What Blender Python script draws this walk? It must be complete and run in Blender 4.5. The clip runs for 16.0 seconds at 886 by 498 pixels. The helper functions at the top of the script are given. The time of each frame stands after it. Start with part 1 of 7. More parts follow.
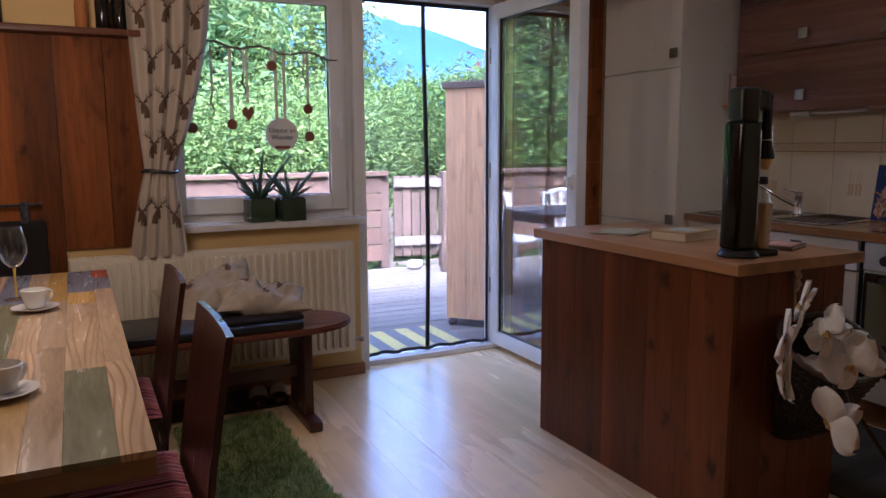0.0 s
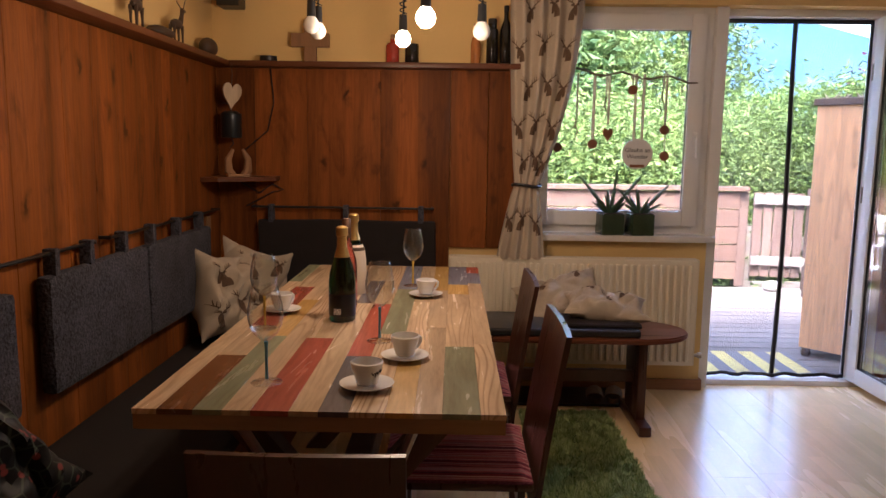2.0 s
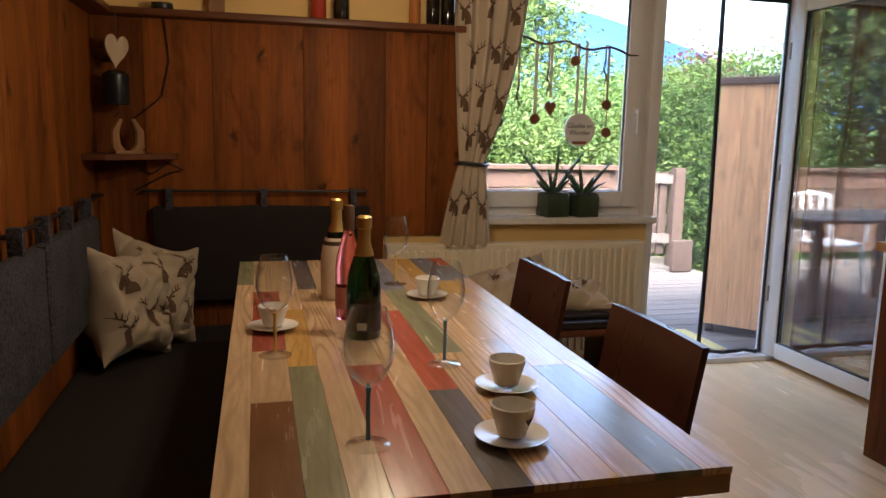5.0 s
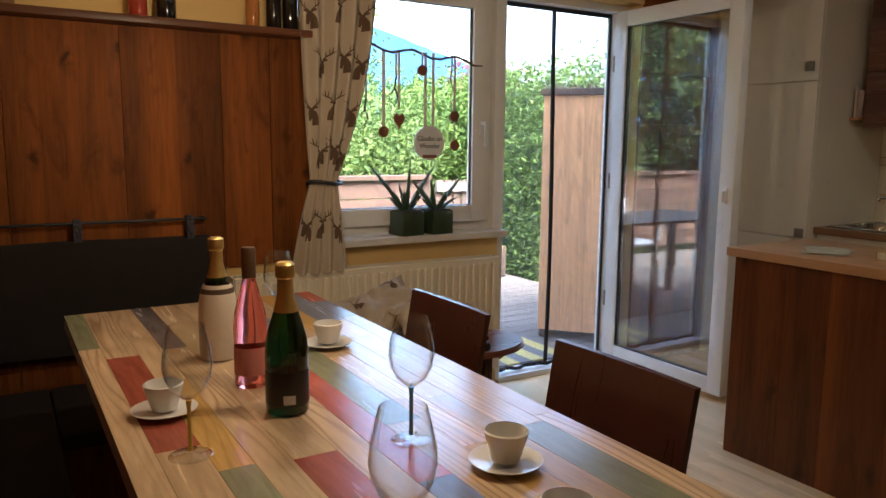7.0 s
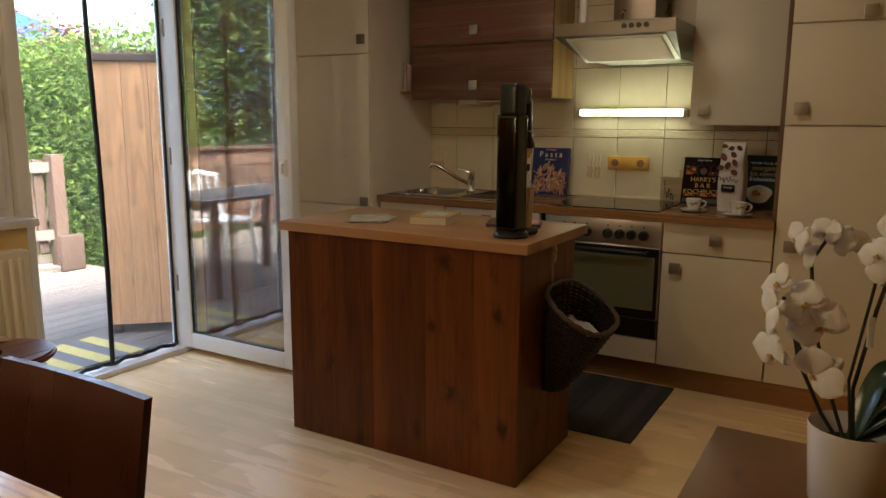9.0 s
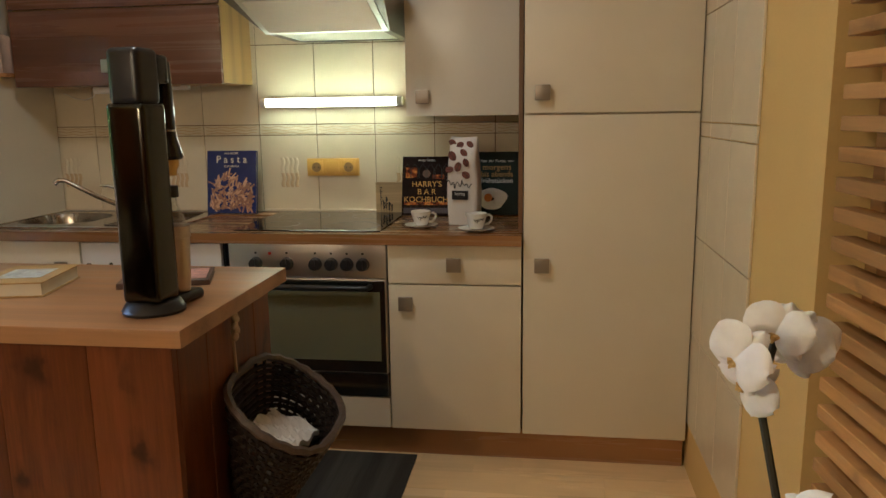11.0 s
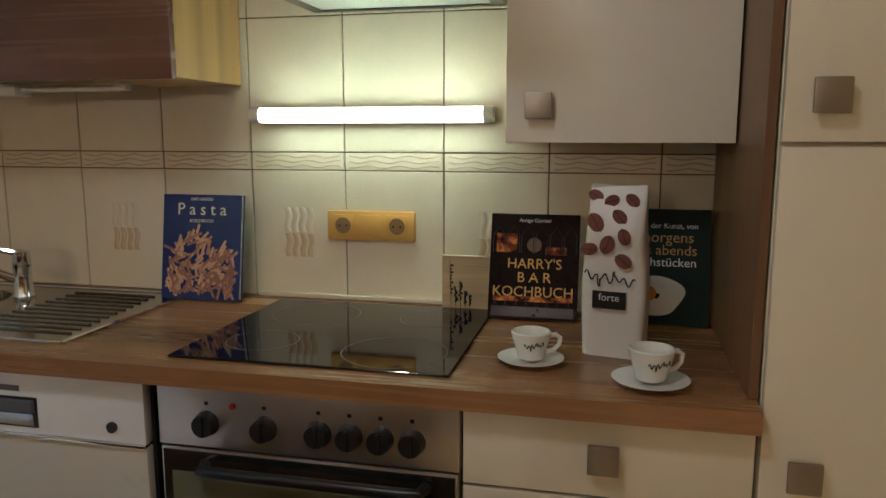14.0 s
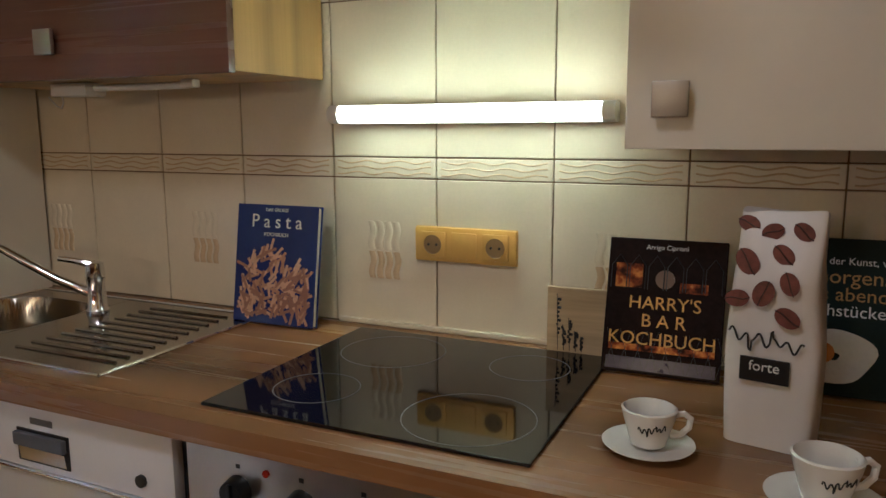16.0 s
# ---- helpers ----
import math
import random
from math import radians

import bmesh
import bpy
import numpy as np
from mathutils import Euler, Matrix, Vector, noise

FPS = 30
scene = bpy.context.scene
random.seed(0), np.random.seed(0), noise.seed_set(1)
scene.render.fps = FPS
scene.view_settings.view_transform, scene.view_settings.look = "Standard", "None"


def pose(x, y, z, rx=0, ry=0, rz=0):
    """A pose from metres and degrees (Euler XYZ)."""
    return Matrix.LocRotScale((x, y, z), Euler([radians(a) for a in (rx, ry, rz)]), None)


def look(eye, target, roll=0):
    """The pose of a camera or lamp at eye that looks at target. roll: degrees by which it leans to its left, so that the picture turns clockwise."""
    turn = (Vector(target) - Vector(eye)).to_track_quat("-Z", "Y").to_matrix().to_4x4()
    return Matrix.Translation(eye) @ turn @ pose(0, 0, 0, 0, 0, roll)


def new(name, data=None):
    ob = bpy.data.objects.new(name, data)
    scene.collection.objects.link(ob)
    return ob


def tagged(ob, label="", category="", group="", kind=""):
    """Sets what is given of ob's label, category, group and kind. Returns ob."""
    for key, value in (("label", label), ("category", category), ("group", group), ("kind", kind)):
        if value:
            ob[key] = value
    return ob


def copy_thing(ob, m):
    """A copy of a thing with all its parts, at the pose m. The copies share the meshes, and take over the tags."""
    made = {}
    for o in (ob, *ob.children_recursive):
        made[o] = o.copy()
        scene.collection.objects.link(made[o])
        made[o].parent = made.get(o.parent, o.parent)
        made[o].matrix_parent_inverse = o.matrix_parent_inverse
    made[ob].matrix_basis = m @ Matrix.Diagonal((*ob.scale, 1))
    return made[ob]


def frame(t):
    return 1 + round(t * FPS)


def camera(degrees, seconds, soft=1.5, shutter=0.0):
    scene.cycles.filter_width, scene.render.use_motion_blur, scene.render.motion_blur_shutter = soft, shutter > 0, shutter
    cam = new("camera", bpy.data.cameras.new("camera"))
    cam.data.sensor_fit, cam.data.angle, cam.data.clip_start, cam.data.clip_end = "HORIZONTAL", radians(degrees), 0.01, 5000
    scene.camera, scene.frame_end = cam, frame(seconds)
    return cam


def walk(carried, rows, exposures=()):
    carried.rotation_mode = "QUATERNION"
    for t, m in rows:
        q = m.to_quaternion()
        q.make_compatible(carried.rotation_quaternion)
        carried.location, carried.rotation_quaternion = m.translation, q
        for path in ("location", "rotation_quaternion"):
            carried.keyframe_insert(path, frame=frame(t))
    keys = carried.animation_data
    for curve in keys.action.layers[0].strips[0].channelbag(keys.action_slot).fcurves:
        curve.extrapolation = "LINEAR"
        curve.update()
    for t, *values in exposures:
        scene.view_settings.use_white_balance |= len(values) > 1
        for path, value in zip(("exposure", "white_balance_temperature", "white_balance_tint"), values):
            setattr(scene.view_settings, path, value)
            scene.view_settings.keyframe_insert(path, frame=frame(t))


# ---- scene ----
cam = camera(61.8, 16.0)
PATH = [
    (0, (0.141, 0.006, 1.249), (1.021, 1.78, 0.97), -0.3),
    (0.5, (0.166, -0.129, 1.267), (0.725, 1.768, 0.969), -0.3),
    (1, (0.219, -0.224, 1.267), (0.482, 1.736, 0.964), 0.1),
    (1.5, (0.193, -0.268, 1.297), (0.254, 1.71, 1.004), 0.6),
    (2, (0.112, -0.274, 1.324), (0.086, 1.707, 1.053), 0.8),
    (2.5, (0.011, -0.266, 1.347), (-0.004, 1.715, 1.069), 1.3),
    (3, (-0.08, -0.223, 1.333), (-0.042, 1.756, 1.042), 1.9),
    (3.2, (-0.111, -0.179, 1.314), (-0.061, 1.799, 1.02), 2.0),
    (5.5, (-0.519, 0.402, 1.278), (0.122, 2.271, 0.965), 0.9),
    (6, (-0.517, 0.546, 1.275), (0.272, 2.359, 0.975), 0.5),
    (6.5, (-0.587, 0.63, 1.301), (0.339, 2.378, 1.013), 0.4),
    (7, (-0.709, 0.657, 1.31), (0.317, 2.35, 1.024), 0.6),
    (7.5, (-0.727, 0.662, 1.308), (0.424, 2.27, 1.007), 1.1),
    (8, (-0.668, 0.647, 1.295), (0.672, 2.099, 0.984), 1.2),
    (8.5, (-0.529, 0.615, 1.308), (0.995, 1.866, 0.974), 0.8),
    (9, (-0.326, 0.576, 1.298), (1.371, 1.578, 0.953), 0.3),
    (9.5, (-0.122, 0.559, 1.293), (1.703, 1.301, 0.946), 0.0),
    (10, (0.118, 0.629, 1.307), (2.02, 1.147, 0.966), 0.1),
    (12.3, (1.267, 1.164, 1.257), (3.223, 1.354, 0.883), -1.3),
    (12.5, (1.356, 1.195, 1.271), (3.312, 1.39, 0.901), -1.0),
    (13, (1.559, 1.307, 1.28), (3.52, 1.514, 0.946), -0.6),
    (13.5, (1.792, 1.289, 1.29), (3.746, 1.577, 0.976), -0.2),
    (14, (1.99, 1.203, 1.295), (3.916, 1.644, 0.987), -0.0),
    (14.5, (2.135, 1.215, 1.305), (4.021, 1.809, 1.004), 0.0),
    (15, (2.261, 1.263, 1.312), (4.092, 2.006, 1.007), 0.1),
    (15.5, (2.332, 1.246, 1.303), (4.116, 2.095, 0.994), -0.1),
    (16, (2.343, 1.198, 1.306), (4.14, 2.017, 0.989), -0.2),
]
walk(cam, [(t, look(eye, target, roll)) for t, eye, target, roll in PATH],
     exposures=[(0.0, 4.2, 4800, 23), (1.5, 4.35, 5350, 22), (2.0, 4.55, 5600, 24), (3.0, 4.6, 5700, 22), (5.5, 4.25, 5700, 11), (7.0, 4.3, 5600, 10), (8.0, 4.1, 5600, 9), (9.0, 4.42, 6350, 8), (9.5, 4.6, 7000, 12), (10.0, 5.25, 6550, 10), (12.5, 5.22, 5000, 4), (14.0, 5.08, 5050, 6), (16.0, 5.1, 5100, 12)])

# ---------------- world and large lights ----------------
world = bpy.data.worlds.new("sky")
scene.world = world
world.use_nodes = True
wn = world.node_tree
sky = wn.nodes.new("ShaderNodeTexSky")
sky.sky_type = "NISHITA"
sky.sun_disc = False
sky.sun_elevation, sky.sun_rotation = radians(48), radians(200)
sky.air_density, sky.dust_density = 1.0, 7.0
wn.nodes["Background"].inputs["Strength"].default_value = 0.15
wn.links.new(sky.outputs[0], wn.nodes["Background"].inputs[0])
sun_data = bpy.data.lights.new("sun", "SUN")
sun_data.energy, sun_data.angle, sun_data.color = 0.5, radians(20), (1.0, 0.95, 0.88)
sun = new("sun", sun_data)
sun.matrix_world = look((-4, -10, 14), (0, 0, 0))


# ---------------- mesh helpers ----------------
def bx(bm, x0, x1, y0, y1, z0, z1, bev=0.0, seg=2, m=None):
    mat = Matrix.Translation(((x0 + x1) / 2, (y0 + y1) / 2, (z0 + z1) / 2)) @ Matrix.Diagonal((abs(x1 - x0), abs(y1 - y0), abs(z1 - z0), 1))
    vs = bmesh.ops.create_cube(bm, size=1.0, matrix=mat)["verts"]
    if bev > 0:
        es = list({e for v in vs for e in v.link_edges})
        r = bmesh.ops.bevel(bm, geom=es, offset=bev, segments=seg, profile=0.6, affect="EDGES")
        vs = list({v for f in r["faces"] for v in f.verts} | {v for v in vs if v.is_valid})
    if m is not None:
        bmesh.ops.transform(bm, matrix=m, verts=[v for v in vs if v.is_valid])
    return vs


def cyl(bm, a, b, r0, r1=None, seg=16, caps=True):
    a, b = Vector(a), Vector(b)
    r1 = r0 if r1 is None else r1
    q = (b - a).to_track_quat("Z", "Y").to_matrix().to_4x4()
    m = Matrix.Translation((a + b) / 2) @ q
    return bmesh.ops.create_cone(bm, cap_ends=caps, segments=seg, radius1=r0, radius2=r1, depth=(b - a).length, matrix=m)["verts"]


def lathe(bm, prof, seg=28, at=(0, 0, 0), close=False):
    """Turn a profile of (radius, height) round the upright axis."""
    rings = []
    for r, z in prof:
        if r < 1e-5:
            rings.append([bm.verts.new((at[0], at[1], at[2] + z))])
        else:
            rings.append([bm.verts.new((at[0] + r * math.cos(2 * math.pi * k / seg), at[1] + r * math.sin(2 * math.pi * k / seg), at[2] + z)) for k in range(seg)])
    for p, q in zip(rings, rings[1:]):
        for k in range(seg):
            n = (k + 1) % seg
            vs = [p[k % len(p)], p[n % len(p)], q[n % len(q)], q[k % len(q)]]
            vs = [v for i, v in enumerate(vs) if v not in vs[:i]]
            if len(vs) > 2:
                try:
                    bm.faces.new(vs)
                except ValueError:
                    pass
    return rings


def tube(bm, pts, r, seg=8):
    """A round bar along points; r is a number or a list."""
    pts = [Vector(p) for p in pts]
    rad = r if isinstance(r, (list, tuple)) else [r] * len(pts)
    rings = []
    side = None
    for i, p in enumerate(pts):
        d = (pts[min(i + 1, len(pts) - 1)] - pts[max(i - 1, 0)]).normalized()
        if side is None:
            side = d.orthogonal().normalized()
        side = (side - d * side.dot(d)).normalized()
        up = d.cross(side)
        rings.append([bm.verts.new(p + (side * math.cos(2 * math.pi * k / seg) + up * math.sin(2 * math.pi * k / seg)) * rad[i]) for k in range(seg)])
    for a, b in zip(rings, rings[1:]):
        for k in range(seg):
            bm.faces.new((a[k], a[(k + 1) % seg], b[(k + 1) % seg], b[k]))
    bm.faces.new(rings[0][::-1])
    bm.faces.new(rings[-1])


def sheet(bm, f, nu, nv):
    """A grid surface from f(u, v), u and v from 0 to 1."""
    g = [[bm.verts.new(f(i / nu, j / nv)) for j in range(nv + 1)] for i in range(nu + 1)]
    for i in range(nu):
        for j in range(nv):
            bm.faces.new((g[i][j], g[i + 1][j], g[i + 1][j + 1], g[i][j + 1]))
    return g


def slab(bm, f, nu, nv, off):
    """A closed plate: the surface f and the same moved by off."""
    off = Vector(off)
    a = sheet(bm, f, nu, nv)
    b = sheet(bm, lambda u, v: Vector(f(u, v)) + off, nu, nv)
    for i in range(nu):
        for j in (0, nv):
            bm.faces.new((a[i][j], a[i + 1][j], b[i + 1][j], b[i][j]))
    for j in range(nv):
        for i in (0, nu):
            bm.faces.new((a[i][j], a[i][j + 1], b[i][j + 1], b[i][j]))


def prism(bm, outline, lo, hi, axis="z"):
    """A flat outline of (u, v) points drawn out along an axis."""
    def at(u, v, w):
        return {"z": (u, v, w), "y": (u, w, v), "x": (w, u, v)}[axis]
    a = [bm.verts.new(at(u, v, lo)) for u, v in outline]
    b = [bm.verts.new(at(u, v, hi)) for u, v in outline]
    bm.faces.new(a[::-1])
    bm.faces.new(b)
    for i in range(len(a)):
        j = (i + 1) % len(a)
        bm.faces.new((a[i], a[j], b[j], b[i]))


def pillow(bm, w, h, t, m, seed=0, nu=20, nv=20, ears=0.17):
    """A stuffed square cushion in its own plane, with drawn-out corners and creases."""
    def f(s):
        def g(u, v):
            x, y = 2 * u - 1, 2 * v - 1
            e = max(abs(x), abs(y))
            k = 1 - ears * (1 - (x * y) ** 2) * e ** 2
            fat = max(0.0, (1 - abs(x) ** 3.0) * (1 - abs(y) ** 3.0)) ** 0.55
            n = noise.noise(Vector((x * 1.7 + seed, y * 1.7, seed * 2.1))) * 0.55 + abs(noise.noise(Vector((x * 3.2 + seed, y * 2.6, 3.0 + seed)))) * 0.45
            n -= 0.55 * max(0.0, 1 - 6 * abs(noise.noise(Vector((x * 1.5 - y * 0.9 + seed, y * 0.8 + x * 0.5, seed + s))))) * e
            sag = 0.10 * noise.noise(Vector((x * 1.1 + seed, y * 1.1, 7.0)))
            return m @ Vector(((x * k + sag) * w / 2, (y * k - abs(sag) + 0.06 * x * x * y) * h / 2, s * t / 2 * fat * (1 + n) + t * 0.25 * sag * 4))
        return g
    sheet(bm, f(1), nu, nv)
    sheet(bm, f(-1), nu, nv)
    bmesh.ops.remove_doubles(bm, verts=bm.verts, dist=0.0004)
    return f(1)


def mesh_of(name, bm, material, smooth=False):
    bmesh.ops.recalc_face_normals(bm, faces=bm.faces)
    me = bpy.data.meshes.new(name)
    bm.to_mesh(me)
    bm.free()
    me.materials.append(material)
    if smooth:
        for p in me.polygons:
            p.use_smooth = True
        me.set_sharp_from_angle(angle=radians(38))
    return me


def part(name, bm, material, parent=None, label="", smooth=False):
    ob = new(name, mesh_of(name, bm, material, smooth))
    ob.parent = parent
    if label:
        tagged(ob, label)
    return ob


def thing(name, label, category, at=(0, 0, 0), group="", turn=0.0):
    ob = new(name)
    ob.empty_display_size = 0.05
    ob.matrix_world = pose(*at, 0, 0, turn)
    return tagged(ob, label, category, group)


def solid(name, bm, material, label, category, group="", smooth=False, kind=""):
    return tagged(part(name, bm, material, None, "", smooth), label, category, group, kind)


def setting(name, bm, material, label, category, smooth=False):
    return tagged(part(name, bm, material, None, "", smooth), label, category, kind="structure")


def B():
    return bmesh.new()


def box_part(name, lims, material, parent=None, bev=0.0, label="", smooth=False):
    bm = B()
    bx(bm, *lims, bev)
    return part(name, bm, material, parent, label, smooth)


# ---------------- materials ----------------
def base(name, rough=0.5, metal=0.0, spec=0.5):
    m = bpy.data.materials.new(name)
    m.use_nodes = True
    nt = m.node_tree
    b = nt.nodes["Principled BSDF"]
    b.inputs["Roughness"].default_value = rough
    b.inputs["Metallic"].default_value = metal
    b.inputs["Specular IOR Level"].default_value = spec
    return m, nt, b


def node(nt, kind, **sockets):
    n = nt.nodes.new(kind)
    for k, v in sockets.items():
        n.inputs[k.replace("_", " ")].default_value = v
    return n


def coords(nt, scale=(1, 1, 1), jitter=17.0):
    tc = nt.nodes.new("ShaderNodeTexCoord")
    info = nt.nodes.new("ShaderNodeObjectInfo")
    mul = nt.nodes.new("ShaderNodeMath")
    mul.operation = "MULTIPLY"
    mul.inputs[1].default_value = jitter
    nt.links.new(info.outputs["Random"], mul.inputs[0])
    add = nt.nodes.new("ShaderNodeVectorMath")
    add.operation = "ADD"
    nt.links.new(tc.outputs["Object"], add.inputs[0])
    nt.links.new(mul.outputs[0], add.inputs[1])
    mp = nt.nodes.new("ShaderNodeMapping")
    mp.inputs["Scale"].default_value = scale
    nt.links.new(add.outputs[0], mp.inputs["Vector"])
    return mp.outputs[0], info.outputs["Random"]


def ramp(nt, fac, stops):
    r = nt.nodes.new("ShaderNodeValToRGB")
    els = r.color_ramp.elements
    while len(els) < len(stops):
        els.new(0.5)
    for e, (p, c) in zip(els, stops):
        e.position, e.color = p, (*c, 1)
    nt.links.new(fac, r.inputs[0])
    return r.outputs[0]


def mixc(nt, fac, a, b, mode="MIX"):
    n = nt.nodes.new("ShaderNodeMix")
    n.data_type, n.blend_type = "RGBA", mode
    for sock, v in ((n.inputs[0], fac), (n.inputs[6], a), (n.inputs[7], b)):
        if hasattr(v, "links"):
            nt.links.new(v, sock)
        else:
            sock.default_value = v if isinstance(v, float) else (*v, 1)
    return n.outputs[2]


def noise_tex(nt, vec, scale, detail=4.0, rough=0.55, dist=0.0):
    n = node(nt, "ShaderNodeTexNoise", Scale=scale, Detail=detail, Roughness=rough, Distortion=dist)
    nt.links.new(vec, n.inputs["Vector"])
    return n.outputs["Fac"]


def bump(nt, b, height, strength=0.2, dist=0.002):
    n = node(nt, "ShaderNodeBump", Strength=strength, Distance=dist)
    nt.links.new(height, n.inputs["Height"])
    nt.links.new(n.outputs[0], b.inputs["Normal"])


def scaled(c, k):
    return tuple(min(1.0, v * k) for v in c)


def wood(name, col, axis="z", rough=0.45, grain=1.0, tone=0.35, knots=0.0, spec=0.4, contrast=1.0, stretch=0.06, lam=0.0, band=0.45, rings=0.0, streaks=0.0):
    """Sawn wood: long grain along an axis, tone from board to board, and dark knots."""
    m, nt, b = base(name, rough, 0, spec)
    sc = {"x": (stretch, 1, 1), "y": (1, stretch, 1), "z": (1, 1, stretch)}[axis]
    vec, rnd = coords(nt, sc)
    f1 = noise_tex(nt, vec, 22 * grain, 6, 0.6, 1.2)
    f2 = noise_tex(nt, vec, 140 * grain, 3, 0.6)
    f3 = noise_tex(nt, vec, 4.5 * grain, 2, 0.5, 0.6)
    c1 = ramp(nt, f1, [(0.30, scaled(col, 1 - 0.42 * contrast)), (0.52, col), (0.72, scaled(col, 1 + 0.35 * contrast))])
    c2 = mixc(nt, 0.35, c1, ramp(nt, f2, [(0.35, scaled(col, 0.6)), (0.65, scaled(col, 1.25))]))
    c3 = mixc(nt, band, c2, ramp(nt, f3, [(0.36, scaled(col, 0.50)), (0.5, col), (0.64, scaled(col, 1.50))]))
    c4 = mixc(nt, tone, c3, mixc(nt, 1.0, c3, ramp(nt, rnd, [(0.0, (0.45, 0.42, 0.40)), (1.0, (1.0, 1.0, 1.0))]), "MULTIPLY"))
    if streaks > 0:
        sv, _ = coords(nt, {"x": (0.34, 1, 1), "y": (1, 0.34, 1), "z": (1, 1, 0.34)}[axis])
        stain = ramp(nt, noise_tex(nt, sv, 11, 5, 0.65, 0.8), [(0.54, (0, 0, 0)), (0.70, (streaks, streaks, streaks))])
        c4 = mixc(nt, stain, c4, mixc(nt, 1.0, c4, (0.30, 0.24, 0.20), "MULTIPLY"))
        fine = ramp(nt, noise_tex(nt, vec, 75, 4, 0.7), [(0.35, (0.78, 0.75, 0.72)), (0.60, (1.0, 1.0, 1.0)), (0.75, (1.15, 1.12, 1.08))])
        c4 = mixc(nt, 1.0, c4, fine, "MULTIPLY")
    if rings > 0:
        wv_ = node(nt, "ShaderNodeTexWave", Scale=17.0, Distortion=24.0, Detail=1.0)
        wv_.inputs["Detail Scale"].default_value = 0.75
        nt.links.new(vec, wv_.inputs["Vector"])
        line = ramp(nt, wv_.outputs["Fac"], [(0.0, (0.42, 0.34, 0.28)), (0.22, (0.82, 0.78, 0.74)), (0.5, (1.0, 1.0, 1.0))])
        some = ramp(nt, f3, [(0.44, (0, 0, 0)), (0.60, (rings, rings, rings))])
        c4 = mixc(nt, some, c4, mixc(nt, 1.0, c4, line, "MULTIPLY"))
    if lam > 0:
        tc = nt.nodes.new("ShaderNodeTexCoord")
        dot = nt.nodes.new("ShaderNodeVectorMath")
        dot.operation = "DOT_PRODUCT"
        dot.inputs[1].default_value = (lam, lam, 0)
        nt.links.new(tc.outputs["Object"], dot.inputs[0])
        fl = nt.nodes.new("ShaderNodeMath")
        fl.operation = "FLOOR"
        nt.links.new(dot.outputs["Value"], fl.inputs[0])
        wn_ = nt.nodes.new("ShaderNodeTexWhiteNoise")
        wn_.noise_dimensions = "1D"
        nt.links.new(fl.outputs[0], wn_.inputs["W"])
        c4 = mixc(nt, 1.0, c4, ramp(nt, wn_.outputs["Value"], [(0.0, (0.80, 0.77, 0.75)), (0.6, (1.0, 1.0, 1.0)), (1.0, (1.16, 1.12, 1.06))]), "MULTIPLY")
    if knots > 0:
        ks = {"x": (0.45, 1, 1), "y": (1, 0.45, 1), "z": (1, 1, 0.45)}[axis]
        kv, _ = coords(nt, (1, 1, 1), 3.0)
        warp = node(nt, "ShaderNodeTexNoise", Scale=14.0, Detail=3.0)
        nt.links.new(kv, warp.inputs["Vector"])
        vo = node(nt, "ShaderNodeTexVoronoi", Scale=6.5, Randomness=1.0)
        vo.voronoi_dimensions = "2D"
        cb = nt.nodes.new("ShaderNodeCombineXYZ")
        flat = {"x": ((0, 1, 1), (0.5, 0, 0)), "y": ((1, 0, 0.4), (0, 0.5, 0)), "z": ((1, 1, 0), (0, 0, 0.5))}[axis]
        wv_ = nt.nodes.new("ShaderNodeVectorMath")
        wv_.operation = "MULTIPLY_ADD"
        nt.links.new(warp.outputs["Color"], wv_.inputs[0])
        wv_.inputs[1].default_value = (0.08, 0.08, 0.08)
        nt.links.new(kv, wv_.inputs[2])
        for i, d in enumerate(flat):
            dp = nt.nodes.new("ShaderNodeVectorMath")
            dp.operation = "DOT_PRODUCT"
            dp.inputs[1].default_value = d
            nt.links.new(wv_.outputs[0], dp.inputs[0])
            nt.links.new(dp.outputs["Value"], cb.inputs[i])
        nt.links.new(cb.outputs[0], vo.inputs["Vector"])
        k = ramp(nt, vo.outputs["Distance"], [(0.0, (1, 1, 1)), (0.06, (0.85, 0.85, 0.85)), (0.11, (0.34, 0.34, 0.34)), (0.20, (0, 0, 0))])
        some = ramp(nt, vo.outputs["Color"], [(0.38, (0, 0, 0)), (0.62, (knots, knots, knots))])
        c4 = mixc(nt, mixc(nt, 1.0, k, some, "MULTIPLY"), c4, scaled(col, 0.22))
    nt.links.new(c4, b.inputs["Base Color"])
    rr = ramp(nt, f1, [(0.3, (rough * 0.85,) * 3), (0.7, (min(1, rough * 1.2),) * 3)])
    nt.links.new(rr, b.inputs["Roughness"])
    bump(nt, b, f2, 0.18, 0.0012)
    return m


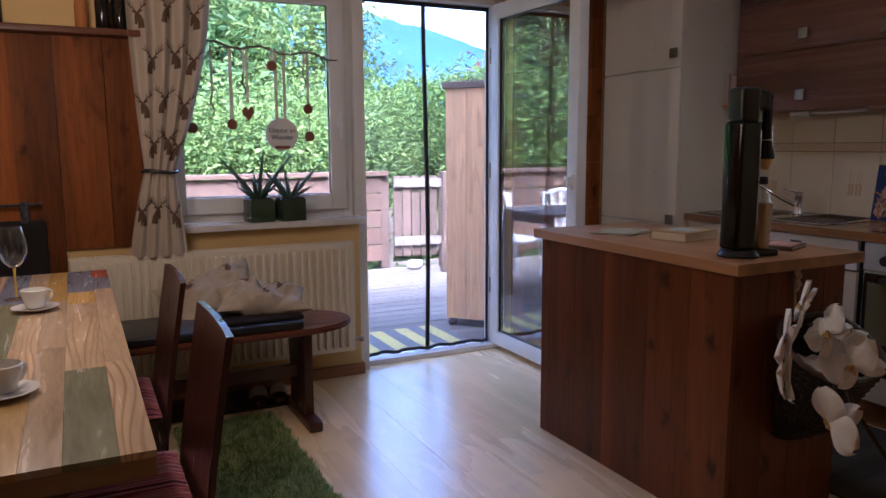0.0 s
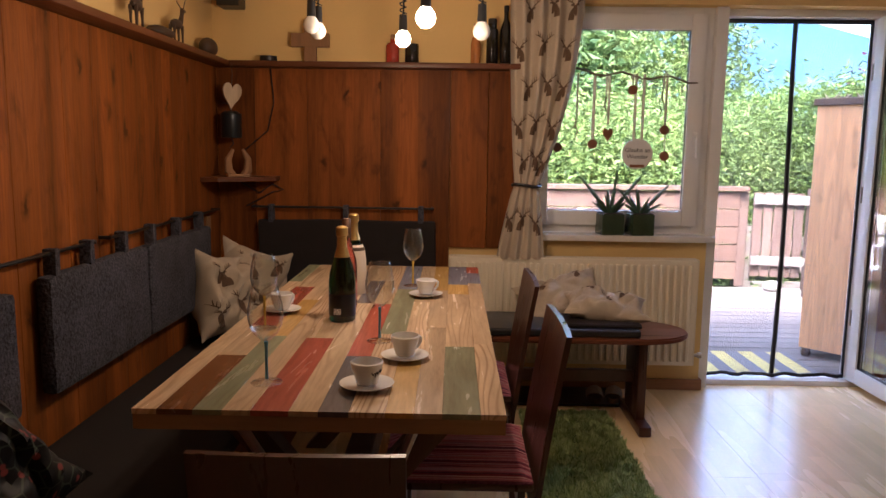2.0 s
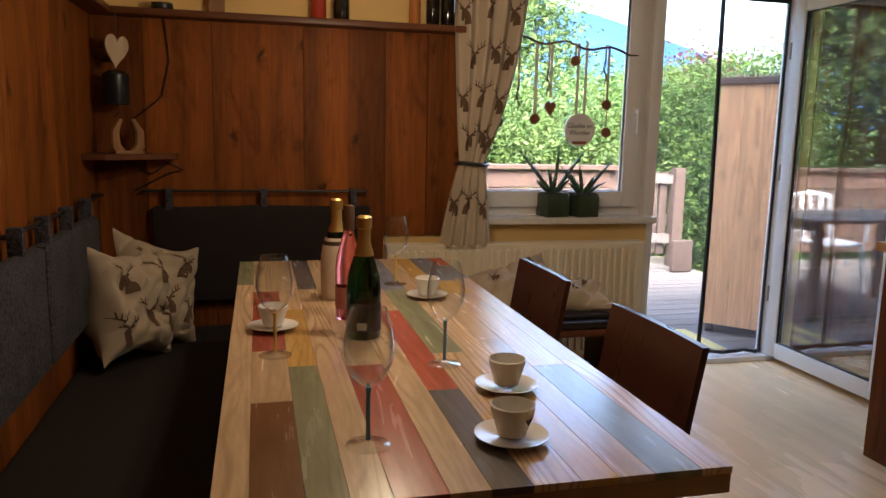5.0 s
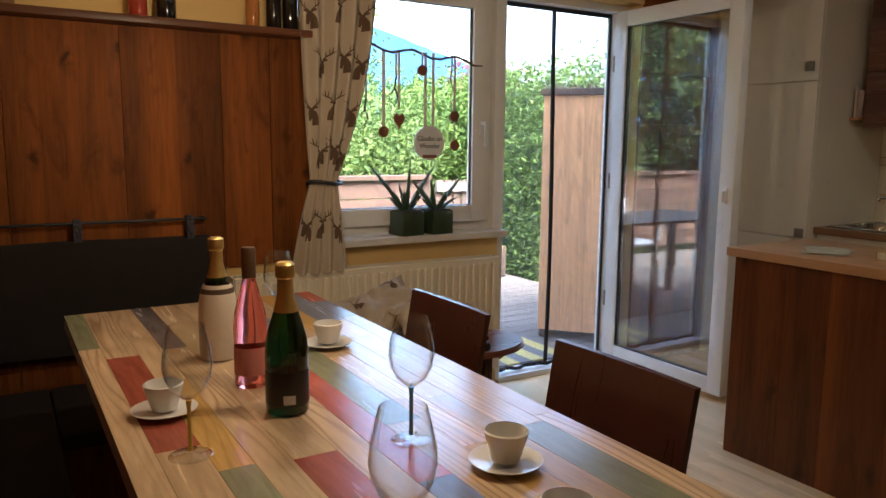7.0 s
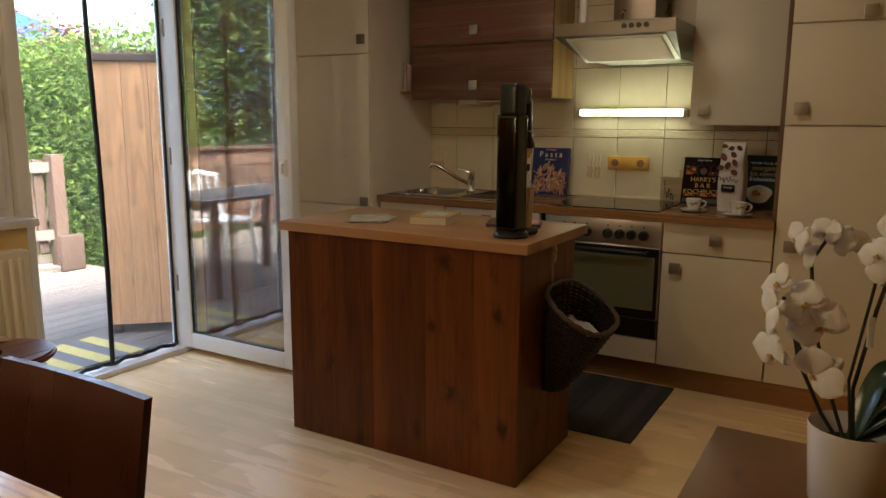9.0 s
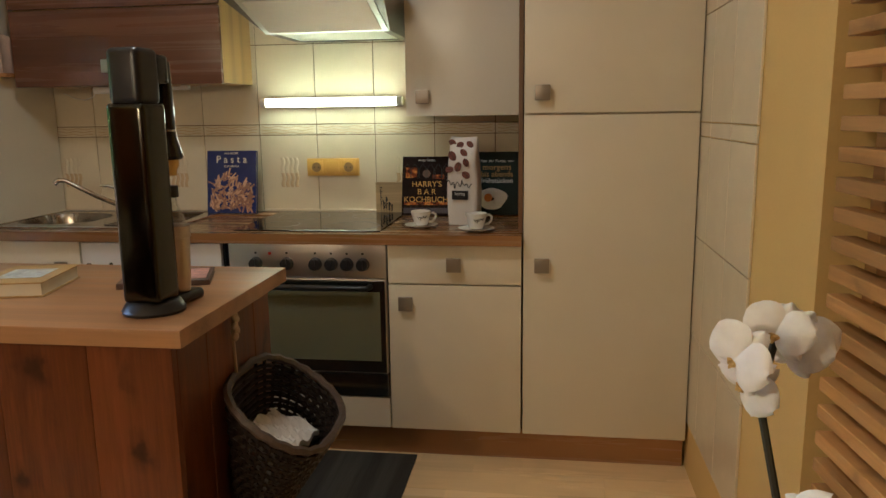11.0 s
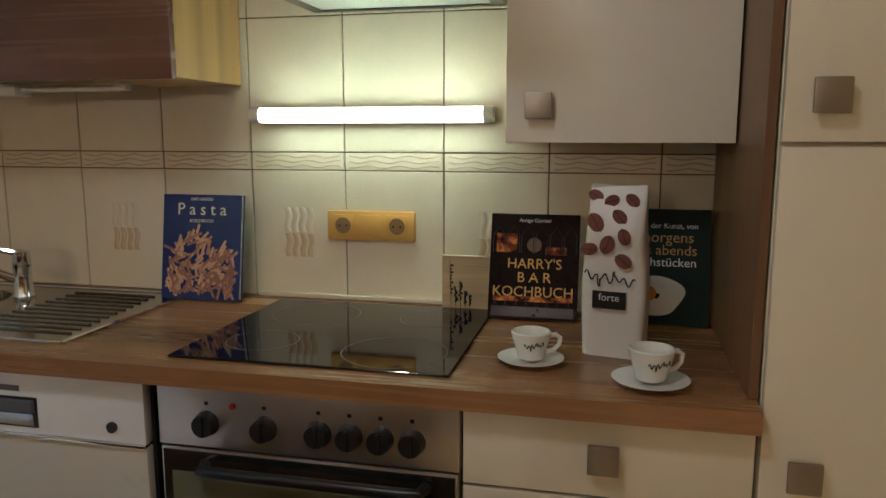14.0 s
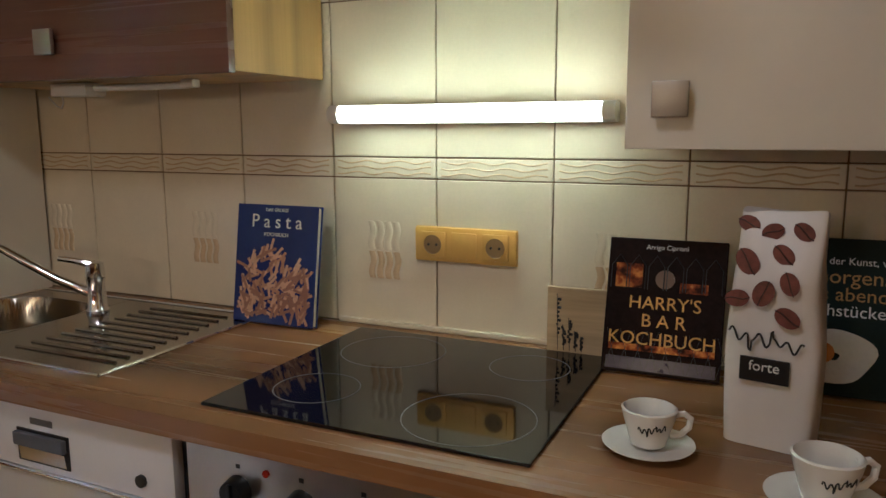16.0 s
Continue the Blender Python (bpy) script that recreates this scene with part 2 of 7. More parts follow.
def plain(name, col, rough=0.5, metal=0.0, var=0.10, scale=6.0, grain=120.0, rel=0.08, spec=0.5, coat=0.0):
    """Paint, plastic, plaster or cloth: slow stains and a fine grain."""
    m, nt, b = base(name, rough, metal, spec)
    vec, rnd = coords(nt)
    f1 = noise_tex(nt, vec, scale, 4, 0.6)
    f2 = noise_tex(nt, vec, grain, 2, 0.5)
    c = ramp(nt, f1, [(0.25, scaled(col, 1 - var)), (0.75, scaled(col, 1 + var))])
    c = mixc(nt, 0.3, c, ramp(nt, f2, [(0.3, scaled(col, 1 - var)), (0.7, scaled(col, 1 + var))]))
    nt.links.new(c, b.inputs["Base Color"])
    nt.links.new(ramp(nt, f1, [(0.2, (rough * 0.85,) * 3), (0.8, (min(1.0, rough * 1.15),) * 3)]), b.inputs["Roughness"])
    b.inputs["Coat Weight"].default_value = coat
    if rel:
        bump(nt, b, f2, rel, 0.001)
    return m


def cloth(name, col, scale=500.0, rough=0.9, var=0.25, relief=0.002):
    """Woven cloth with a weave relief."""
    m, nt, b = base(name, rough, 0, 0.2)
    vec, rnd = coords(nt)
    wx = node(nt, "ShaderNodeTexNoise", Scale=scale, Detail=2.0)
    nt.links.new(vec, wx.inputs["Vector"])
    slow = noise_tex(nt, vec, 9.0, 4)
    c = ramp(nt, wx.outputs["Fac"], [(0.3, scaled(col, 1 - var)), (0.7, scaled(col, 1 + var))])
    c = mixc(nt, 0.4, c, ramp(nt, slow, [(0.3, scaled(col, 1 - var * 0.6)), (0.7, scaled(col, 1 + var * 0.6))]))
    nt.links.new(c, b.inputs["Base Color"])
    bump(nt, b, wx.outputs["Fac"], 0.35 if relief < 0.003 else 0.8, relief)
    b.inputs["Sheen Weight"].default_value = 0.02
    return m


def glass(name, col=(1, 1, 1), rough=0.0, ior=1.45):
    m, nt, b = base(name, rough, 0, 0.5)
    b.inputs["Base Color"].default_value = (*col, 1)
    b.inputs["Transmission Weight"].default_value = 1.0
    b.inputs["IOR"].default_value = ior
    return m


def glow(name, col, strength):
    m, nt, b = base(name, 0.4)
    b.inputs["Base Color"].default_value = (*col, 1)
    b.inputs["Emission Color"].default_value = (*col, 1)
    b.inputs["Emission Strength"].default_value = strength
    return m


PANEL = wood("stained pine panelling", (0.250, 0.078, 0.012), "z", 0.55, 0.95, 0.22, 1.0, 0.15, 1.8, lam=10.5, band=0.6, streaks=0.5)
PANEL_X = wood("stained pine rail", (0.120, 0.040, 0.013), "x", 0.42, 1.0, 0.15)
PANEL_Y = wood("stained pine rail lengthwise", (0.120, 0.040, 0.013), "y", 0.42, 1.0, 0.15)
ISLAND = wood("island pine boards", (0.185, 0.055, 0.012), "z", 0.40, 0.85, 0.40, 1.0, 0.3, 1.7, band=0.6, streaks=0.4)


def strip_floor(name, col):
    """Ship's floor: short light strips, a faint tone from strip to strip, small knots and a satin lacquer."""
    m, nt, b = base(name, 0.26, 0, 0.5)
    tc = nt.nodes.new("ShaderNodeTexCoord")
    sep = nt.nodes.new("ShaderNodeSeparateXYZ")
    nt.links.new(tc.outputs["Object"], sep.inputs[0])

    def math_node(op, a, k):
        n = nt.nodes.new("ShaderNodeMath")
        n.operation = op
        nt.links.new(a, n.inputs[0])
        if hasattr(k, "links"):
            nt.links.new(k, n.inputs[1])
        else:
            n.inputs[1].default_value = k
        return n.outputs[0]

    row = math_node("FLOOR", math_node("MULTIPLY", sep.outputs[0], 15.385), 0.0)
    w1 = nt.nodes.new("ShaderNodeTexWhiteNoise")
    w1.noise_dimensions = "1D"
    nt.links.new(row, w1.inputs["W"])
    cell = math_node("FLOOR", math_node("ADD", math_node("MULTIPLY", sep.outputs[1], 2.6), math_node("MULTIPLY", w1.outputs["Value"], 9.0)), 0.0)
    cb = nt.nodes.new("ShaderNodeCombineXYZ")
    nt.links.new(row, cb.inputs[0])
    nt.links.new(cell, cb.inputs[1])
    w2 = nt.nodes.new("ShaderNodeTexWhiteNoise")
    w2.noise_dimensions = "2D"
    nt.links.new(cb.outputs[0], w2.inputs["Vector"])
    vec, _ = coords(nt, (1, 0.12, 1), 0.0)
    g = noise_tex(nt, vec, 40, 5, 0.6, 0.8)
    sl = noise_tex(nt, vec, 6, 3)
    c = ramp(nt, w2.outputs["Value"], [(0.0, scaled(col, 0.84)), (0.5, col), (1.0, scaled(col, 1.08))])
    c = mixc(nt, 0.35, c, ramp(nt, g, [(0.3, scaled(col, 0.80)), (0.7, scaled(col, 1.10))]))
    c = mixc(nt, 0.20, c, ramp(nt, sl, [(0.3, scaled(col, 0.75)), (0.7, scaled(col, 1.10))]))
    kv, _ = coords(nt, (1, 0.4, 1), 0.0)
    vo = node(nt, "ShaderNodeTexVoronoi", Scale=4.2, Randomness=1.0)
    nt.links.new(kv, vo.inputs["Vector"])
    k = ramp(nt, vo.outputs["Distance"], [(0.0, (0.7, 0.7, 0.7)), (0.045, (0.4, 0.4, 0.4)), (0.08, (0, 0, 0))])
    nt.links.new(mixc(nt, k, c, scaled(col, 0.35)), b.inputs["Base Color"])
    nt.links.new(ramp(nt, sl, [(0.2, (0.20,) * 3), (0.8, (0.32,) * 3)]), b.inputs["Roughness"])
    b.inputs["Coat Weight"].default_value = 0.5
    b.inputs["Coat Roughness"].default_value = 0.24
    bump(nt, b, g, 0.05, 0.0008)
    return m


FLOOR = strip_floor("maple floor", (0.92, 0.68, 0.37))
BEAM = wood("oak laminate", (0.40, 0.215, 0.10), "y", 0.34, 1.0, 0.2, 0.0, 0.5, 1.0, 0.03, band=0.55)
WALNUT = wood("walnut laminate", (0.31, 0.155, 0.058), "y", 0.26, 0.65, 0.2, 0.0, 0.5, 2.0, 0.035, band=0.95)
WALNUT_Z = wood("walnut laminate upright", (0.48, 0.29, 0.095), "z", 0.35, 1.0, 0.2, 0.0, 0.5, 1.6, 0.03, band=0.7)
DARKWOOD = wood("dark beech", (0.052, 0.015, 0.008), "z", 0.30, 1.0, 0.1, 0.0, 0.5, 0.35, band=0.15)
REDWOOD = wood("reddish beech", (0.16, 0.045, 0.018), "x", 0.30, 1.0, 0.1)
SLAT = wood("larch slats", (0.50, 0.27, 0.095), "x", 0.5, 1.0, 0.2, 0.4)
DECK = wood("weathered decking", (0.130, 0.116, 0.102), "x", 0.75, 1.0, 0.35, 0.3)
RAILWOOD = wood("weathered larch railing", (0.086, 0.056, 0.043), "z", 0.75, 1.0, 0.4, 0.3)
FRESH = wood("pale larch boards", (0.60, 0.34, 0.17), "z", 0.6, 0.8, 0.05, 0.4, rings=0.45)
YELLOW = plain("yellow wall paint", (0.72, 0.50, 0.19), 0.85, 0, 0.05, 2.5, 160, 0.25)
CEIL = plain("white ceiling paint", (0.80, 0.77, 0.70), 0.9, 0, 0.03, 2, 120, 0.2)
WHITE = plain("white window plastic", (0.78, 0.77, 0.74), 0.30, 0, 0.03, 5, 60, 0.02)
ENAMEL = plain("cream radiator enamel", (0.74, 0.66, 0.50), 0.35, 0, 0.03, 5, 80, 0.02)
STONE = plain("pale stone sill", (0.66, 0.62, 0.56), 0.35, 0, 0.14, 14, 200, 0.05)
CREAM = plain("cream cabinet front", (0.70, 0.62, 0.47), 0.38, 0, 0.03, 5, 260, 0.05)
GLOSSW = plain("glossy white cabinet front", (0.74, 0.69, 0.58), 0.30, 0, 0.02, 5, 60, 0.0)
TILE = plain("cream glazed tile", (0.74, 0.65, 0.48), 0.20, 0, 0.05, 9, 160, 0.05)
GROUT = plain("brown tile joint", (0.20, 0.12, 0.06), 0.9, 0, 0.15, 30, 200, 0.2)
BLACK = plain("black plastic", (0.012, 0.012, 0.013), 0.35, 0, 0.15, 8, 90, 0.03)
OVENG, _nt, _b = base("smoked oven glass", 0.06)
_b.inputs["Base Color"].default_value = (0.012, 0.013, 0.011, 1)
_b.inputs["IOR"].default_value = 2.2
# green-grey reflection of the room is put into the window's base colour
OVENW, _nt, _b = base("oven window with painted green reflection", 0.10)
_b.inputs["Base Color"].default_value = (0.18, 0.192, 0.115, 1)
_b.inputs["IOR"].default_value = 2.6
BLACKG = plain("black glass", (0.006, 0.006, 0.007), 0.05, 0, 0.05, 8, 90, 0.0, 0.6)
STEEL = plain("brushed steel", (0.55, 0.52, 0.48), 0.32, 1.0, 0.06, 5, 300, 0.06)
CHROME = plain("chrome", (0.75, 0.75, 0.75), 0.08, 1.0, 0.02, 5, 60, 0.0)
NICKEL = plain("satin nickel", (0.34, 0.30, 0.25), 0.45, 1.0, 0.05, 8, 200, 0.03)
CLEAR = glass("window glass", (0.97, 0.98, 0.97), 0.0, 1.42)
CLEAR2 = glass("coated insulating glass", (0.93, 0.95, 0.93), 0.0, 1.95)

# ---------------- the room's shell ----------------
XW, XE, YN, YS, ZC = -1.15, 3.79, 3.70, -1.70, 2.46

bm = B()
bx(bm, XW - 0.25, XE + 0.25, YS - 0.25, 3.96, -0.20, -0.012)
floor = setting("floor", bm, plain("screed", (0.22, 0.16, 0.10), 0.9), "pale maple laminate floor with long boards", "floor")
bm = B()
bx(bm, XW - 0.25, XE + 0.25, YS - 0.25, 4.0, ZC, ZC + 0.2)
setting("ceiling", bm, CEIL, "plain white painted ceiling", "ceiling")

bm = B()
bx(bm, XW - 0.25, XW - 0.02, YS - 0.25, 4.0, -0.2, ZC)
wall_west = setting("wall_west", bm, YELLOW, "yellow plaster wall with stained pine panelling below", "wall")
bm = B()
bx(bm, XW - 0.02, XE, YS - 0.25, YS, -0.012, ZC)
setting("wall_south", bm, YELLOW, "plain yellow plaster wall", "wall")
bm = B()
bx(bm, XE + 0.006, XE + 0.25, YS - 0.25, 4.0, -0.2, ZC)
wall_east = setting("wall_east", bm, GROUT, "kitchen wall with cream tiles and brown joints", "wall")
bm = B()
bx(bm, XW - 0.02, 0.52, YN + 0.02, 4.0, -0.012, ZC)          # beside the window
bx(bm, 0.09, 1.497, 3.755, 4.0, -0.012, 0.835)                 # under the window
bx(bm, 0.52, 2.47, 3.755, 4.0, 2.085, ZC)                     # above window and door
bx(bm, 2.47, XE, 3.765, 4.0, -0.012, ZC)                      # beside the door
wall_north = setting("wall_north", bm, YELLOW, "yellow plaster wall with window and balcony door", "wall")

trim4 = tagged(new("trim_4"), "stained pine panels beside the balcony door", "panel", kind="structure")
for k in range(9):
    bm = B()
    bx(bm, 2.471, 3.10, 3.745, 3.7645, 0.285 * k, min(2.44, 0.285 * k + 0.2835), 0.001, 1)
    part("panel", bm, PANEL, trim4)

# divider wall and tiled return beside the tall cabinet
bm = B()
bx(bm, 2.10, XE, 0.20, 0.365, -0.012, ZC)
wall_divider = setting("wall_divider", bm, YELLOW, "short yellow partition wall, tiled towards the kitchen", "wall")


def boards(parent, along, lo, hi, at, z0, z1, seed, out, thick=0.02):
    rnd = random.Random(seed)
    p = lo
    while p < hi - 0.01:
        w = rnd.choice((0.19, 0.20, 0.28, 0.30, 0.39))
        q = min(hi, p + w)
        if hi - q < 0.05:
            q = hi
        g = rnd.choice((0.0004, 0.0012))
        bm = B()
        if along == "x":
            bx(bm, p + g, q - g, at, at + thick * out, z0, z1, 0.0012, 1)
        else:
            bx(bm, at, at + thick * out, p + g, q - g, z0, z1, 0.0012, 1)
        part("board", bm, PANEL, parent)
        p = q


def ledge(name, lims, mat, label):
    bm = B()
    bx(bm, *lims, 0.005)
    return setting(name, bm, mat, label, "ledge", True)


ledge("trim_1", (XW + 0.095, 0.46, YN - 0.09, YN + 0.02, 1.728, 1.756), PANEL_X, "stained pine ledge on top of the panelling")
ledge("trim_2", (XW - 0.02, XW + 0.095, YS, YN + 0.02, 1.728, 1.756), PANEL_Y, "stained pine ledge on top of the panelling")

# ---------------- window and balcony door ----------------
def pane(name, lims, parent, mat=None):
    bm = B()
    bx(bm, *lims)
    ob = part(name, bm, mat or CLEAR, parent)
    ob.visible_shadow = False
    return ob


def ring_xz(bm, x0, x1, z0, z1, y0, y1, w, bev=0.004):
    bx(bm, x0, x0 + w, y0, y1, z0, z1, bev)
    bx(bm, x1 - w, x1, y0, y1, z0, z1, bev)
    bx(bm, x0 + w, x1 - w, y0, y1, z0, z0 + w, bev)
    bx(bm, x0 + w, x1 - w, y0, y1, z1 - w, z1, bev)


window = tagged(new("window_1"), "white plastic window with one fixed-bar casement", "window", kind="structure")
bm = B()
ring_xz(bm, 0.50, 1.495, 0.868, 2.085, 3.835, 3.91, 0.060)
part("window_frame", bm, WHITE, window, "", True)
bm = B()
ring_xz(bm, 0.545, 1.450, 0.912, 2.045, 3.805, 3.86, 0.082, 0.006)
part("casement", bm, WHITE, window, "", True)
bm = B()
ring_xz(bm, 0.620, 1.375, 0.988, 1.970, 3.822, 3.842, 0.010, 0.0)
part("gasket", bm, BLACK, window, "black rubber gasket")
pane("pane", (0.628, 1.367, 3.828, 3.836, 0.996, 1.962), window)
bm = B()
bx(bm, 1.402, 1.428, 3.794, 3.806, 1.345, 1.425, 0.004)
bx(bm, 1.409, 1.421, 3.760, 3.797, 1.395, 1.415, 0.003)
bx(bm, 1.407, 1.424, 3.752, 3.766, 1.290, 1.418, 0.005)
part("window_handle", bm, WHITE, window, "white lever handle pointing down", True)
bm = B()
bx(bm, 0.555, 1.522, 3.695, 3.84, 0.835, 0.868, 0.006)
part("window_sill", bm, STONE, window, "pale stone window sill", True)

door = tagged(new("door_1"), "white balcony door with full glass pane, standing open inwards", "door", kind="structure")
bm = B()
bx(bm, 1.497, 1.560, 3.80, 3.97, 0.0, 2.085, 0.004)
bx(bm, 2.395, 2.468, 3.86, 3.97, 0.0, 2.085, 0.004)
bx(bm, 1.560, 2.395, 3.86, 3.97, 2.045, 2.085, 0.003)
bx(bm, 1.560, 2.395, 3.855, 3.99, -0.005, 0.030, 0.003)
part("door_frame", bm, WHITE, door, "", True)
leaf = new("door_leaf")
leaf.parent = door
LX0, LX1, LY0, LY1, LZ0, LZ1, LW = 2.388, 2.446, 3.030, 3.885, 0.035, 2.050, 0.085
bm = B()
bx(bm, LX0, LX1, LY0, LY0 + LW, LZ0, LZ1, 0.005)
bx(bm, LX0, LX1, LY1 - LW, LY1, LZ0, LZ1, 0.005)
bx(bm, LX0, LX1, LY0 + LW, LY1 - LW, LZ0, LZ0 + LW, 0.005)
bx(bm, LX0, LX1, LY0 + LW, LY1 - LW, LZ1 - LW, LZ1, 0.005)
part("leaf_frame", bm, WHITE, leaf, "", True)
bm = B()
for s in (LY0 + LW - 0.006, LY1 - LW - 0.004):
    bx(bm, 2.398, 2.436, s, s + 0.010, LZ0 + LW - 0.004, LZ1 - LW + 0.004)
for s in (LZ0 + LW - 0.006, LZ1 - LW - 0.004):
    bx(bm, 2.398, 2.436, LY0 + LW, LY1 - LW, s, s + 0.010)
part("leaf_gasket", bm, BLACK, leaf, "black rubber gasket")
pane("pane", (2.404, 2.410, LY0 + LW, LY1 - LW, LZ0 + LW, LZ1 - LW), leaf, CLEAR2)
pane("pane", (2.424, 2.430, LY0 + LW, LY1 - LW, LZ0 + LW, LZ1 - LW), leaf, CLEAR2)
bm = B()
bx(bm, 2.372, 2.389, 3.055, 3.085, 1.02, 1.10, 0.004)
bx(bm, 2.355, 2.376, 3.060, 3.080, 1.035, 1.085, 0.004)
part("door_handle", bm, WHITE, leaf, "white plastic pull", True)
bm = B()
for z in (0.35, 1.05, 1.72):
    cyl(bm, (2.394, 3.893, z), (2.394, 3.893, z + 0.09), 0.009, seg=12)
part("hinge", bm, NICKEL, door, "", True)

# insect screen with a magnetic middle seam
fly = tagged(new("insect_screen"), "black magnetic insect screen hanging in the balcony doorway", "insect screen")
bm = B()
bx(bm, 1.562, 1.574, 3.925, 3.937, 0.03, 2.045)
bx(bm, 2.380, 2.392, 3.925, 3.937, 0.03, 2.045)
bx(bm, 1.574, 2.380, 3.925, 3.937, 2.022, 2.045)
part("border", bm, BLACK, fly, "black cloth edging")
bm = B()
tube(bm, [(1.976 + 0.010 * math.sin(z * 2.2), 3.925, z) for z in [0.03 + 2.0 * k / 24 for k in range(25)]], 0.013, 6)
part("seam", bm, BLACK, fly, "black magnetic seam")
bm = B()
tube(bm, [(1.58 + 0.8 * k / 24, 3.92 - 0.02 * math.sin(k * 0.9) ** 2, 0.043 + 0.012 * abs(math.sin(k * 0.55))) for k in range(25)], 0.011, 6)
part("hem", bm, BLACK, fly, "crumpled black hem")
bm = B()
for k in range(200):
    x = 1.577 + 0.80 * k / 199
    bx(bm, x, x + 0.0008, 3.930, 3.9308, 0.03, 2.03)
ob = part("gauze", bm, plain("grey gauze thread", (0.20, 0.20, 0.21), 0.9), fly, "fine grey gauze threads")
tagged(ob, kind="stuff")

# baseboards
bm = B()
bx(bm, 0.60, 1.512, 3.738, 3.755, 0.0, 0.062, 0.004)
bx(bm, 1.498, 1.512, 3.755, 3.80, 0.0, 0.062, 0.003)
setting("baseboard", bm, wood("beech skirting", (0.36, 0.17, 0.07), "x", 0.45), "brown beech skirting board under the radiator", "baseboard", True)

# ---------------- radiator ----------------
rad = thing("radiator", "cream ribbed steel panel radiator under the window", "radiator")
bm = B()
n = 33
for k in range(n):
    x = 0.125 + 1.27 * k / n
    bx(bm, x + 0.008, x + 0.030, 3.604, 3.619, 0.20, 0.725, 0.005, 1)
    part("rib", bm, ENAMEL, rad, "", True)
    bm = B()
bx(bm, 0.100, 1.415, 3.618, 3.640, 0.175, 0.750, 0.006)
part("front_panel", bm, ENAMEL, rad, "", True)
box_part("back_panel", (0.11, 1.405, 3.68, 3.70, 0.18, 0.74), ENAMEL, rad, 0.004)
bm = B()
for k in range(62):
    x = 0.115 + 1.29 * k / 62
    bx(bm, x, x + 0.008, 3.636, 3.684, 0.746, 0.752)
bx(bm, 0.10, 1.415, 3.63, 3.636, 0.742, 0.754)
bx(bm, 0.10, 1.415, 3.684, 3.690, 0.742, 0.754)
part("grille", bm, ENAMEL, rad)
bm = B()
bx(bm, 0.093, 0.099, 3.62, 3.70, 0.175, 0.752, 0.002)
part("side_panel", bm, ENAMEL, rad)
bm = B()
bx(bm, 1.416, 1.422, 3.62, 3.70, 0.175, 0.752, 0.002)
part("side_panel", bm, ENAMEL, rad)
bm = B()
cyl(bm, (1.422, 3.655, 0.225), (1.452, 3.655, 0.225), 0.010)
cyl(bm, (1.452, 3.655, 0.225), (1.468, 3.655, 0.225), 0.016)
part("vent_valve", bm, NICKEL, rad, "", True)
bm = B()
bx(bm, 0.30, 0.33, 3.70, 3.755, 0.60, 0.66)
part("bracket", bm, ENAMEL, rad)
bm = B()
bx(bm, 1.20, 1.23, 3.70, 3.755, 0.60, 0.66)
part("bracket", bm, ENAMEL, rad)

# ---------------- outdoors ----------------
GRASS = plain("meadow grass", (0.055, 0.105, 0.020), 0.9, 0, 0.35, 1.5, 30, 0.5)
bm = B()
sheet(bm, lambda u, v: (-260 + 520 * u, 4.1 + 420 * v, -0.62 + 16 * max(0, v - 0.03) ** 1.2 + 0.15 * noise.noise(Vector((u * 30, v * 30, 0)))), 60, 60)
tagged(part("ground", bm, GRASS, None, "", True), "green sloping meadow beyond the balcony", "ground", kind="structure")
# distance haze is mixed into the forest's blue base colour
FOREST_HAZE = plain("far forest with blue haze painted in", (0.022, 0.052, 0.105), 1.0, 0, 0.35, 0.03, 0.3, 0.0, 0.0)
bm = B()


def hill(u, v):
    a = -80 + 165 * u
    e = 10.8 - 0.36 * max(0.0, a - 19) - 0.02 * max(0.0, -a) + 0.5 * noise.noise(Vector((a * 0.2, 0.3, 0))) + 0.22 * noise.noise(Vector((a * 1.9, 2, 0)))
    r = 360 - 120 * (1 - v)
    return (r * math.sin(radians(a)), r * math.cos(radians(a)), -6 + (360 * math.tan(radians(max(e, 3.0))) + 6) * v ** 0.8)


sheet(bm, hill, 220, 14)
tagged(part("backdrop", bm, FOREST_HAZE, None, "", True), "wooded mountain in the distance, its haze painted blue-green", "mountain", kind="structure")

deck = tagged(new("pavement"), "weathered grey wooden balcony deck", "deck", kind="structure")
rnd = random.Random(5)
y = 4.02
while y < 7.05:
    bm = B()
    bx(bm, -3.4, 3.72, y, y + 0.138, -0.045, -0.018 + rnd.uniform(-0.001, 0.001), 0.004, 1)
    part("plank", bm, DECK, deck)
    y += 0.145
bm = B()
for x in (-3.2, -1.4, 0.0, 1.4, 2.8, 3.6):
    bx(bm, x, x + 0.08, 4.02, 7.05, -0.2, -0.047)
    for yy in (4.1, 6.9):
        bx(bm, x, x + 0.08, yy, yy + 0.1, -0.75, -0.2)
part("joist", bm, RAILWOOD, deck)

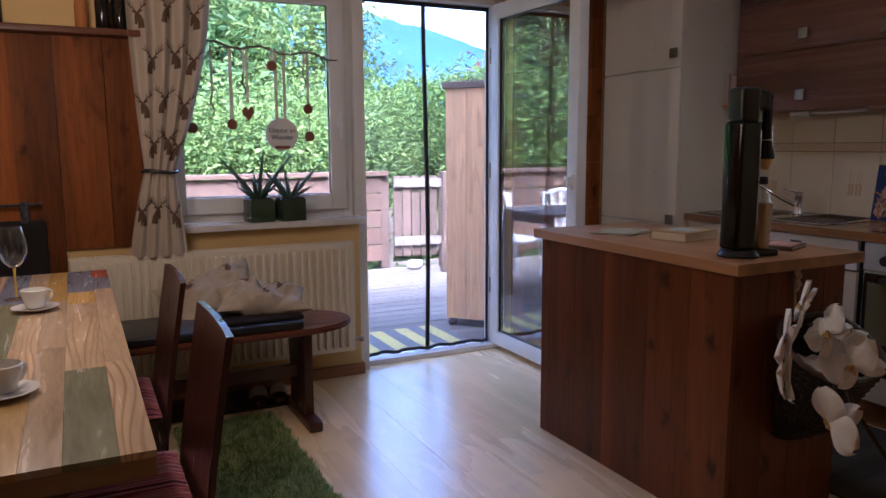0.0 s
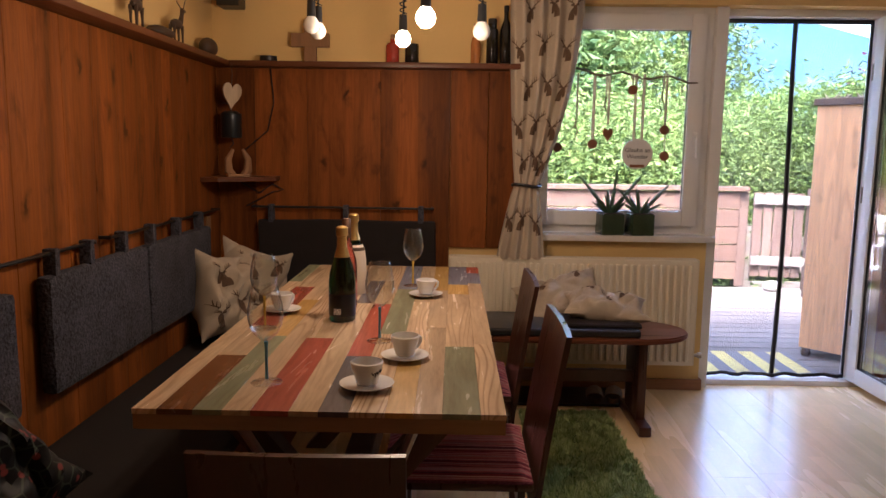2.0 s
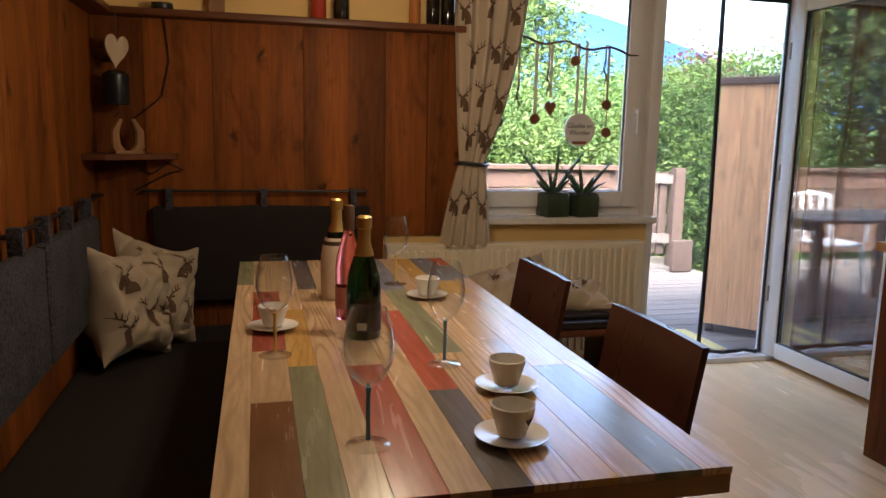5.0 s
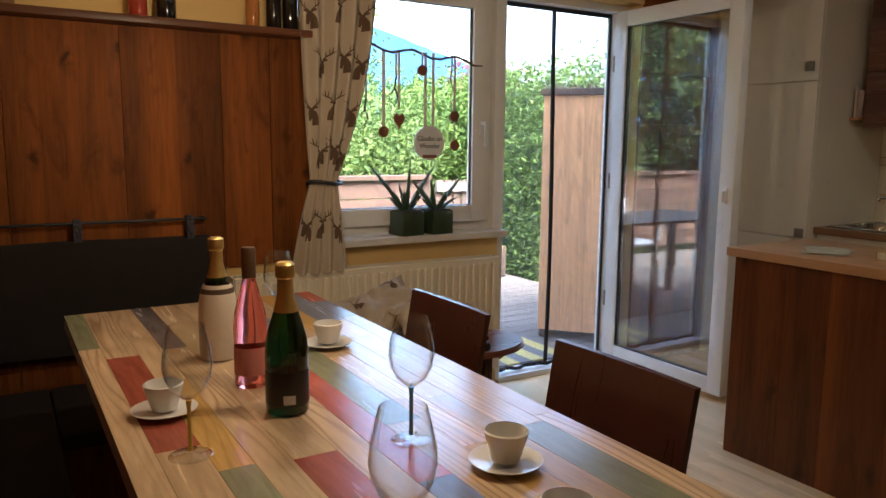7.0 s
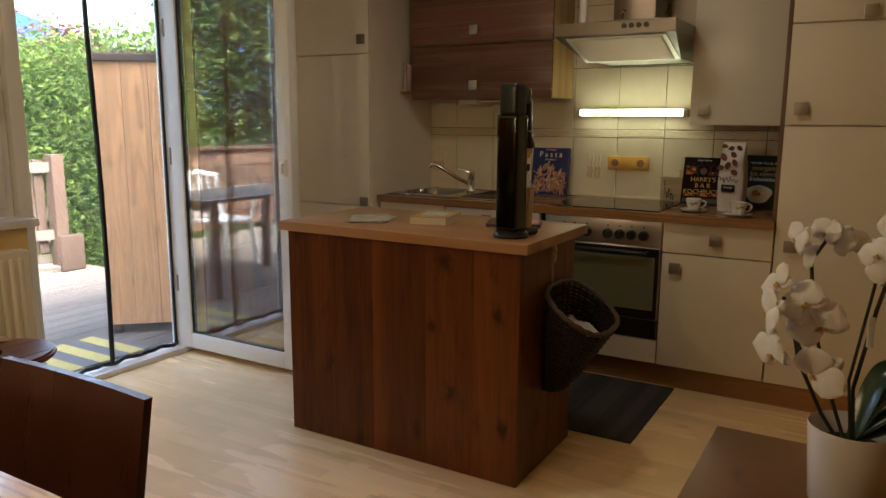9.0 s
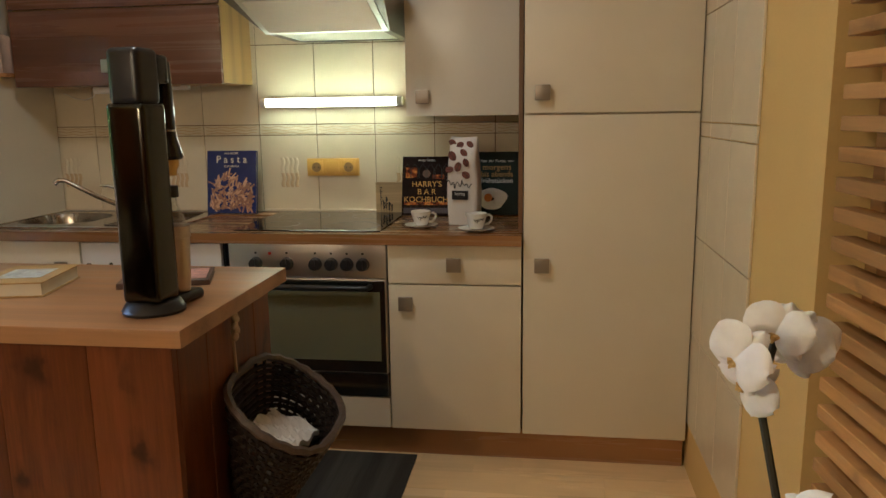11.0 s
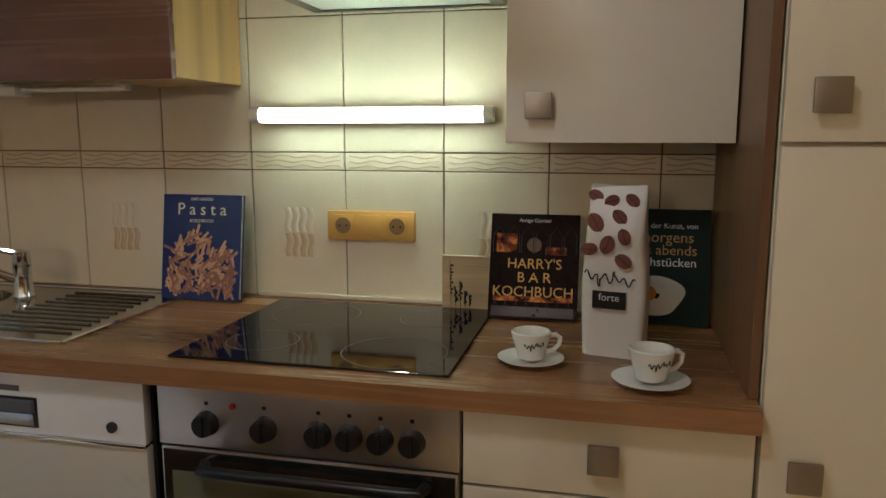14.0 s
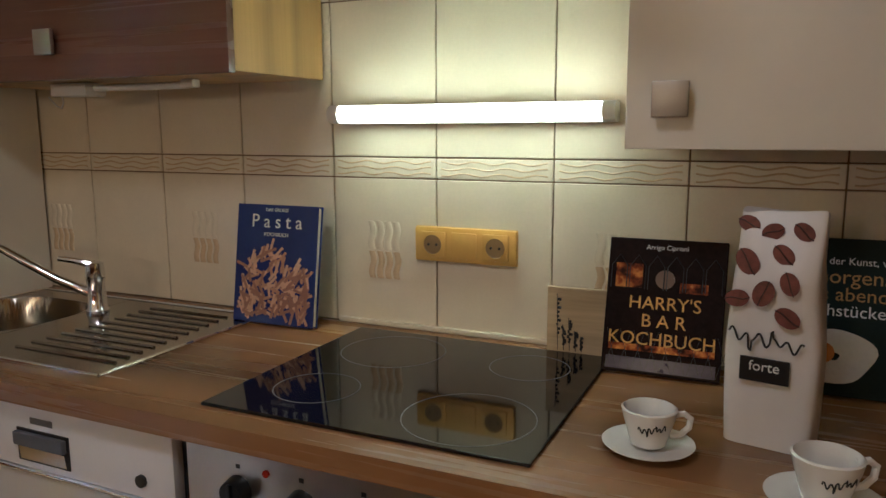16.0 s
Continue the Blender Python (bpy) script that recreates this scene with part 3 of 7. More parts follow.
rail = tagged(new("balcony_railing"), "weathered wooden balcony railing with board gate", "railing")
RY = 7.10
bm = B()
bx(bm, -3.4, 3.02, RY - 0.06, RY + 0.07, 0.94, 0.985, 0.006)
RAILX = wood("weathered rail planks", (0.085, 0.049, 0.033), "x", 0.75, 1.0, 0.5, 0.5)
part("handrail", bm, RAILX, rail, "weathered handrail")
for k in range(5):
    bm = B()
    bx(bm, -3.4, 2.95, RY - 0.012, RY + 0.015, 0.06 + 0.176 * k, 0.06 + 0.176 * k + 0.168, 0.004, 1)
    part("board", bm, RAILX, rail)
for x in (-3.3, -1.6, 0.1, 1.7, 2.95):
    bm = B()
    bx(bm, x, x + 0.10, RY + 0.02, RY + 0.12, -0.018, 0.938, 0.005, 1)
    part("post", bm, RAILWOOD, rail)
for k in range(5):
    x = 3.07 + 0.092 * k
    bm = B()
    bx(bm, x, x + 0.086, 7.04 - 0.02 * k, 7.065 - 0.02 * k, 0.10, 0.93, 0.004, 1)
    part("board", bm, RAILWOOD, rail)
for z in (0.22, 0.82):
    bm = B()
    prism(bm, [(3.06, 7.005), (3.55, 6.905), (3.55, 6.930), (3.06, 7.035)], z, z + 0.09)
    part("crossbar", bm, DECK, rail)
bm = B()
bx(bm, 3.545, 3.66, 6.86, 6.97, -0.018, 0.975, 0.006)
part("post", bm, RAILWOOD, rail, "dark brown gate post")

# tall wooden box standing on the deck beside the door
tb = thing("outdoor_cupboard", "tall narrow pale larch cupboard on the balcony deck", "cupboard", (2.72, 4.53, -0.018), "", 42)
for k in range(3):
    bm = B()
    bx(bm, -0.185, -0.165, -0.225 + 0.150 * k, -0.0754 + 0.150 * k, 0.06, 1.64, 0.002, 1)
    part("board", bm, FRESH, tb)
box_part("body", (-0.164, 0.15, -0.225, 0.225, 0.06, 1.64), FRESH, tb, 0.003)
box_part("roof_board", (-0.205, 0.17, -0.245, 0.245, 1.641, 1.685), RAILWOOD, tb, 0.006)
bm = B()
for k in range(40):
    rr = random.Random(k)
    x, y = rr.uniform(-0.17, 0.15), rr.uniform(-0.22, 0.22)
    tube(bm, [(x, y, 1.687), (x + rr.uniform(-.05, .05), y + rr.uniform(-.05, .05), 1.687 + rr.uniform(0.004, 0.05))], [0.008, 0.002], 5)
tagged(part("twigs", bm, RAILWOOD, tb), kind="stuff")
for sx in (-0.15, 0.12):
    for sy in (-0.19, 0.19):
        bm = B()
        lathe(bm, [(0.0, 0), (0.028, 0.004), (0.034, 0.03), (0.018, 0.06), (0, 0.06)], 14, (sx, sy, 0))
        part("foot", bm, RAILWOOD, tb, "", True)
bm = B()
bx(bm, -0.200, -0.1855, -0.215, -0.178, 1.36, 1.62, 0.006)
part("thermometer", bm, WHITE, tb, "white plastic thermometer", True)

# garden table with cups and white chairs on the deck
gt = thing("garden_table", "weathered grey wooden garden table on the deck", "table", (0.85, 5.0, -0.018))
for k in range(6):
    bm = B()
    bx(bm, -0.65, 0.65, -0.375 + 0.126 * k, -0.255 + 0.126 * k, 0.715, 0.74, 0.003, 1)
    part("slat", bm, DECK, gt)
for x in (-0.58, 0.58):
    box_part("crossbar", (x - 0.03, x + 0.03, -0.33, 0.33, 0.65, 0.714), DECK, gt)
    for y in (-0.31, 0.31):
        box_part("leg", (x - 0.03, x + 0.03, y - 0.03, y + 0.03, 0.0, 0.649), DECK, gt)


def garden_chair(m):
    c = thing("garden_chair", "white plastic garden chair on the deck", "chair", group="garden chairs")
    bm = B()
    slab(bm, lambda u, v: (-0.21 + 0.42 * u, -0.20 + 0.40 * v, 0.43 - 0.02 * math.sin(math.pi * u)), 8, 4, (0, 0, -0.018))
    part("seat", bm, WHITE, c, "", True)
    for k in range(5):
        bm = B()
        x = -0.18 + 0.09 * k
        tube(bm, [(x, -0.20, 0.42), (x * 1.03, -0.26, 0.65), (x * 1.05, -0.29, 0.80)], 0.016, 6)
        part("back_slat", bm, WHITE, c, "", True)
    bm = B()
    tube(bm, [(-0.21, -0.29, 0.79), (0, -0.31, 0.83), (0.21, -0.29, 0.79)], 0.02, 8)
    part("top_rail", bm, WHITE, c, "", True)
    for sx in (-1, 1):
        bm = B()
        tube(bm, [(sx * 0.23, -0.27, 0.62), (sx * 0.25, 0.0, 0.64), (sx * 0.24, 0.18, 0.62), (sx * 0.23, 0.19, 0.44)], 0.018, 8)
        part("armrest", bm, WHITE, c, "", True)
        for sy in (-1, 1):
            bm = B()
            tube(bm, [(sx * 0.19, sy * 0.18, 0.42), (sx * 0.24, sy * 0.22, 0.0)], [0.022, 0.016], 8)
            part("leg", bm, WHITE, c, "", True)
    c.matrix_world = m
    return c


gc = garden_chair(pose(1.15, 5.72, -0.018, 0, 0, 172))
copy_thing(gc, pose(0.45, 5.70, -0.018, 0, 0, 186))

# striped doormat outside
STRIPE, nt, b_ = base("striped mat", 0.95, 0, 0.1)
vec, _ = coords(nt, (1, 1, 1), 0.0)
sep = nt.nodes.new("ShaderNodeSeparateXYZ")
nt.links.new(vec, sep.inputs[0])
mul = nt.nodes.new("ShaderNodeMath")
mul.operation = "FRACT"
m2 = nt.nodes.new("ShaderNodeMath")
m2.operation = "MULTIPLY"
m2.inputs[1].default_value = 5.4
nt.links.new(sep.outputs[0], m2.inputs[0])
nt.links.new(m2.outputs[0], mul.inputs[0])
fz = noise_tex(nt, vec, 160, 3)
cc = ramp(nt, mul.outputs[0], [(0.49, (0.50, 0.42, 0.12)), (0.51, (0.10, 0.10, 0.12))])
nt.links.new(mixc(nt, 0.2, cc, ramp(nt, fz, [(0.3, (0.1, 0.1, 0.1)), (0.7, (0.5, 0.5, 0.4))])), b_.inputs["Base Color"])
bump(nt, b_, fz, 0.5, 0.004)
bm = B()
bx(bm, 1.60, 2.36, 4.12, 4.60, -0.017, -0.005, 0.004)
solid("doormat", bm, STRIPE, "yellow and grey striped doormat on the deck", "doormat")


def leaf_mat(name, c1, c2, rough=0.6):
    m, nt, b = base(name, rough, 0, 0.3)
    g = nt.nodes.new("ShaderNodeNewGeometry")
    c = ramp(nt, g.outputs["Random Per Island"], [(0.0, c1), (1.0, c2)])
    nt.links.new(c, b.inputs["Base Color"])
    b.inputs["Subsurface Weight"].default_value = 0.0
    tr = nt.nodes.new("ShaderNodeBsdfTranslucent")
    nt.links.new(c, tr.inputs[0])
    mx = nt.nodes.new("ShaderNodeMixShader")
    mx.inputs[0].default_value = 0.35
    nt.links.new(b.outputs[0], mx.inputs[1])
    nt.links.new(tr.outputs[0], mx.inputs[2])
    nt.links.new(mx.outputs[0], nt.nodes["Material Output"].inputs[0])
    return m


LEAF = leaf_mat("fresh leaves", (0.040, 0.078, 0.018), (0.105, 0.155, 0.036))
LEAF2 = leaf_mat("hedge leaves", (0.034, 0.080, 0.013), (0.105, 0.165, 0.028))
LEAFD = leaf_mat("dark tree leaves", (0.020, 0.050, 0.014), (0.06, 0.115, 0.03))
LEAFP = leaf_mat("purple leaves", (0.07, 0.014, 0.025), (0.16, 0.035, 0.055))
NEEDLE = leaf_mat("spruce needles", (0.015, 0.04, 0.022), (0.04, 0.075, 0.035))
BARK = wood("bark", (0.09, 0.065, 0.045), "z", 0.9, 1.0, 0.1)


def leaves(n, place, size, seed):
    """Many small folded leaves as raw vertices and faces; place(r) gives a centre."""
    r = random.Random(seed)
    V, F = [], []
    for _ in range(n):
        c = Vector(place(r))
        a = Vector((r.gauss(0, 1), r.gauss(0, 1), r.gauss(0, 0.7))).normalized()
        s = a.orthogonal().normalized()
        s.rotate(Matrix.Rotation(r.uniform(0, 6.28), 3, a))
        up = a.cross(s) * 0.25
        k = size * r.uniform(0.6, 1.3)
        i = len(V)
        V += [c - a * k, c + s * k * 0.42 + up * k, c + a * k, c - s * k * 0.42 + up * k]
        F += [(i, i + 1, i + 2), (i, i + 2, i + 3)]
    me = bpy.data.meshes.new("leaves")
    me.from_pydata(V, [], F)
    return me


def foliage(name, me, mat, parent):
    me.materials.append(mat)
    ob = new(name, me)
    ob.parent = parent
    return ob


def tree(name, label, x, y, z, h, rad, n, size, mat, seed, low=0.25, cat="tree"):
    """Trunk, limbs and a crown of leaf clumps round the limb ends."""
    r = random.Random(seed)
    t = thing(name, label, cat, (x, y, z))
    bm = B()
    tube(bm, [(0.04 * math.sin(k), 0.04 * math.cos(k * 1.3), h * 0.8 * k / 6) for k in range(7)], [0.022 * h * (1 - 0.12 * k) for k in range(7)], 8)
    tips = []
    for k in range(22):
        zz = h * r.uniform(low, 0.80)
        a = r.uniform(0, 6.28)
        w = rad * r.uniform(0.45, 1.0) * math.sqrt(max(0.1, 1 - ((zz / h - 0.5) / 0.62) ** 2))
        tip = Vector((w * math.cos(a), w * math.sin(a), zz + h * r.uniform(0.02, 0.18)))
        tube(bm, [(0, 0, zz * 0.8), (tip * 0.5) + Vector((0, 0, zz * 0.42)), tip], [0.010 * h, 0.006 * h, 0.002 * h], 5)
        tips.append(tip)
    part("trunk", bm, BARK, t, "", True)
    tips.append(Vector((0, 0, h * 0.92)))
    def place(q):
        c = q.choice(tips)
        s = rad * 0.34
        return (c.x + q.gauss(0, s), c.y + q.gauss(0, s), c.z + q.gauss(0, s * 0.7))
    foliage("crown", leaves(n, place, size, seed), mat, t)
    return t


tree("shrub", "bright green hazel shrub behind the railing", 2.9, 9.6, -0.62, 2.35, 1.25, 23000, 0.042, LEAF, 1, 0.2, "shrub")
tree("shrub", "bright green hazel shrub behind the railing", 4.6, 10.3, -0.62, 2.05, 1.20, 22000, 0.042, LEAF, 2, 0.2, "shrub")
tree("shrub", "bright green hazel shrub behind the railing", 1.1, 9.9, -0.62, 2.5, 1.25, 23000, 0.042, LEAF, 3, 0.2, "shrub")
tree("shrub", "fresh green shrub beyond the balcony", -1.2, 9.8, -0.62, 3.1, 1.4, 13000, 0.06, LEAF2, 4, 0.2, "shrub")
tree("tree", "tall leafy tree beyond the balcony", 2.9, 17.5, -0.6, 5.6, 1.9, 20000, 0.085, LEAF, 5, 0.2)
tree("tree", "tall dark leafy tree beyond the balcony", -0.6, 15.0, -0.6, 7.0, 2.6, 14000, 0.13, LEAFD, 6, 0.15)
tree("tree", "tall leafy tree beyond the balcony", -4.5, 13.0, -0.6, 8.0, 3.0, 14000, 0.14, LEAF, 7, 0.15)
tree("tree", "tall leafy tree beside the balcony", -5.5, 8.5, -0.6, 6.5, 2.4, 12000, 0.12, LEAF, 8, 0.15)
tree("tree", "small purple-leaved plum tree behind the hedge", 10.5, 17.2, -0.4, 3.9, 1.0, 6000, 0.08, LEAFP, 9, 0.35)

tree("tree", "slim light green tree beyond the railing", 4.7, 14.8, -0.6, 5.0, 1.15, 10000, 0.075, LEAF, 12, 0.2)


def spruce(x, y, h, seed):
    t = thing("spruce", "tall dark green spruce on the meadow", "tree", (x, y, -0.4))
    bm = B()
    cyl(bm, (0, 0, 0), (0, 0, h), 0.02 * h, 0.003 * h, 8)
    part("trunk", bm, BARK, t, "", True)
    def place(q):
        u = q.random() ** 0.6
        zz = h * (1.0 - 0.92 * u)
        tier = abs(math.sin(zz * 5.2)) * 0.35 + 0.65
        w = 0.25 * h * u * tier * q.random() ** 0.4
        a = q.uniform(0, 6.28)
        return (w * math.cos(a), w * math.sin(a), zz - 0.25 * w)
    foliage("crown", leaves(6500, place, 0.18, seed), NEEDLE, t)


spruce(19.5, 37.0, 5.4, 1)
spruce(25.0, 33.0, 5.0, 3)

hedge = tagged(new("hedge"), "clipped bright green beech hedge beside the balcony", "hedge", kind="stuff")
hedge.location = (4.75, 8.6, -0.62)
foliage("leaves", leaves(44000, lambda q: (-0.45 + 0.95 * q.random() ** 1.5 + 0.08 * math.sin(q.uniform(0, 6)), q.uniform(-3.2, 3.4), 2.75 * q.random() ** 0.9 + q.gauss(0, 0.08)), 0.040, 21), LEAF2, hedge)
bm = B()
bx(bm, 0.12, 0.5, -3.1, 3.3, 0, 2.45)
part("thicket", bm, LEAFD, hedge)
gf = thing("garden_fence", "low grey wooden slat fence on the lawn", "fence", (3.95, 8.3, -0.62))
for k in range(3):
    bm = B()
    bx(bm, -0.5, 0.6, -0.012, 0.012, 0.30 + 0.26 * k, 0.45 + 0.26 * k, 0.003, 1)
    part("slat", bm, DECK, gf)
for x in (-0.45, 0.45):
    bm = B()
    bx(bm, x, x + 0.08, 0.013, 0.09, 0, 1.1, 0.003, 1)
    part("post", bm, DECK, gf)
bm = B()
bmesh.ops.create_icosphere(bm, subdivisions=2, radius=0.07, matrix=pose(3.22, 6.86, 0.035) @ Matrix.Diagonal((1.3, 0.8, 0.75, 1)))
solid("stone", bm, plain("pale stone", (0.4, 0.38, 0.36), 0.9, 0, 0.3, 20), "pale round stone lying on the deck", "stone", smooth=True)
bm = B()
bx(bm, 3.38, 3.60, 6.55, 6.60, -0.018, 0.30, 0.02, 3)
solid("board_offcut", bm, RAILWOOD, "dark rounded board leaning at the gate post", "board", smooth=True)

# ---------------- dining table ----------------
TX0, TY0, TZ = -0.555, 1.205, 0.775
table = thing("dining_table", "wooden dining table topped with coloured recycled planks", "table", (-0.16, 2.17, 0))
PL = {"n": (0.60, 0.43, 0.26), "b": (0.20, 0.085, 0.03), "g": (0.27, 0.28, 0.17), "r": (0.50, 0.125, 0.075), "y": (0.60, 0.37, 0.11), "d": (0.16, 0.145, 0.15), "u": (0.22, 0.235, 0.29)}
PLANK = {k: wood("table plank " + k, c, "y", 0.24, 0.9, 0.25, 0.12 if k == "n" else 0.0, 0.8, 1.25, 0.10, rings=0.65 if k == "n" else 0.35) for k, c in PL.items()}
COLS = [(0.052, "n3.4 g1"), (0.076, "b0.41 n0.33 r0.64 n0.55"), (0.061, "g0.62 y0.52 n0.8"), (0.060, "n0.9 n0.5 d0.53"),
        (0.080, "r0.60 n0.75 n0.58"), (0.062, "n1.1 d0.45 n0.4"), (0.064, "d0.42 r0.66 n0.85"), (0.076, "n0.66 g0.70 u0.57"),
        (0.060, "y0.50 n0.62 n0.8"), (0.060, "n0.75 n0.6 y0.58"), (0.080, "g0.53 n0.75 y0.2 u0.45"), (0.054, "n0.56 n0.95 u0.25 r0.17")]
x = TX0
for w, segs in COLS:
    segs = segs.split()
    tot = sum(float(s[1:]) for s in segs)
    y = TY0
    for s in segs:
        ln = float(s[1:]) * 1.927 / tot
        bm = B()
        bx(bm, x + 0.0002 + 0.16, x + w - 0.0002 + 0.16, y + 0.0002 - 2.17, y + ln - 0.0002 - 2.17, TZ - 0.012, TZ, 0.0004, 1)
        part("plank", bm, PLANK[s[0]], table)
        y += ln
    x += w
box_part("tabletop", (TX0 + 0.161, x + 0.159, TY0 - 2.169, TY0 + 1.926 - 2.17, TZ - 0.045, TZ - 0.0125), wood("oak table edge", (0.33, 0.19, 0.09), "x", 0.45), table, 0.002)
TLEG = wood("table trestle", (0.10, 0.05, 0.025), "z", 0.5)
for s in (-0.70, 0.70):
    bm = B()
    for a, b in (((-0.32, 0), (0.30, 0)), ((0.32, 0), (-0.30, 0))):
        d = 0.045
        prism(bm, [(a[0] - d, 0.0), (a[0] + d, 0.0), (b[0] + d, TZ - 0.046), (b[0] - d, TZ - 0.046)], s - 0.03 + (0.002 if a[0] > 0 else 0), s + 0.03, "y")
    part("trestle", bm, TLEG, table)
box_part("stretcher", (-0.04, 0.04, -0.67, 0.67, 0.33, 0.42), TLEG, table, 0.004)
bm = B()
for s in (-0.9, 0.9):
    for q in (-0.2, 0.2):
        bm = B()
        tube(bm, [(q, s * 0.98, TZ - 0.05), (q * 0.3, s * 0.72, 0.30)], 0.012, 8)
        part("brace", bm, STEEL, table, "bare steel brace", True)

# ---------------- chairs ----------------
SEATC, nt, b_ = base("red striped rag weave", 0.95, 0, 0.1)
vec, _ = coords(nt, (1, 1, 1))
sep = nt.nodes.new("ShaderNodeSeparateXYZ")
nt.links.new(vec, sep.inputs[0])
wv = node(nt, "ShaderNodeTexNoise", Scale=70.0, Detail=3.0)
wv.noise_dimensions = "1D"
nt.links.new(sep.outputs[0], wv.inputs["W"])
fz = noise_tex(nt, vec, 180, 3)
cc = ramp(nt, wv.outputs["Fac"], [(0.34, (0.06, 0.02, 0.06)), (0.42, (0.34, 0.03, 0.07)), (0.47, (0.68, 0.40, 0.44)), (0.51, (0.42, 0.06, 0.12)), (0.56, (0.60, 0.24, 0.26)), (0.60, (0.12, 0.04, 0.12)), (0.66, (0.70, 0.42, 0.40))])
nt.links.new(mixc(nt, 0.25, cc, ramp(nt, fz, [(0.3, (0.12, 0.01, 0.03)), (0.7, (0.6, 0.22, 0.24))])), b_.inputs["Base Color"])
bump(nt, b_, wv.outputs["Fac"], 0.8, 0.006)


def chair(name, label, m):
    """A dining chair that faces +y, with a bent plywood back from the floor up."""
    c = thing(name, label, "chair", group="chairs round the table")
    bm = B()
    def back(u, v):
        z = 0.02 + 0.83 * v
        bend = -0.010 - 0.13 * max(0.0, v - 0.35) ** 1.25 - 0.05 * max(0.0, 0.35 - v)
        w = 0.205 if v > 0.45 else 0.185
        x = (2 * u - 1) * w
        return (x, bend - 0.012 * (1 - (2 * u - 1) ** 2) * max(0, v - 0.3), z)
    def upper(u, v):
        return back(u, 0.40 + 0.60 * v)
    slab(bm, upper, 14, 14, (0, 0.016, 0))
    part("backrest", bm, DARKWOOD, c, "", True)
    for s in (0.0, 0.90):
        bm = B()
        slab(bm, lambda u, v: back(s + 0.10 * u, 0.43 * v - 0.02), 2, 10, (0, 0.022, 0))
        part("leg", bm, DARKWOOD, c, "", True)
    for s in (-1, 1):
        bm = B()
        bx(bm, s * 0.175 - 0.018, s * 0.175 + 0.018, 0.355, 0.391, 0.0, 0.43, 0.004)
        part("leg", bm, DARKWOOD, c, "", True)
    bm = B()
    bx(bm, -0.205, 0.205, 0.0, 0.40, 0.43, 0.452, 0.008)
    bx(bm, -0.18, 0.18, 0.34, 0.36, 0.37, 0.43)
    bx(bm, -0.18, 0.18, 0.02, 0.04, 0.37, 0.43)
    part("seat", bm, DARKWOOD, c, "", True)
    bm = B()
    def rag(u, v):
        wob = 0.003 * noise.noise(Vector((u * 30, v * 6, 1.0)))
        edge = min(1.0, 14 * min(u, 1 - u, v, 1 - v) + 0.25)
        return (-0.208 + 0.416 * u, 0.002 + 0.400 * v + wob, 0.455 + (0.008 + 0.010 * abs(math.sin(math.pi * 17 * u + 40 * wob))) * edge + 0.5 * wob)
    slab(bm, rag, 120, 14, (0, 0, -0.003))
    part("seat_pad", bm, SEATC, c, "red and violet striped rag-weave pad", True)
    c.matrix_world = m
    return c


chair1 = chair("dining_chair", "dark-stained wooden dining chair with a red striped pad", pose(0.335, 1.770, 0, 0, 0, 90))
copy_thing(chair1, pose(0.330, 2.465, 0, 0, 0, 90))
copy_thing(chair1, pose(-0.150, 0.995, 0, 0, 0, 0) @ Matrix.Diagonal((0.92, 0.95, 0.948, 1)))

# ---------------- corner bench ----------------
SEATDARK = cloth("dark brown bench cloth", (0.022, 0.018, 0.017), 420)
BLUE = cloth("dark blue chenille", (0.055, 0.054, 0.066), 110, 0.95, 0.9, 0.008)
bench = thing("corner_bench", "dark upholstered corner bench along the panelled walls", "bench")
bm = B()
bx(bm, XW + 0.004, -0.60, 0.55, 3.695, 0.0, 0.33, 0.004)
bx(bm, -0.598, 0.02, 3.18, 3.695, 0.0, 0.33, 0.004)
part("base", bm, PANEL, bench)
bm = B()
bx(bm, XW + 0.006, -0.585, 0.55, 3.695, 0.332, 0.385, 0.016, 3)
part("seat_pad", bm, SEATDARK, bench, "", True)
bm = B()
bx(bm, -0.580, 0.03, 3.16, 3.695, 0.332, 0.385, 0.016, 3)
part("seat_pad", bm, SEATDARK, bench, "", True)


def soft_pad(bm, x0, x1, y0, y1, z0, z1, bev=0.02):
    bx(bm, x0, x1, y0, y1, z0, z1, bev, 2)
    bmesh.ops.subdivide_edges(bm, edges=[e for e in bm.edges if e.calc_length() > 0.2], cuts=14, use_grid_fill=True)
    for v in bm.verts:
        p = v.co
        k = noise.noise(Vector((p.x * 5, p.y * 5, p.z * 2.5))) + 0.5 * noise.noise(Vector((p.x * 13, p.y * 13, p.z * 7)))
        v.co += Vector((0.006, -0.004, 0.006)) * k


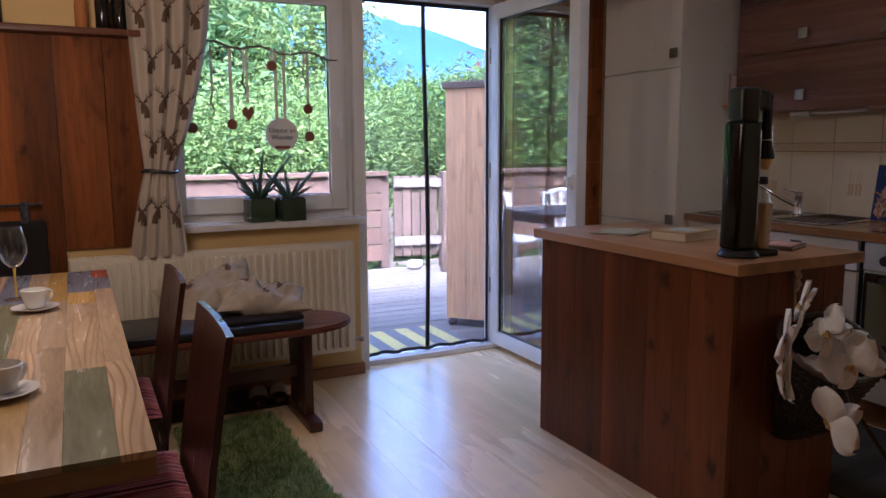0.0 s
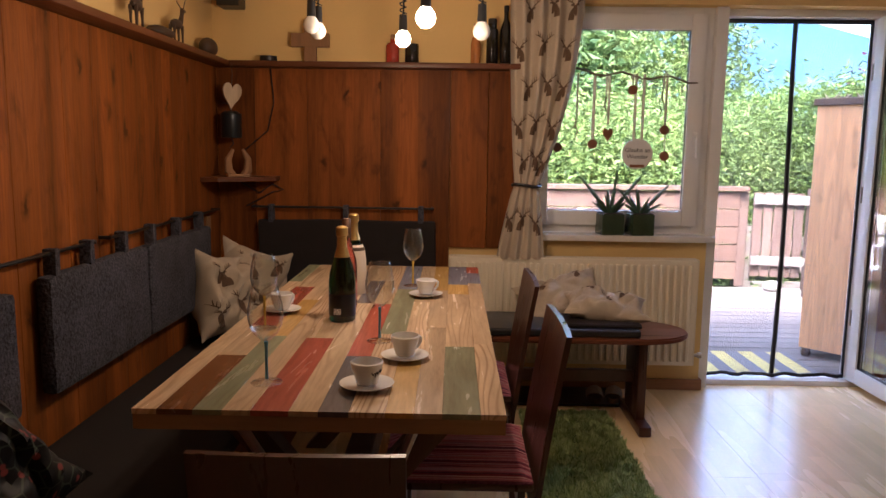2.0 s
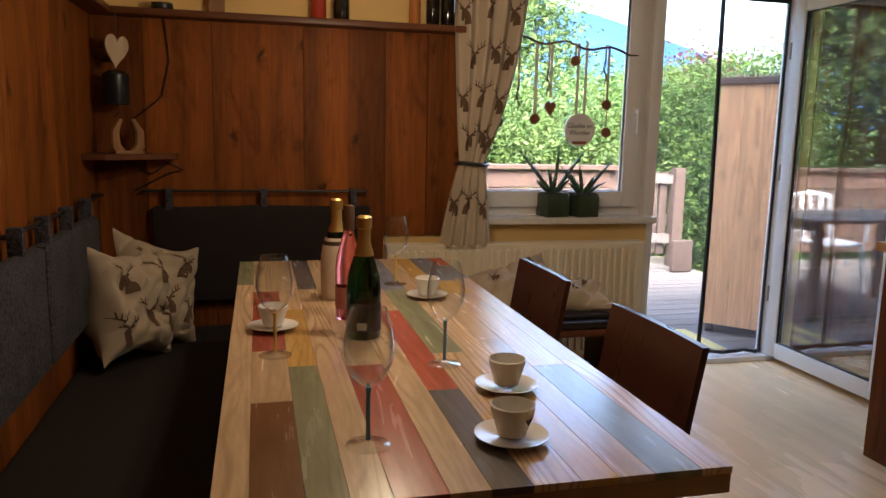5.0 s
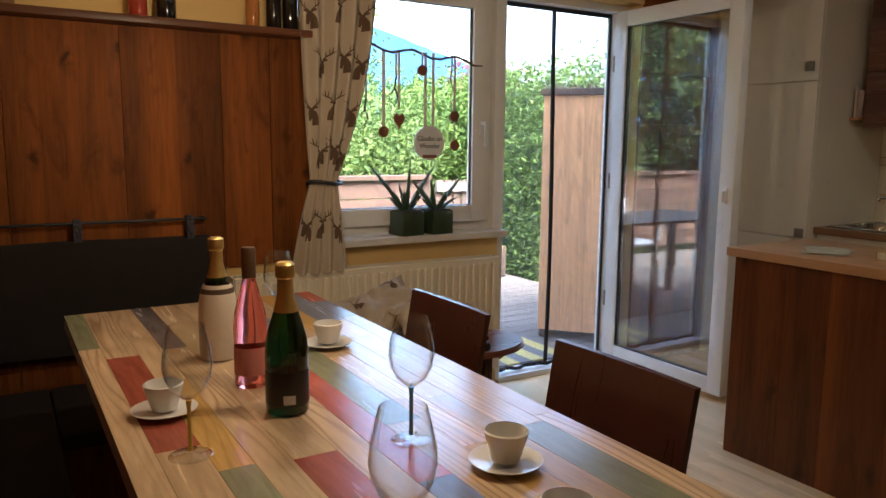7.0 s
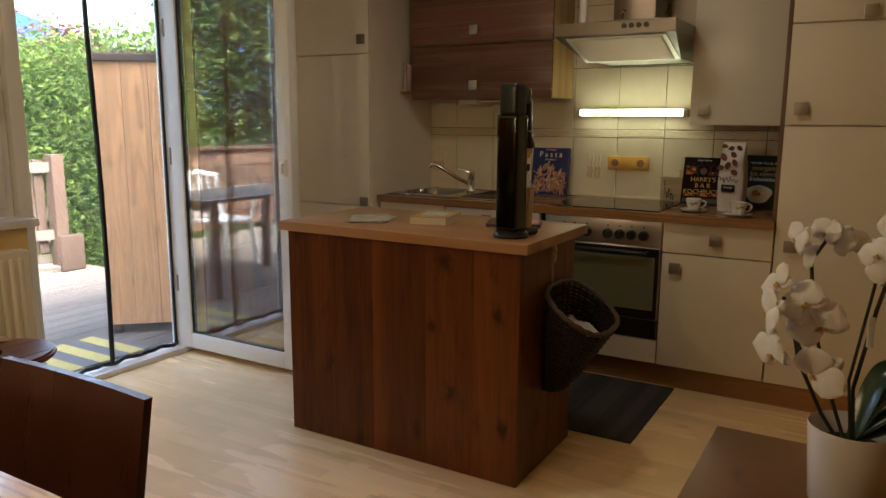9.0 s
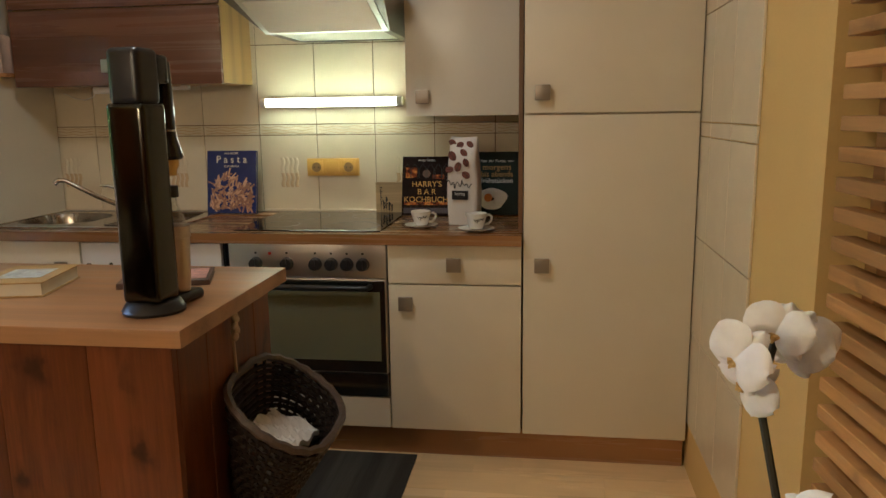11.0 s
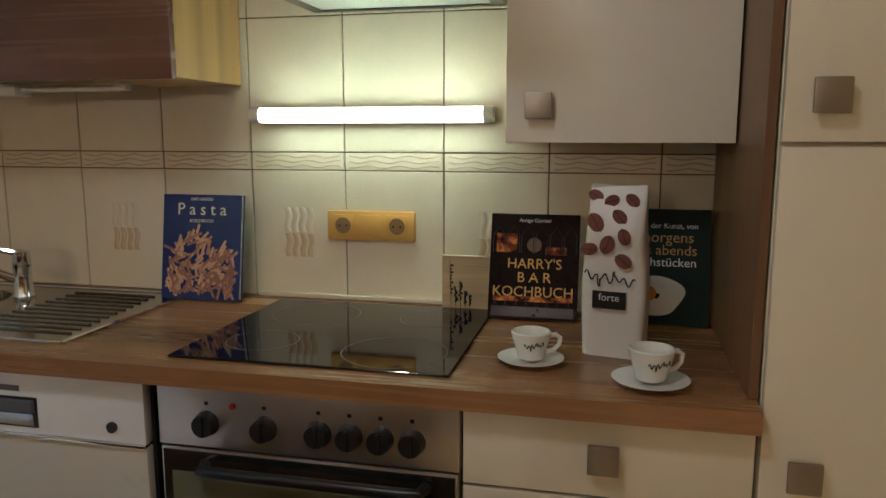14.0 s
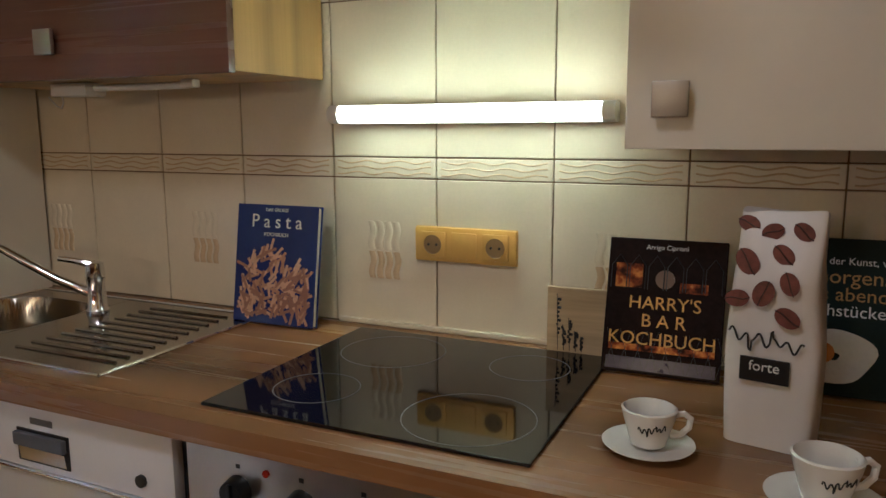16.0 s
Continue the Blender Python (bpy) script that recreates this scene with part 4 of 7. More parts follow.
def back_pad(label, axis, lo, hi, bar, loops, z0, z1, mat):
    t = thing("back_cushion", label, "cushion", group="bench back cushions")
    bm = B()
    if axis == "y":
        soft_pad(bm, XW + 0.012, XW + 0.065, lo, hi, z0, z1)
    else:
        soft_pad(bm, lo, hi, YN - 0.065, YN - 0.012, z0, z1)
    part("pad", bm, mat, t, "", True)
    zb = z1 + 0.065
    for s in loops:
        bm = B()
        if axis == "y":
            bx(bm, XW + 0.018, XW + 0.060, s - 0.015, s + 0.015, z1 - 0.02, zb + 0.014, 0.006)
        else:
            bx(bm, s - 0.015, s + 0.015, YN - 0.060, YN - 0.018, z1 - 0.02, zb + 0.014, 0.006)
        part("loop", bm, BLUE, t, "", True)
    if bar:
        bm = B()
        a, c = bar
        if axis == "y":
            cyl(bm, (XW + 0.040, a, zb), (XW + 0.040, c, zb), 0.006)
            for q in (a, c):
                cyl(bm, (XW, q, zb), (XW + 0.045, q, zb), 0.007)
        else:
            cyl(bm, (a, YN - 0.040, zb), (c, YN - 0.040, zb), 0.006)
            for q in (a, c):
                cyl(bm, (q, YN, zb), (q, YN - 0.045, zb), 0.007)
        part("rod", bm, BLACK, t, "black iron hanging rod", True)
    return t


back_pad("dark blue chenille back cushion hung on an iron rod", "y", 1.885, 2.60, (1.60, 2.215), (1.94, 2.16, 2.42), 0.555, 0.925, BLUE)
back_pad("dark blue chenille back cushion hung on an iron rod", "y", 2.61, 3.36, (2.33, 3.56), (2.68, 2.96, 3.25), 0.555, 0.925, BLUE)
back_pad("dark blue chenille back cushion hung on an iron rod", "y", 1.05, 1.71, (0.95, 1.58), (1.15, 1.42), 0.555, 0.915, BLUE)
back_pad("dark grey back cushion hung on an iron rod", "x", -0.93, 0.02, (-0.96, 0.0), (-0.86, -0.46, -0.06), 0.51, 0.935, SEATDARK)

# free bench under the window
fb = thing("window_bench", "reddish beech bench with rounded end and black seat pad", "bench")
bm = B()
out = [(-0.02, 3.06)] + [(1.03 + 0.225 * math.sin(radians(a)), 3.255 - 0.195 * math.cos(radians(a))) for a in range(0, 181, 12)] + [(-0.02, 3.45)]
prism(bm, out, 0.435, 0.462)
bmesh.ops.bevel(bm, geom=[e for e in bm.edges if abs(e.verts[0].co.z - e.verts[1].co.z) < 1e-4], offset=0.008, segments=2, affect="EDGES")
part("seat", bm, REDWOOD, fb, "", True)
for x in (0.10, 1.02):
    bm = B()
    bx(bm, x - 0.02, x + 0.02, 3.13, 3.38, 0.05, 0.435, 0.004)
    part("leg", bm, DARKWOOD, fb, "", True)
    bm = B()
    bx(bm, x - 0.03, x + 0.03, 3.03, 3.46, 0.0, 0.05, 0.010)
    part("foot", bm, DARKWOOD, fb, "", True)
box_part("stretcher", (0.12, 1.0, 3.24, 3.27, 0.20, 0.26), DARKWOOD, fb, 0.003)
bm = B()
bx(bm, 0.10, 0.99, 3.07, 3.44, 0.463, 0.500, 0.012, 3)
solid("seat_pad", bm, plain("black leatherette", (0.010, 0.009, 0.010), 0.35, 0, 0.2, 12, 220, 0.2), "thin black leatherette pad lying on the bench", "seat pad", smooth=True)

# ---------------- kitchen island ----------------
IX0, IX1, IY0, IY1 = 1.925, 2.44, 1.600, 2.640
isl = thing("kitchen_island", "kitchen island of brown pine boards with oak top", "kitchen island", (2.18, 2.12, 0))
OX, OY = 2.18, 2.12
rnd = random.Random(8)
y = IY0
while y < IY1 - 0.01:
    w = rnd.choice((0.15, 0.18, 0.20, 0.24))
    q = min(IY1, y + w)
    if IY1 - q < 0.06:
        q = IY1
    bm = B()
    bx(bm, IX0 - OX, IX0 + 0.02 - OX, y + 0.0003 - OY, q - 0.0003 - OY, 0.0, 0.852, 0.0009, 1)
    part("board", bm, ISLAND, isl)
    y = q
x = IX0 + 0.021
while x < IX1 - 0.01:
    q = min(IX1, x + 0.13)
    bm = B()
    bx(bm, x + 0.0003 - OX, q - 0.0003 - OX, IY0 + 0.001 - OY, IY0 + 0.021 - OY, 0.0, 0.852, 0.0018, 1)
    part("board", bm, ISLAND, isl)
    x = q
bm = B()
bx(bm, IX0 + 0.022 - OX, IX1 - OX, IY1 - 0.02 - OY, IY1 - OY, 0.0, 0.852)
bx(bm, IX1 - 0.02 - OX, IX1 - OX, IY0 + 0.022 - OY, IY1 - 0.022 - OY, 0.0, 0.852)
part("body", bm, ISLAND, isl)
bm = B()
bx(bm, 1.895 - OX, 2.482 - OX, 1.563 - OY, 2.665 - OY, 0.853, 0.890, 0.004)
part("worktop", bm, BEAM, isl, "oak laminate worktop", True)

# ---------------- kitchen run ----------------
CF, CT, CB = 3.205, 0.865, 0.828   # front plane, counter top, counter underside


def knob(y, z, parent, x=CF, mat=None):
    bm = B()
    bx(bm, x - 0.024, x - 0.014, y - 0.026, y + 0.026, z - 0.026, z + 0.026, 0.003)
    cyl(bm, (x, y, z), (x - 0.016, y, z), 0.009)
    return part("handle", bm, mat or NICKEL, parent, "square satin nickel knob", True)


def unit(name, label, y0, y1, z0, z1, x0, fronts, mat, category="cabinet", top=None):
    """A cabinet unit: body, and fronts of (z0, z1, knob y, knob z)."""
    c = thing(name, label, category)
    bm = B()
    bx(bm, x0 + 0.022, XE - 0.008, y0 + 0.001, y1 - 0.001, z0, top or z1, 0.001, 1)
    part("body", bm, mat, c)
    for a, b2, ky, kz in fronts:
        bm = B()
        bx(bm, x0, x0 + 0.020, y0 + 0.002, y1 - 0.002, a + 0.0015, b2 - 0.0015, 0.002)
        d = part("door", bm, mat, c, "", True)
        if ky is not None:
            knob(ky, kz, d, x0)
    return c


unit("base_cabinet", "cream base cabinet with a drawer above a door", 0.962, 1.447, 0.12, CB, CF,
     [(0.12, 0.677, 1.380, 0.609), (0.680, CB - 0.004, 1.203, 0.755)], CREAM)
unit("base_cabinet", "white base cabinet under the sink", 2.648, 3.09, 0.12, CB, CF, [(0.12, CB - 0.004, 2.72, 0.72)], GLOSSW, top=0.69)
tall = unit("tall_cabinet", "tall cream larder cabinet with square knobs", 0.375, 0.958, 0.12, 2.30, CF,
            [(0.12, 1.277, 0.892, 0.757), (1.281, 1.700, 0.895, 1.351), (1.704, 2.296, 0.67, 1.735)], CREAM)
unit("fridge_cabinet", "tall glossy white fridge housing beside the balcony door", 3.092, 3.74, 0.10, 2.30, 3.11,
     [(0.10, 0.800, 3.12, 0.72), (0.803, 1.655, 3.125, 0.83), (1.659, 2.296, 3.135, 1.735)], GLOSSW)
bm = B()
bx(bm, CF + 0.05, CF + 0.066, 0.375, 3.09, 0.0, 0.118)
setting("trim_3", bm, WALNUT, "dark walnut plinth below the kitchen units", "plinth")
bm = B()
for x0, x1, y0, y1 in ((CF - 0.035, XE - 0.002, 0.962, 2.728), (CF - 0.035, 3.334, 2.728, 3.089), (3.666, XE - 0.002, 2.728, 3.089), (3.334, 3.666, 3.062, 3.089)):
    bx(bm, x0, x1, y0, y1, CB, CT)
bmesh.ops.remove_doubles(bm, verts=bm.verts, dist=0.0001)
solid("worktop", bm, WALNUT, "streaked walnut laminate kitchen worktop", "worktop", smooth=True)
# darker copy of the upright walnut: the board's shadow is in its colour
bm = B()
bx(bm, 3.228, XE - 0.002, 0.960, 0.976, CT + 0.001, 2.30, 0.001, 1)
solid("end_board", bm, wood("walnut laminate upright with shade painted in", (0.17, 0.088, 0.04), "z", 0.35, 1.0, 0.2, 0.0, 0.5, 1.1, 0.03), "narrow walnut panel beside the tall cabinet, shade painted in", "panel")

bm = B()
bx(bm, XE - 0.012, XE - 0.0005, 0.978, 2.12, CT + 0.0005, CT + 0.012, 0.003)
setting("trim_5", bm, plain("cream sealing strip", (0.66, 0.58, 0.44), 0.5, 0, 0.06), "cream sealing strip between worktop and tiles", "trim", True)

# oven
ov = thing("oven", "built-in steel oven with black knobs and dark glass door", "oven")
bm = B()
bx(bm, CF + 0.02, XE - 0.05, 1.452, 2.044, 0.125, CB - 0.002)
part("body", bm, BLACK, ov)
bm = B()
bx(bm, CF - 0.006, CF + 0.019, 1.450, 2.046, 0.700, CB - 0.006, 0.003)
panel = part("control_panel", bm, STEEL, ov, "brushed steel fascia", True)
for y in (1.941, 1.822, 1.714, 1.654, 1.595, 1.536):
    bm = B()
    cyl(bm, (CF - 0.006, y, 0.750), (CF - 0.028, y, 0.750), 0.025, 0.021, 24)
    bx(bm, CF - 0.033, CF - 0.026, y - 0.004, y + 0.004, 0.731, 0.769, 0.001)
    part("knob", bm, BLACK, panel, "", True)
    bm = B()
    bx(bm, CF - 0.0068, CF - 0.0058, y - 0.004, y + 0.004, 0.786, 0.793)
    part("symbol", bm, BLACK, panel)
bm = B()
cyl(bm, (CF - 0.006, 1.886, 0.788), (CF - 0.010, 1.886, 0.788), 0.006)
part("pilot_light", bm, plain("red lens", (0.30, 0.02, 0.01), 0.2), panel)
bm = B()
bx(bm, CF - 0.004, CF + 0.019, 1.452, 2.044, 0.335, 0.696, 0.003)
odoor = part("oven_door", bm, STEEL, ov, "", True)
bm = B()
bx(bm, CF - 0.007, CF - 0.0042, 1.457, 2.039, 0.340, 0.690, 0.001)
part("glass", bm, OVENG, odoor)
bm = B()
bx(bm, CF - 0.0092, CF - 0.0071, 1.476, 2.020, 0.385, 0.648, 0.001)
part("window", bm, OVENW, odoor, "oven window with the greenish reflection painted in")
bm = B()
tube(bm, [(CF - 0.008, 1.948, 0.668), (CF - 0.040, 1.940, 0.668), (CF - 0.042, 1.91, 0.668), (CF - 0.042, 1.55, 0.668), (CF - 0.040, 1.518, 0.668), (CF - 0.008, 1.51, 0.668)], 0.011, 10)
part("handle", bm, BLACK, odoor, "", True)
bm = B()
bx(bm, CF - 0.003, CF + 0.019, 1.452, 2.044, 0.243, 0.331, 0.003)
part("lower_panel", bm, OVENG, ov)
bm = B()
bx(bm, CF, CF + 0.019, 1.450, 2.046, 0.122, 0.239, 0.002)
part("drawer_front", bm, CREAM, ov)

# dishwasher
dw = thing("dishwasher", "white built-in dishwasher with control strip", "dishwasher")
bm = B()
bx(bm, CF + 0.021, XE - 0.05, 2.072, 2.644, 0.125, CB - 0.002)
part("body", bm, BLACK, dw)
bm = B()
bx(bm, CF - 0.004, CF + 0.020, 2.078, 2.640, 0.690, CB - 0.008, 0.003)
SILVER = plain("silver lacquer", (0.76, 0.76, 0.79), 0.30, 0.1, 0.03, 5, 200, 0.02)
dpan = part("control_panel", bm, SILVER, dw, "silver control strip", True)
bm = B()
bx(bm, CF - 0.0065, CF - 0.003, 2.322, 2.458, 0.704, 0.768, 0.002)
grip = part("grip", bm, BLACK, dpan, "dark recessed grip", True)
bm = B()
slab(bm, lambda u, v: (CF - 0.0072 - 0.003 * v, 2.330 + 0.120 * u, 0.708 + 0.026 * v), 6, 4, (0.0012, 0, 0))
part("hollow", bm, CHROME, grip, "shiny steel hollow", True)
bm = B()
bx(bm, CF - 0.018, CF - 0.0066, 2.325, 2.455, 0.738, 0.764, 0.004)
part("flap", bm, plain("slate plastic", (0.10, 0.11, 0.13), 0.35), grip, "", True)
bm = B()
bx(bm, CF - 0.0052, CF - 0.0038, 2.362, 2.420, 0.779, 0.791)
part("maker_mark", bm, plain("grey print", (0.12, 0.12, 0.13), 0.5), dpan, "grey maker's mark drawn as a bar")
bm = B()
bx(bm, CF - 0.010, CF + 0.010, 2.078, 2.640, 0.6845, 0.6895, 0.001)
part("trim_strip", bm, CHROME, dw, "chrome strip below the panel", True)
bm = B()
cyl(bm, (CF - 0.003, 2.150, 0.722), (CF - 0.010, 2.150, 0.722), 0.011)
part("button", bm, BLACK, dpan, "", True)
for y, z, r in ((2.612, 0.728, 0.012), (2.520, 0.738, 0.006)):
    bm = B()
    cyl(bm, (CF - 0.003, y, z), (CF - 0.010, y, z), r)
    part("button", bm, BLACK, dpan, "", True)
bm = B()
bx(bm, CF - 0.002, CF + 0.020, 2.078, 2.640, 0.125, 0.684, 0.003)
part("door", bm, GLOSSW, dw, "", True)

# hob
hob = thing("hob", "black glass ceramic hob set into the worktop", "hob")
bm = B()
bx(bm, 3.225, 3.735, 1.475, 2.035, CT + 0.0005, CT + 0.006, 0.002)
part("plate", bm, BLACKG, hob)
bm = B()
for cx, cy, r in ((3.36, 1.90, 0.075), (3.34, 1.61, 0.105), (3.60, 1.88, 0.105), (3.61, 1.60, 0.075)):
    lathe(bm, [(r, 0), (r, 0.0006), (r - 0.0016, 0.0006), (r - 0.0016, 0)], 48, (cx, cy, CT + 0.0058))
part("cooking_rings", bm, plain("grey print", (0.16, 0.16, 0.16), 0.4), hob)

# upper cabinets
uc = thing("wall_cabinet", "walnut wall cabinet with two lift-up fronts", "cabinet")
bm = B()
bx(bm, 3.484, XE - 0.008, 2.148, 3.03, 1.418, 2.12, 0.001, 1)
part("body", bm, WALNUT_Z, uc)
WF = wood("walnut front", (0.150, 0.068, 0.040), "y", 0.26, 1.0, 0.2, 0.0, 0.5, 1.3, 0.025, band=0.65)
for a, b2 in ((1.414, 1.712), (1.717, 2.12)):
    bm = B()
    bx(bm, 3.463, 3.482, 2.144, 3.034, a, b2, 0.003)
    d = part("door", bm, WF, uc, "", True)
    knob(2.612, a + 0.076, d, 3.463, plain("pale satin nickel", (0.55, 0.53, 0.50), 0.4, 1.0, 0.04, 8, 200, 0.03))
uc2 = thing("wall_cabinet", "cream wall cabinet beside the cooker hood", "cabinet")
bm = B()
bx(bm, 3.504, XE - 0.008, 0.982, 1.412, 1.280, 2.30, 0.001, 1)
part("body", bm, CREAM, uc2)
bm = B()
bx(bm, 3.483, 3.502, 0.980, 1.416, 1.277, 2.30, 0.002)
d = part("door", bm, GLOSSW, uc2, "", True)
knob(1.350, 1.349, d, 3.483)

# cooker hood
HOODST = plain("dull hood steel", (0.22, 0.20, 0.175), 0.30, 1.0, 0.06, 5, 300, 0.06)
hd = thing("cooker_hood", "steel chimney cooker hood with lit filter", "cooker hood")
bm = B()
def ringq(x0, x1, y0, y1, z):
    return [bm.verts.new((x, y, z)) for x, y in ((x0, y0), (x1, y0), (x1, y1), (x0, y1))]
R = [ringq(3.10, 3.78, 1.415, 1.985, 1.690), ringq(3.10, 3.78, 1.415, 1.985, 1.745), ringq(3.48, 3.78, 1.60, 1.84, 1.80)]
for a, c in zip(R, R[1:]):
    for k in range(4):
        bm.faces.new((a[k], a[(k + 1) % 4], c[(k + 1) % 4], c[k]))
bm.faces.new(R[2])
part("canopy", bm, HOODST, hd)
bm = B()
S = [ringq(3.10, 3.78, 1.415, 1.985, 1.689), ringq(3.42, 3.78, 1.46, 1.94, 1.592), ringq(3.44, 3.76, 1.49, 1.91, 1.592)]
for a, c in zip(S, S[1:]):
    for k in range(4):
        bm.faces.new((a[k], a[(k + 1) % 4], c[(k + 1) % 4], c[k]))
part("skirt", bm, HOODST, hd)
bm = B()
bx(bm, 3.435, 3.765, 1.485, 1.915, 1.595, 1.599)
slab(bm, lambda u, v: (3.125 + 0.29 * u, 1.462 + 0.476 * v, 1.680 - 0.0885 * u), 2, 2, (0, 0, -0.003))
for k in range(26):
    x = 3.15 + 0.25 * k / 26
    z = 1.687 - 0.097 * (x - 3.10) / 0.32
    bx(bm, x, x + 0.005, 1.485, 1.915, z - 0.008, z - 0.003)
tagged(part("filter", bm, plain("pale aluminium filter", (0.80, 0.82, 0.74), 0.32, 0.4, 0.05), hd), kind="stuff")
bm = B()
bx(bm, 3.50, 3.78, 1.615, 1.830, 1.79, 2.44, 0.004)
part("chimney", bm, HOODST, hd, "", True)
for k in range(4):
    bm = B()
    cyl(bm, (3.10, 1.545 + 0.034 * k, 1.722), (3.092, 1.545 + 0.034 * k, 1.722), 0.012)
    part("button", bm, BLACK, hd, "", True)

# tube lamp
tl = thing("tube_lamp", "lit white fluorescent tube lamp on the kitchen tiles", "lamp")
bm = B()
bx(bm, 3.744, XE - 0.0005, 1.485, 2.085, 1.320, 1.360, 0.003)
part("housing", bm, WHITE, tl, "", True)
bm = B()
cyl(bm, (3.724, 1.500, 1.340), (3.724, 2.070, 1.340), 0.0175, seg=20)
tube_ob = part("tube", bm, glow("fluorescent tube", (0.94, 1.0, 0.70), 0.45), tl, "glowing tube", True)
for y in (1.478, 2.068):
    bm = B()
    cyl(bm, (3.724, y, 1.340), (3.724, y + 0.024, 1.340), 0.0195, seg=20)
    part("end_cap", bm, WHITE, tl, "", True)

# orchid table and slatted screen come with the small things
low = thing("side_table", "low dark wooden side table beside the slatted screen", "table", (1.30, 0.61, 0))
SIDE = wood("dark walnut table", (0.20, 0.085, 0.030), "x", 0.32, 0.5, 0.1, 0.6, 0.5, 1.5, 0.35, band=0.7)
bm = B()
bx(bm, -0.30, 0.275, -0.245, 0.270, 0.50, 0.53, 0.005)
part("tabletop", bm, SIDE, low, "", True)
for sx in (-0.27, 0.245):
    for sy in (-0.22, 0.24):
        bm = B()
        bx(bm, sx - 0.02, sx + 0.02, sy - 0.02, sy + 0.02, 0, 0.50, 0.003)
        part("leg", bm, SIDE, low, "", True)

screen = tagged(new("slatted_screen"), "room divider of horizontal larch slats on posts", "room divider")
screen.matrix_world = pose(1.985, 0.387, 0, 0, 0, 4.3)
z = 0.010
while z < 2.40:
    bm = B()
    bx(bm, -1.245, 0.0, -0.042, 0.0, z, z + 0.0252, 0.0015, 1)
    part("slat", bm, SLAT, screen)
    z += 0.05161
for x in (-1.18, -0.055):
    bm = B()
    bx(bm, x - 0.02, x + 0.02, -0.079, -0.043, 0, 2.44, 0.002, 1)
    part("post", bm, SLAT, screen)

# ---------------- pendant lamp over the table ----------------
pend = thing("pendant_lamp", "pendant lamp of bare bulbs on black cords from a branch", "lamp", (-0.05, 2.2, 0))
bm = B()
tube(bm, [(-0.42, 0.22, 2.02), (-0.25, 0.12, 2.06), (-0.05, 0.10, 2.02), (0.12, -0.08, 2.05), (0.30, 0.02, 2.01), (0.42, 0.10, 2.04)], [0.012, 0.02, 0.022, 0.02, 0.016, 0.008], 8)
part("branch", bm, BARK, pend, "", True)
bm = B()
for x, y in ((-0.2, 0.12), (0.2, 0.0)):
    tube(bm, [(x, y, 2.04), (x, y, ZC)], 0.003, 6)
part("cable", bm, BLACK, pend)
BULBOFF = plain("white bulb glass", (0.82, 0.80, 0.74), 0.25, 0, 0.02)
BULBON = glow("lit bulb", (1.0, 0.80, 0.50), 1.2)
BULBS = [(-0.08, 2.49, 1.713, 1), (0.025, 1.90, 1.690, 1), (0.196, 2.22, 1.703, 0), (-0.40, 2.42, 1.748, 0), (-0.385, 2.47, 1.735, 0)]
for x, y, z, lit in BULBS:
    lx, ly = x + 0.05, y - 2.2
    bm = B()
    cyl(bm, (lx, ly, z + 0.028), (lx, ly, z + 0.085), 0.016, 0.014, 14)
    tube(bm, [(lx, ly, z + 0.085), (lx + 0.004, ly, z + 0.16), (lx * 0.9, ly * 0.6, 2.03)], 0.0035, 6)
    tube(bm, [(lx + 0.012 * math.cos(a), ly + 0.012 * math.sin(a), z + 0.09 + 0.0035 * a) for a in [k * 0.6 for k in range(34)]], 0.0025, 5)
    hol = part("holder", bm, BLACK, pend, "black socket with wound cord", True)
    bm = B()
    lathe(bm, [(0, -0.030), (0.012, -0.028), (0.024, -0.018), (0.029, -0.002), (0.025, 0.014), (0.015, 0.028), (0.013, 0.034)], 20, (lx, ly, z))
    ob = part("bulb", bm, BULBON if lit else BULBOFF, hol, "lit bulb" if lit else "unlit white bulb", True)
    if lit:
        ld = bpy.data.lights.new("bulb_light", "POINT")
        ld.energy, ld.color, ld.shadow_soft_size = 0.58, (1.0, 0.72, 0.42), 0.03
        lo = new("bulb_light", ld)
        lo.location = (x, y, z - 0.08)

# unseen flat opal ceiling lamp in the middle of the room, added as fill
cl = thing("ceiling_lamp", "unseen flat opal ceiling lamp added as fill light", "lamp", (2.15, 1.75, ZC - 0.075))
bm = B()
lathe(bm, [(0, 0.02), (0.15, 0.022), (0.19, 0.04), (0.20, 0.07), (0.19, 0.0745), (0, 0.0745)], 36)
part("shade", bm, BULBOFF, cl, "", True)
ld = bpy.data.lights.new("ceiling_fill", "AREA")
ld.shape, ld.size, ld.energy, ld.color = "DISK", 0.34, 0.24, (1.0, 0.90, 0.76)
new("ceiling_fill", ld).location = (2.15, 1.75, ZC - 0.06)

# ---------------- curtain ----------------
LINEN = cloth("cream linen with brown stag print", (0.50, 0.42, 0.32), 420, 0.9, 0.15)
def drape(u, v):
    z = 2.30 - 1.555 * v
    k = min(1.0, max(0.0, (2.30 - z) / 1.165))
    if z > 1.135:
        s = k ** 2.2
        l, r = 0.385 + 0.045 * s, 0.775 - 0.215 * s
    else:
        q = (1.135 - z) / 0.39
        l, r = 0.43 - 0.085 * q ** 0.8, 0.56 + 0.040 * q ** 0.8
    amp = 0.030 * (0.35 + 0.65 * abs(z - 1.135)) 
    x = l + (r - l) * u
    fold = math.sin(u * 6.28 * 4.3 + 0.8 * math.sin(z * 3)) * amp + 0.012 * noise.noise(Vector((u * 6, z * 3, 1)))
    return (x, 3.625 + fold - 0.02 * math.sin(math.pi * u), z)
bm = B()
slab(bm, drape, 90, 70, (0, 0.003, 0))
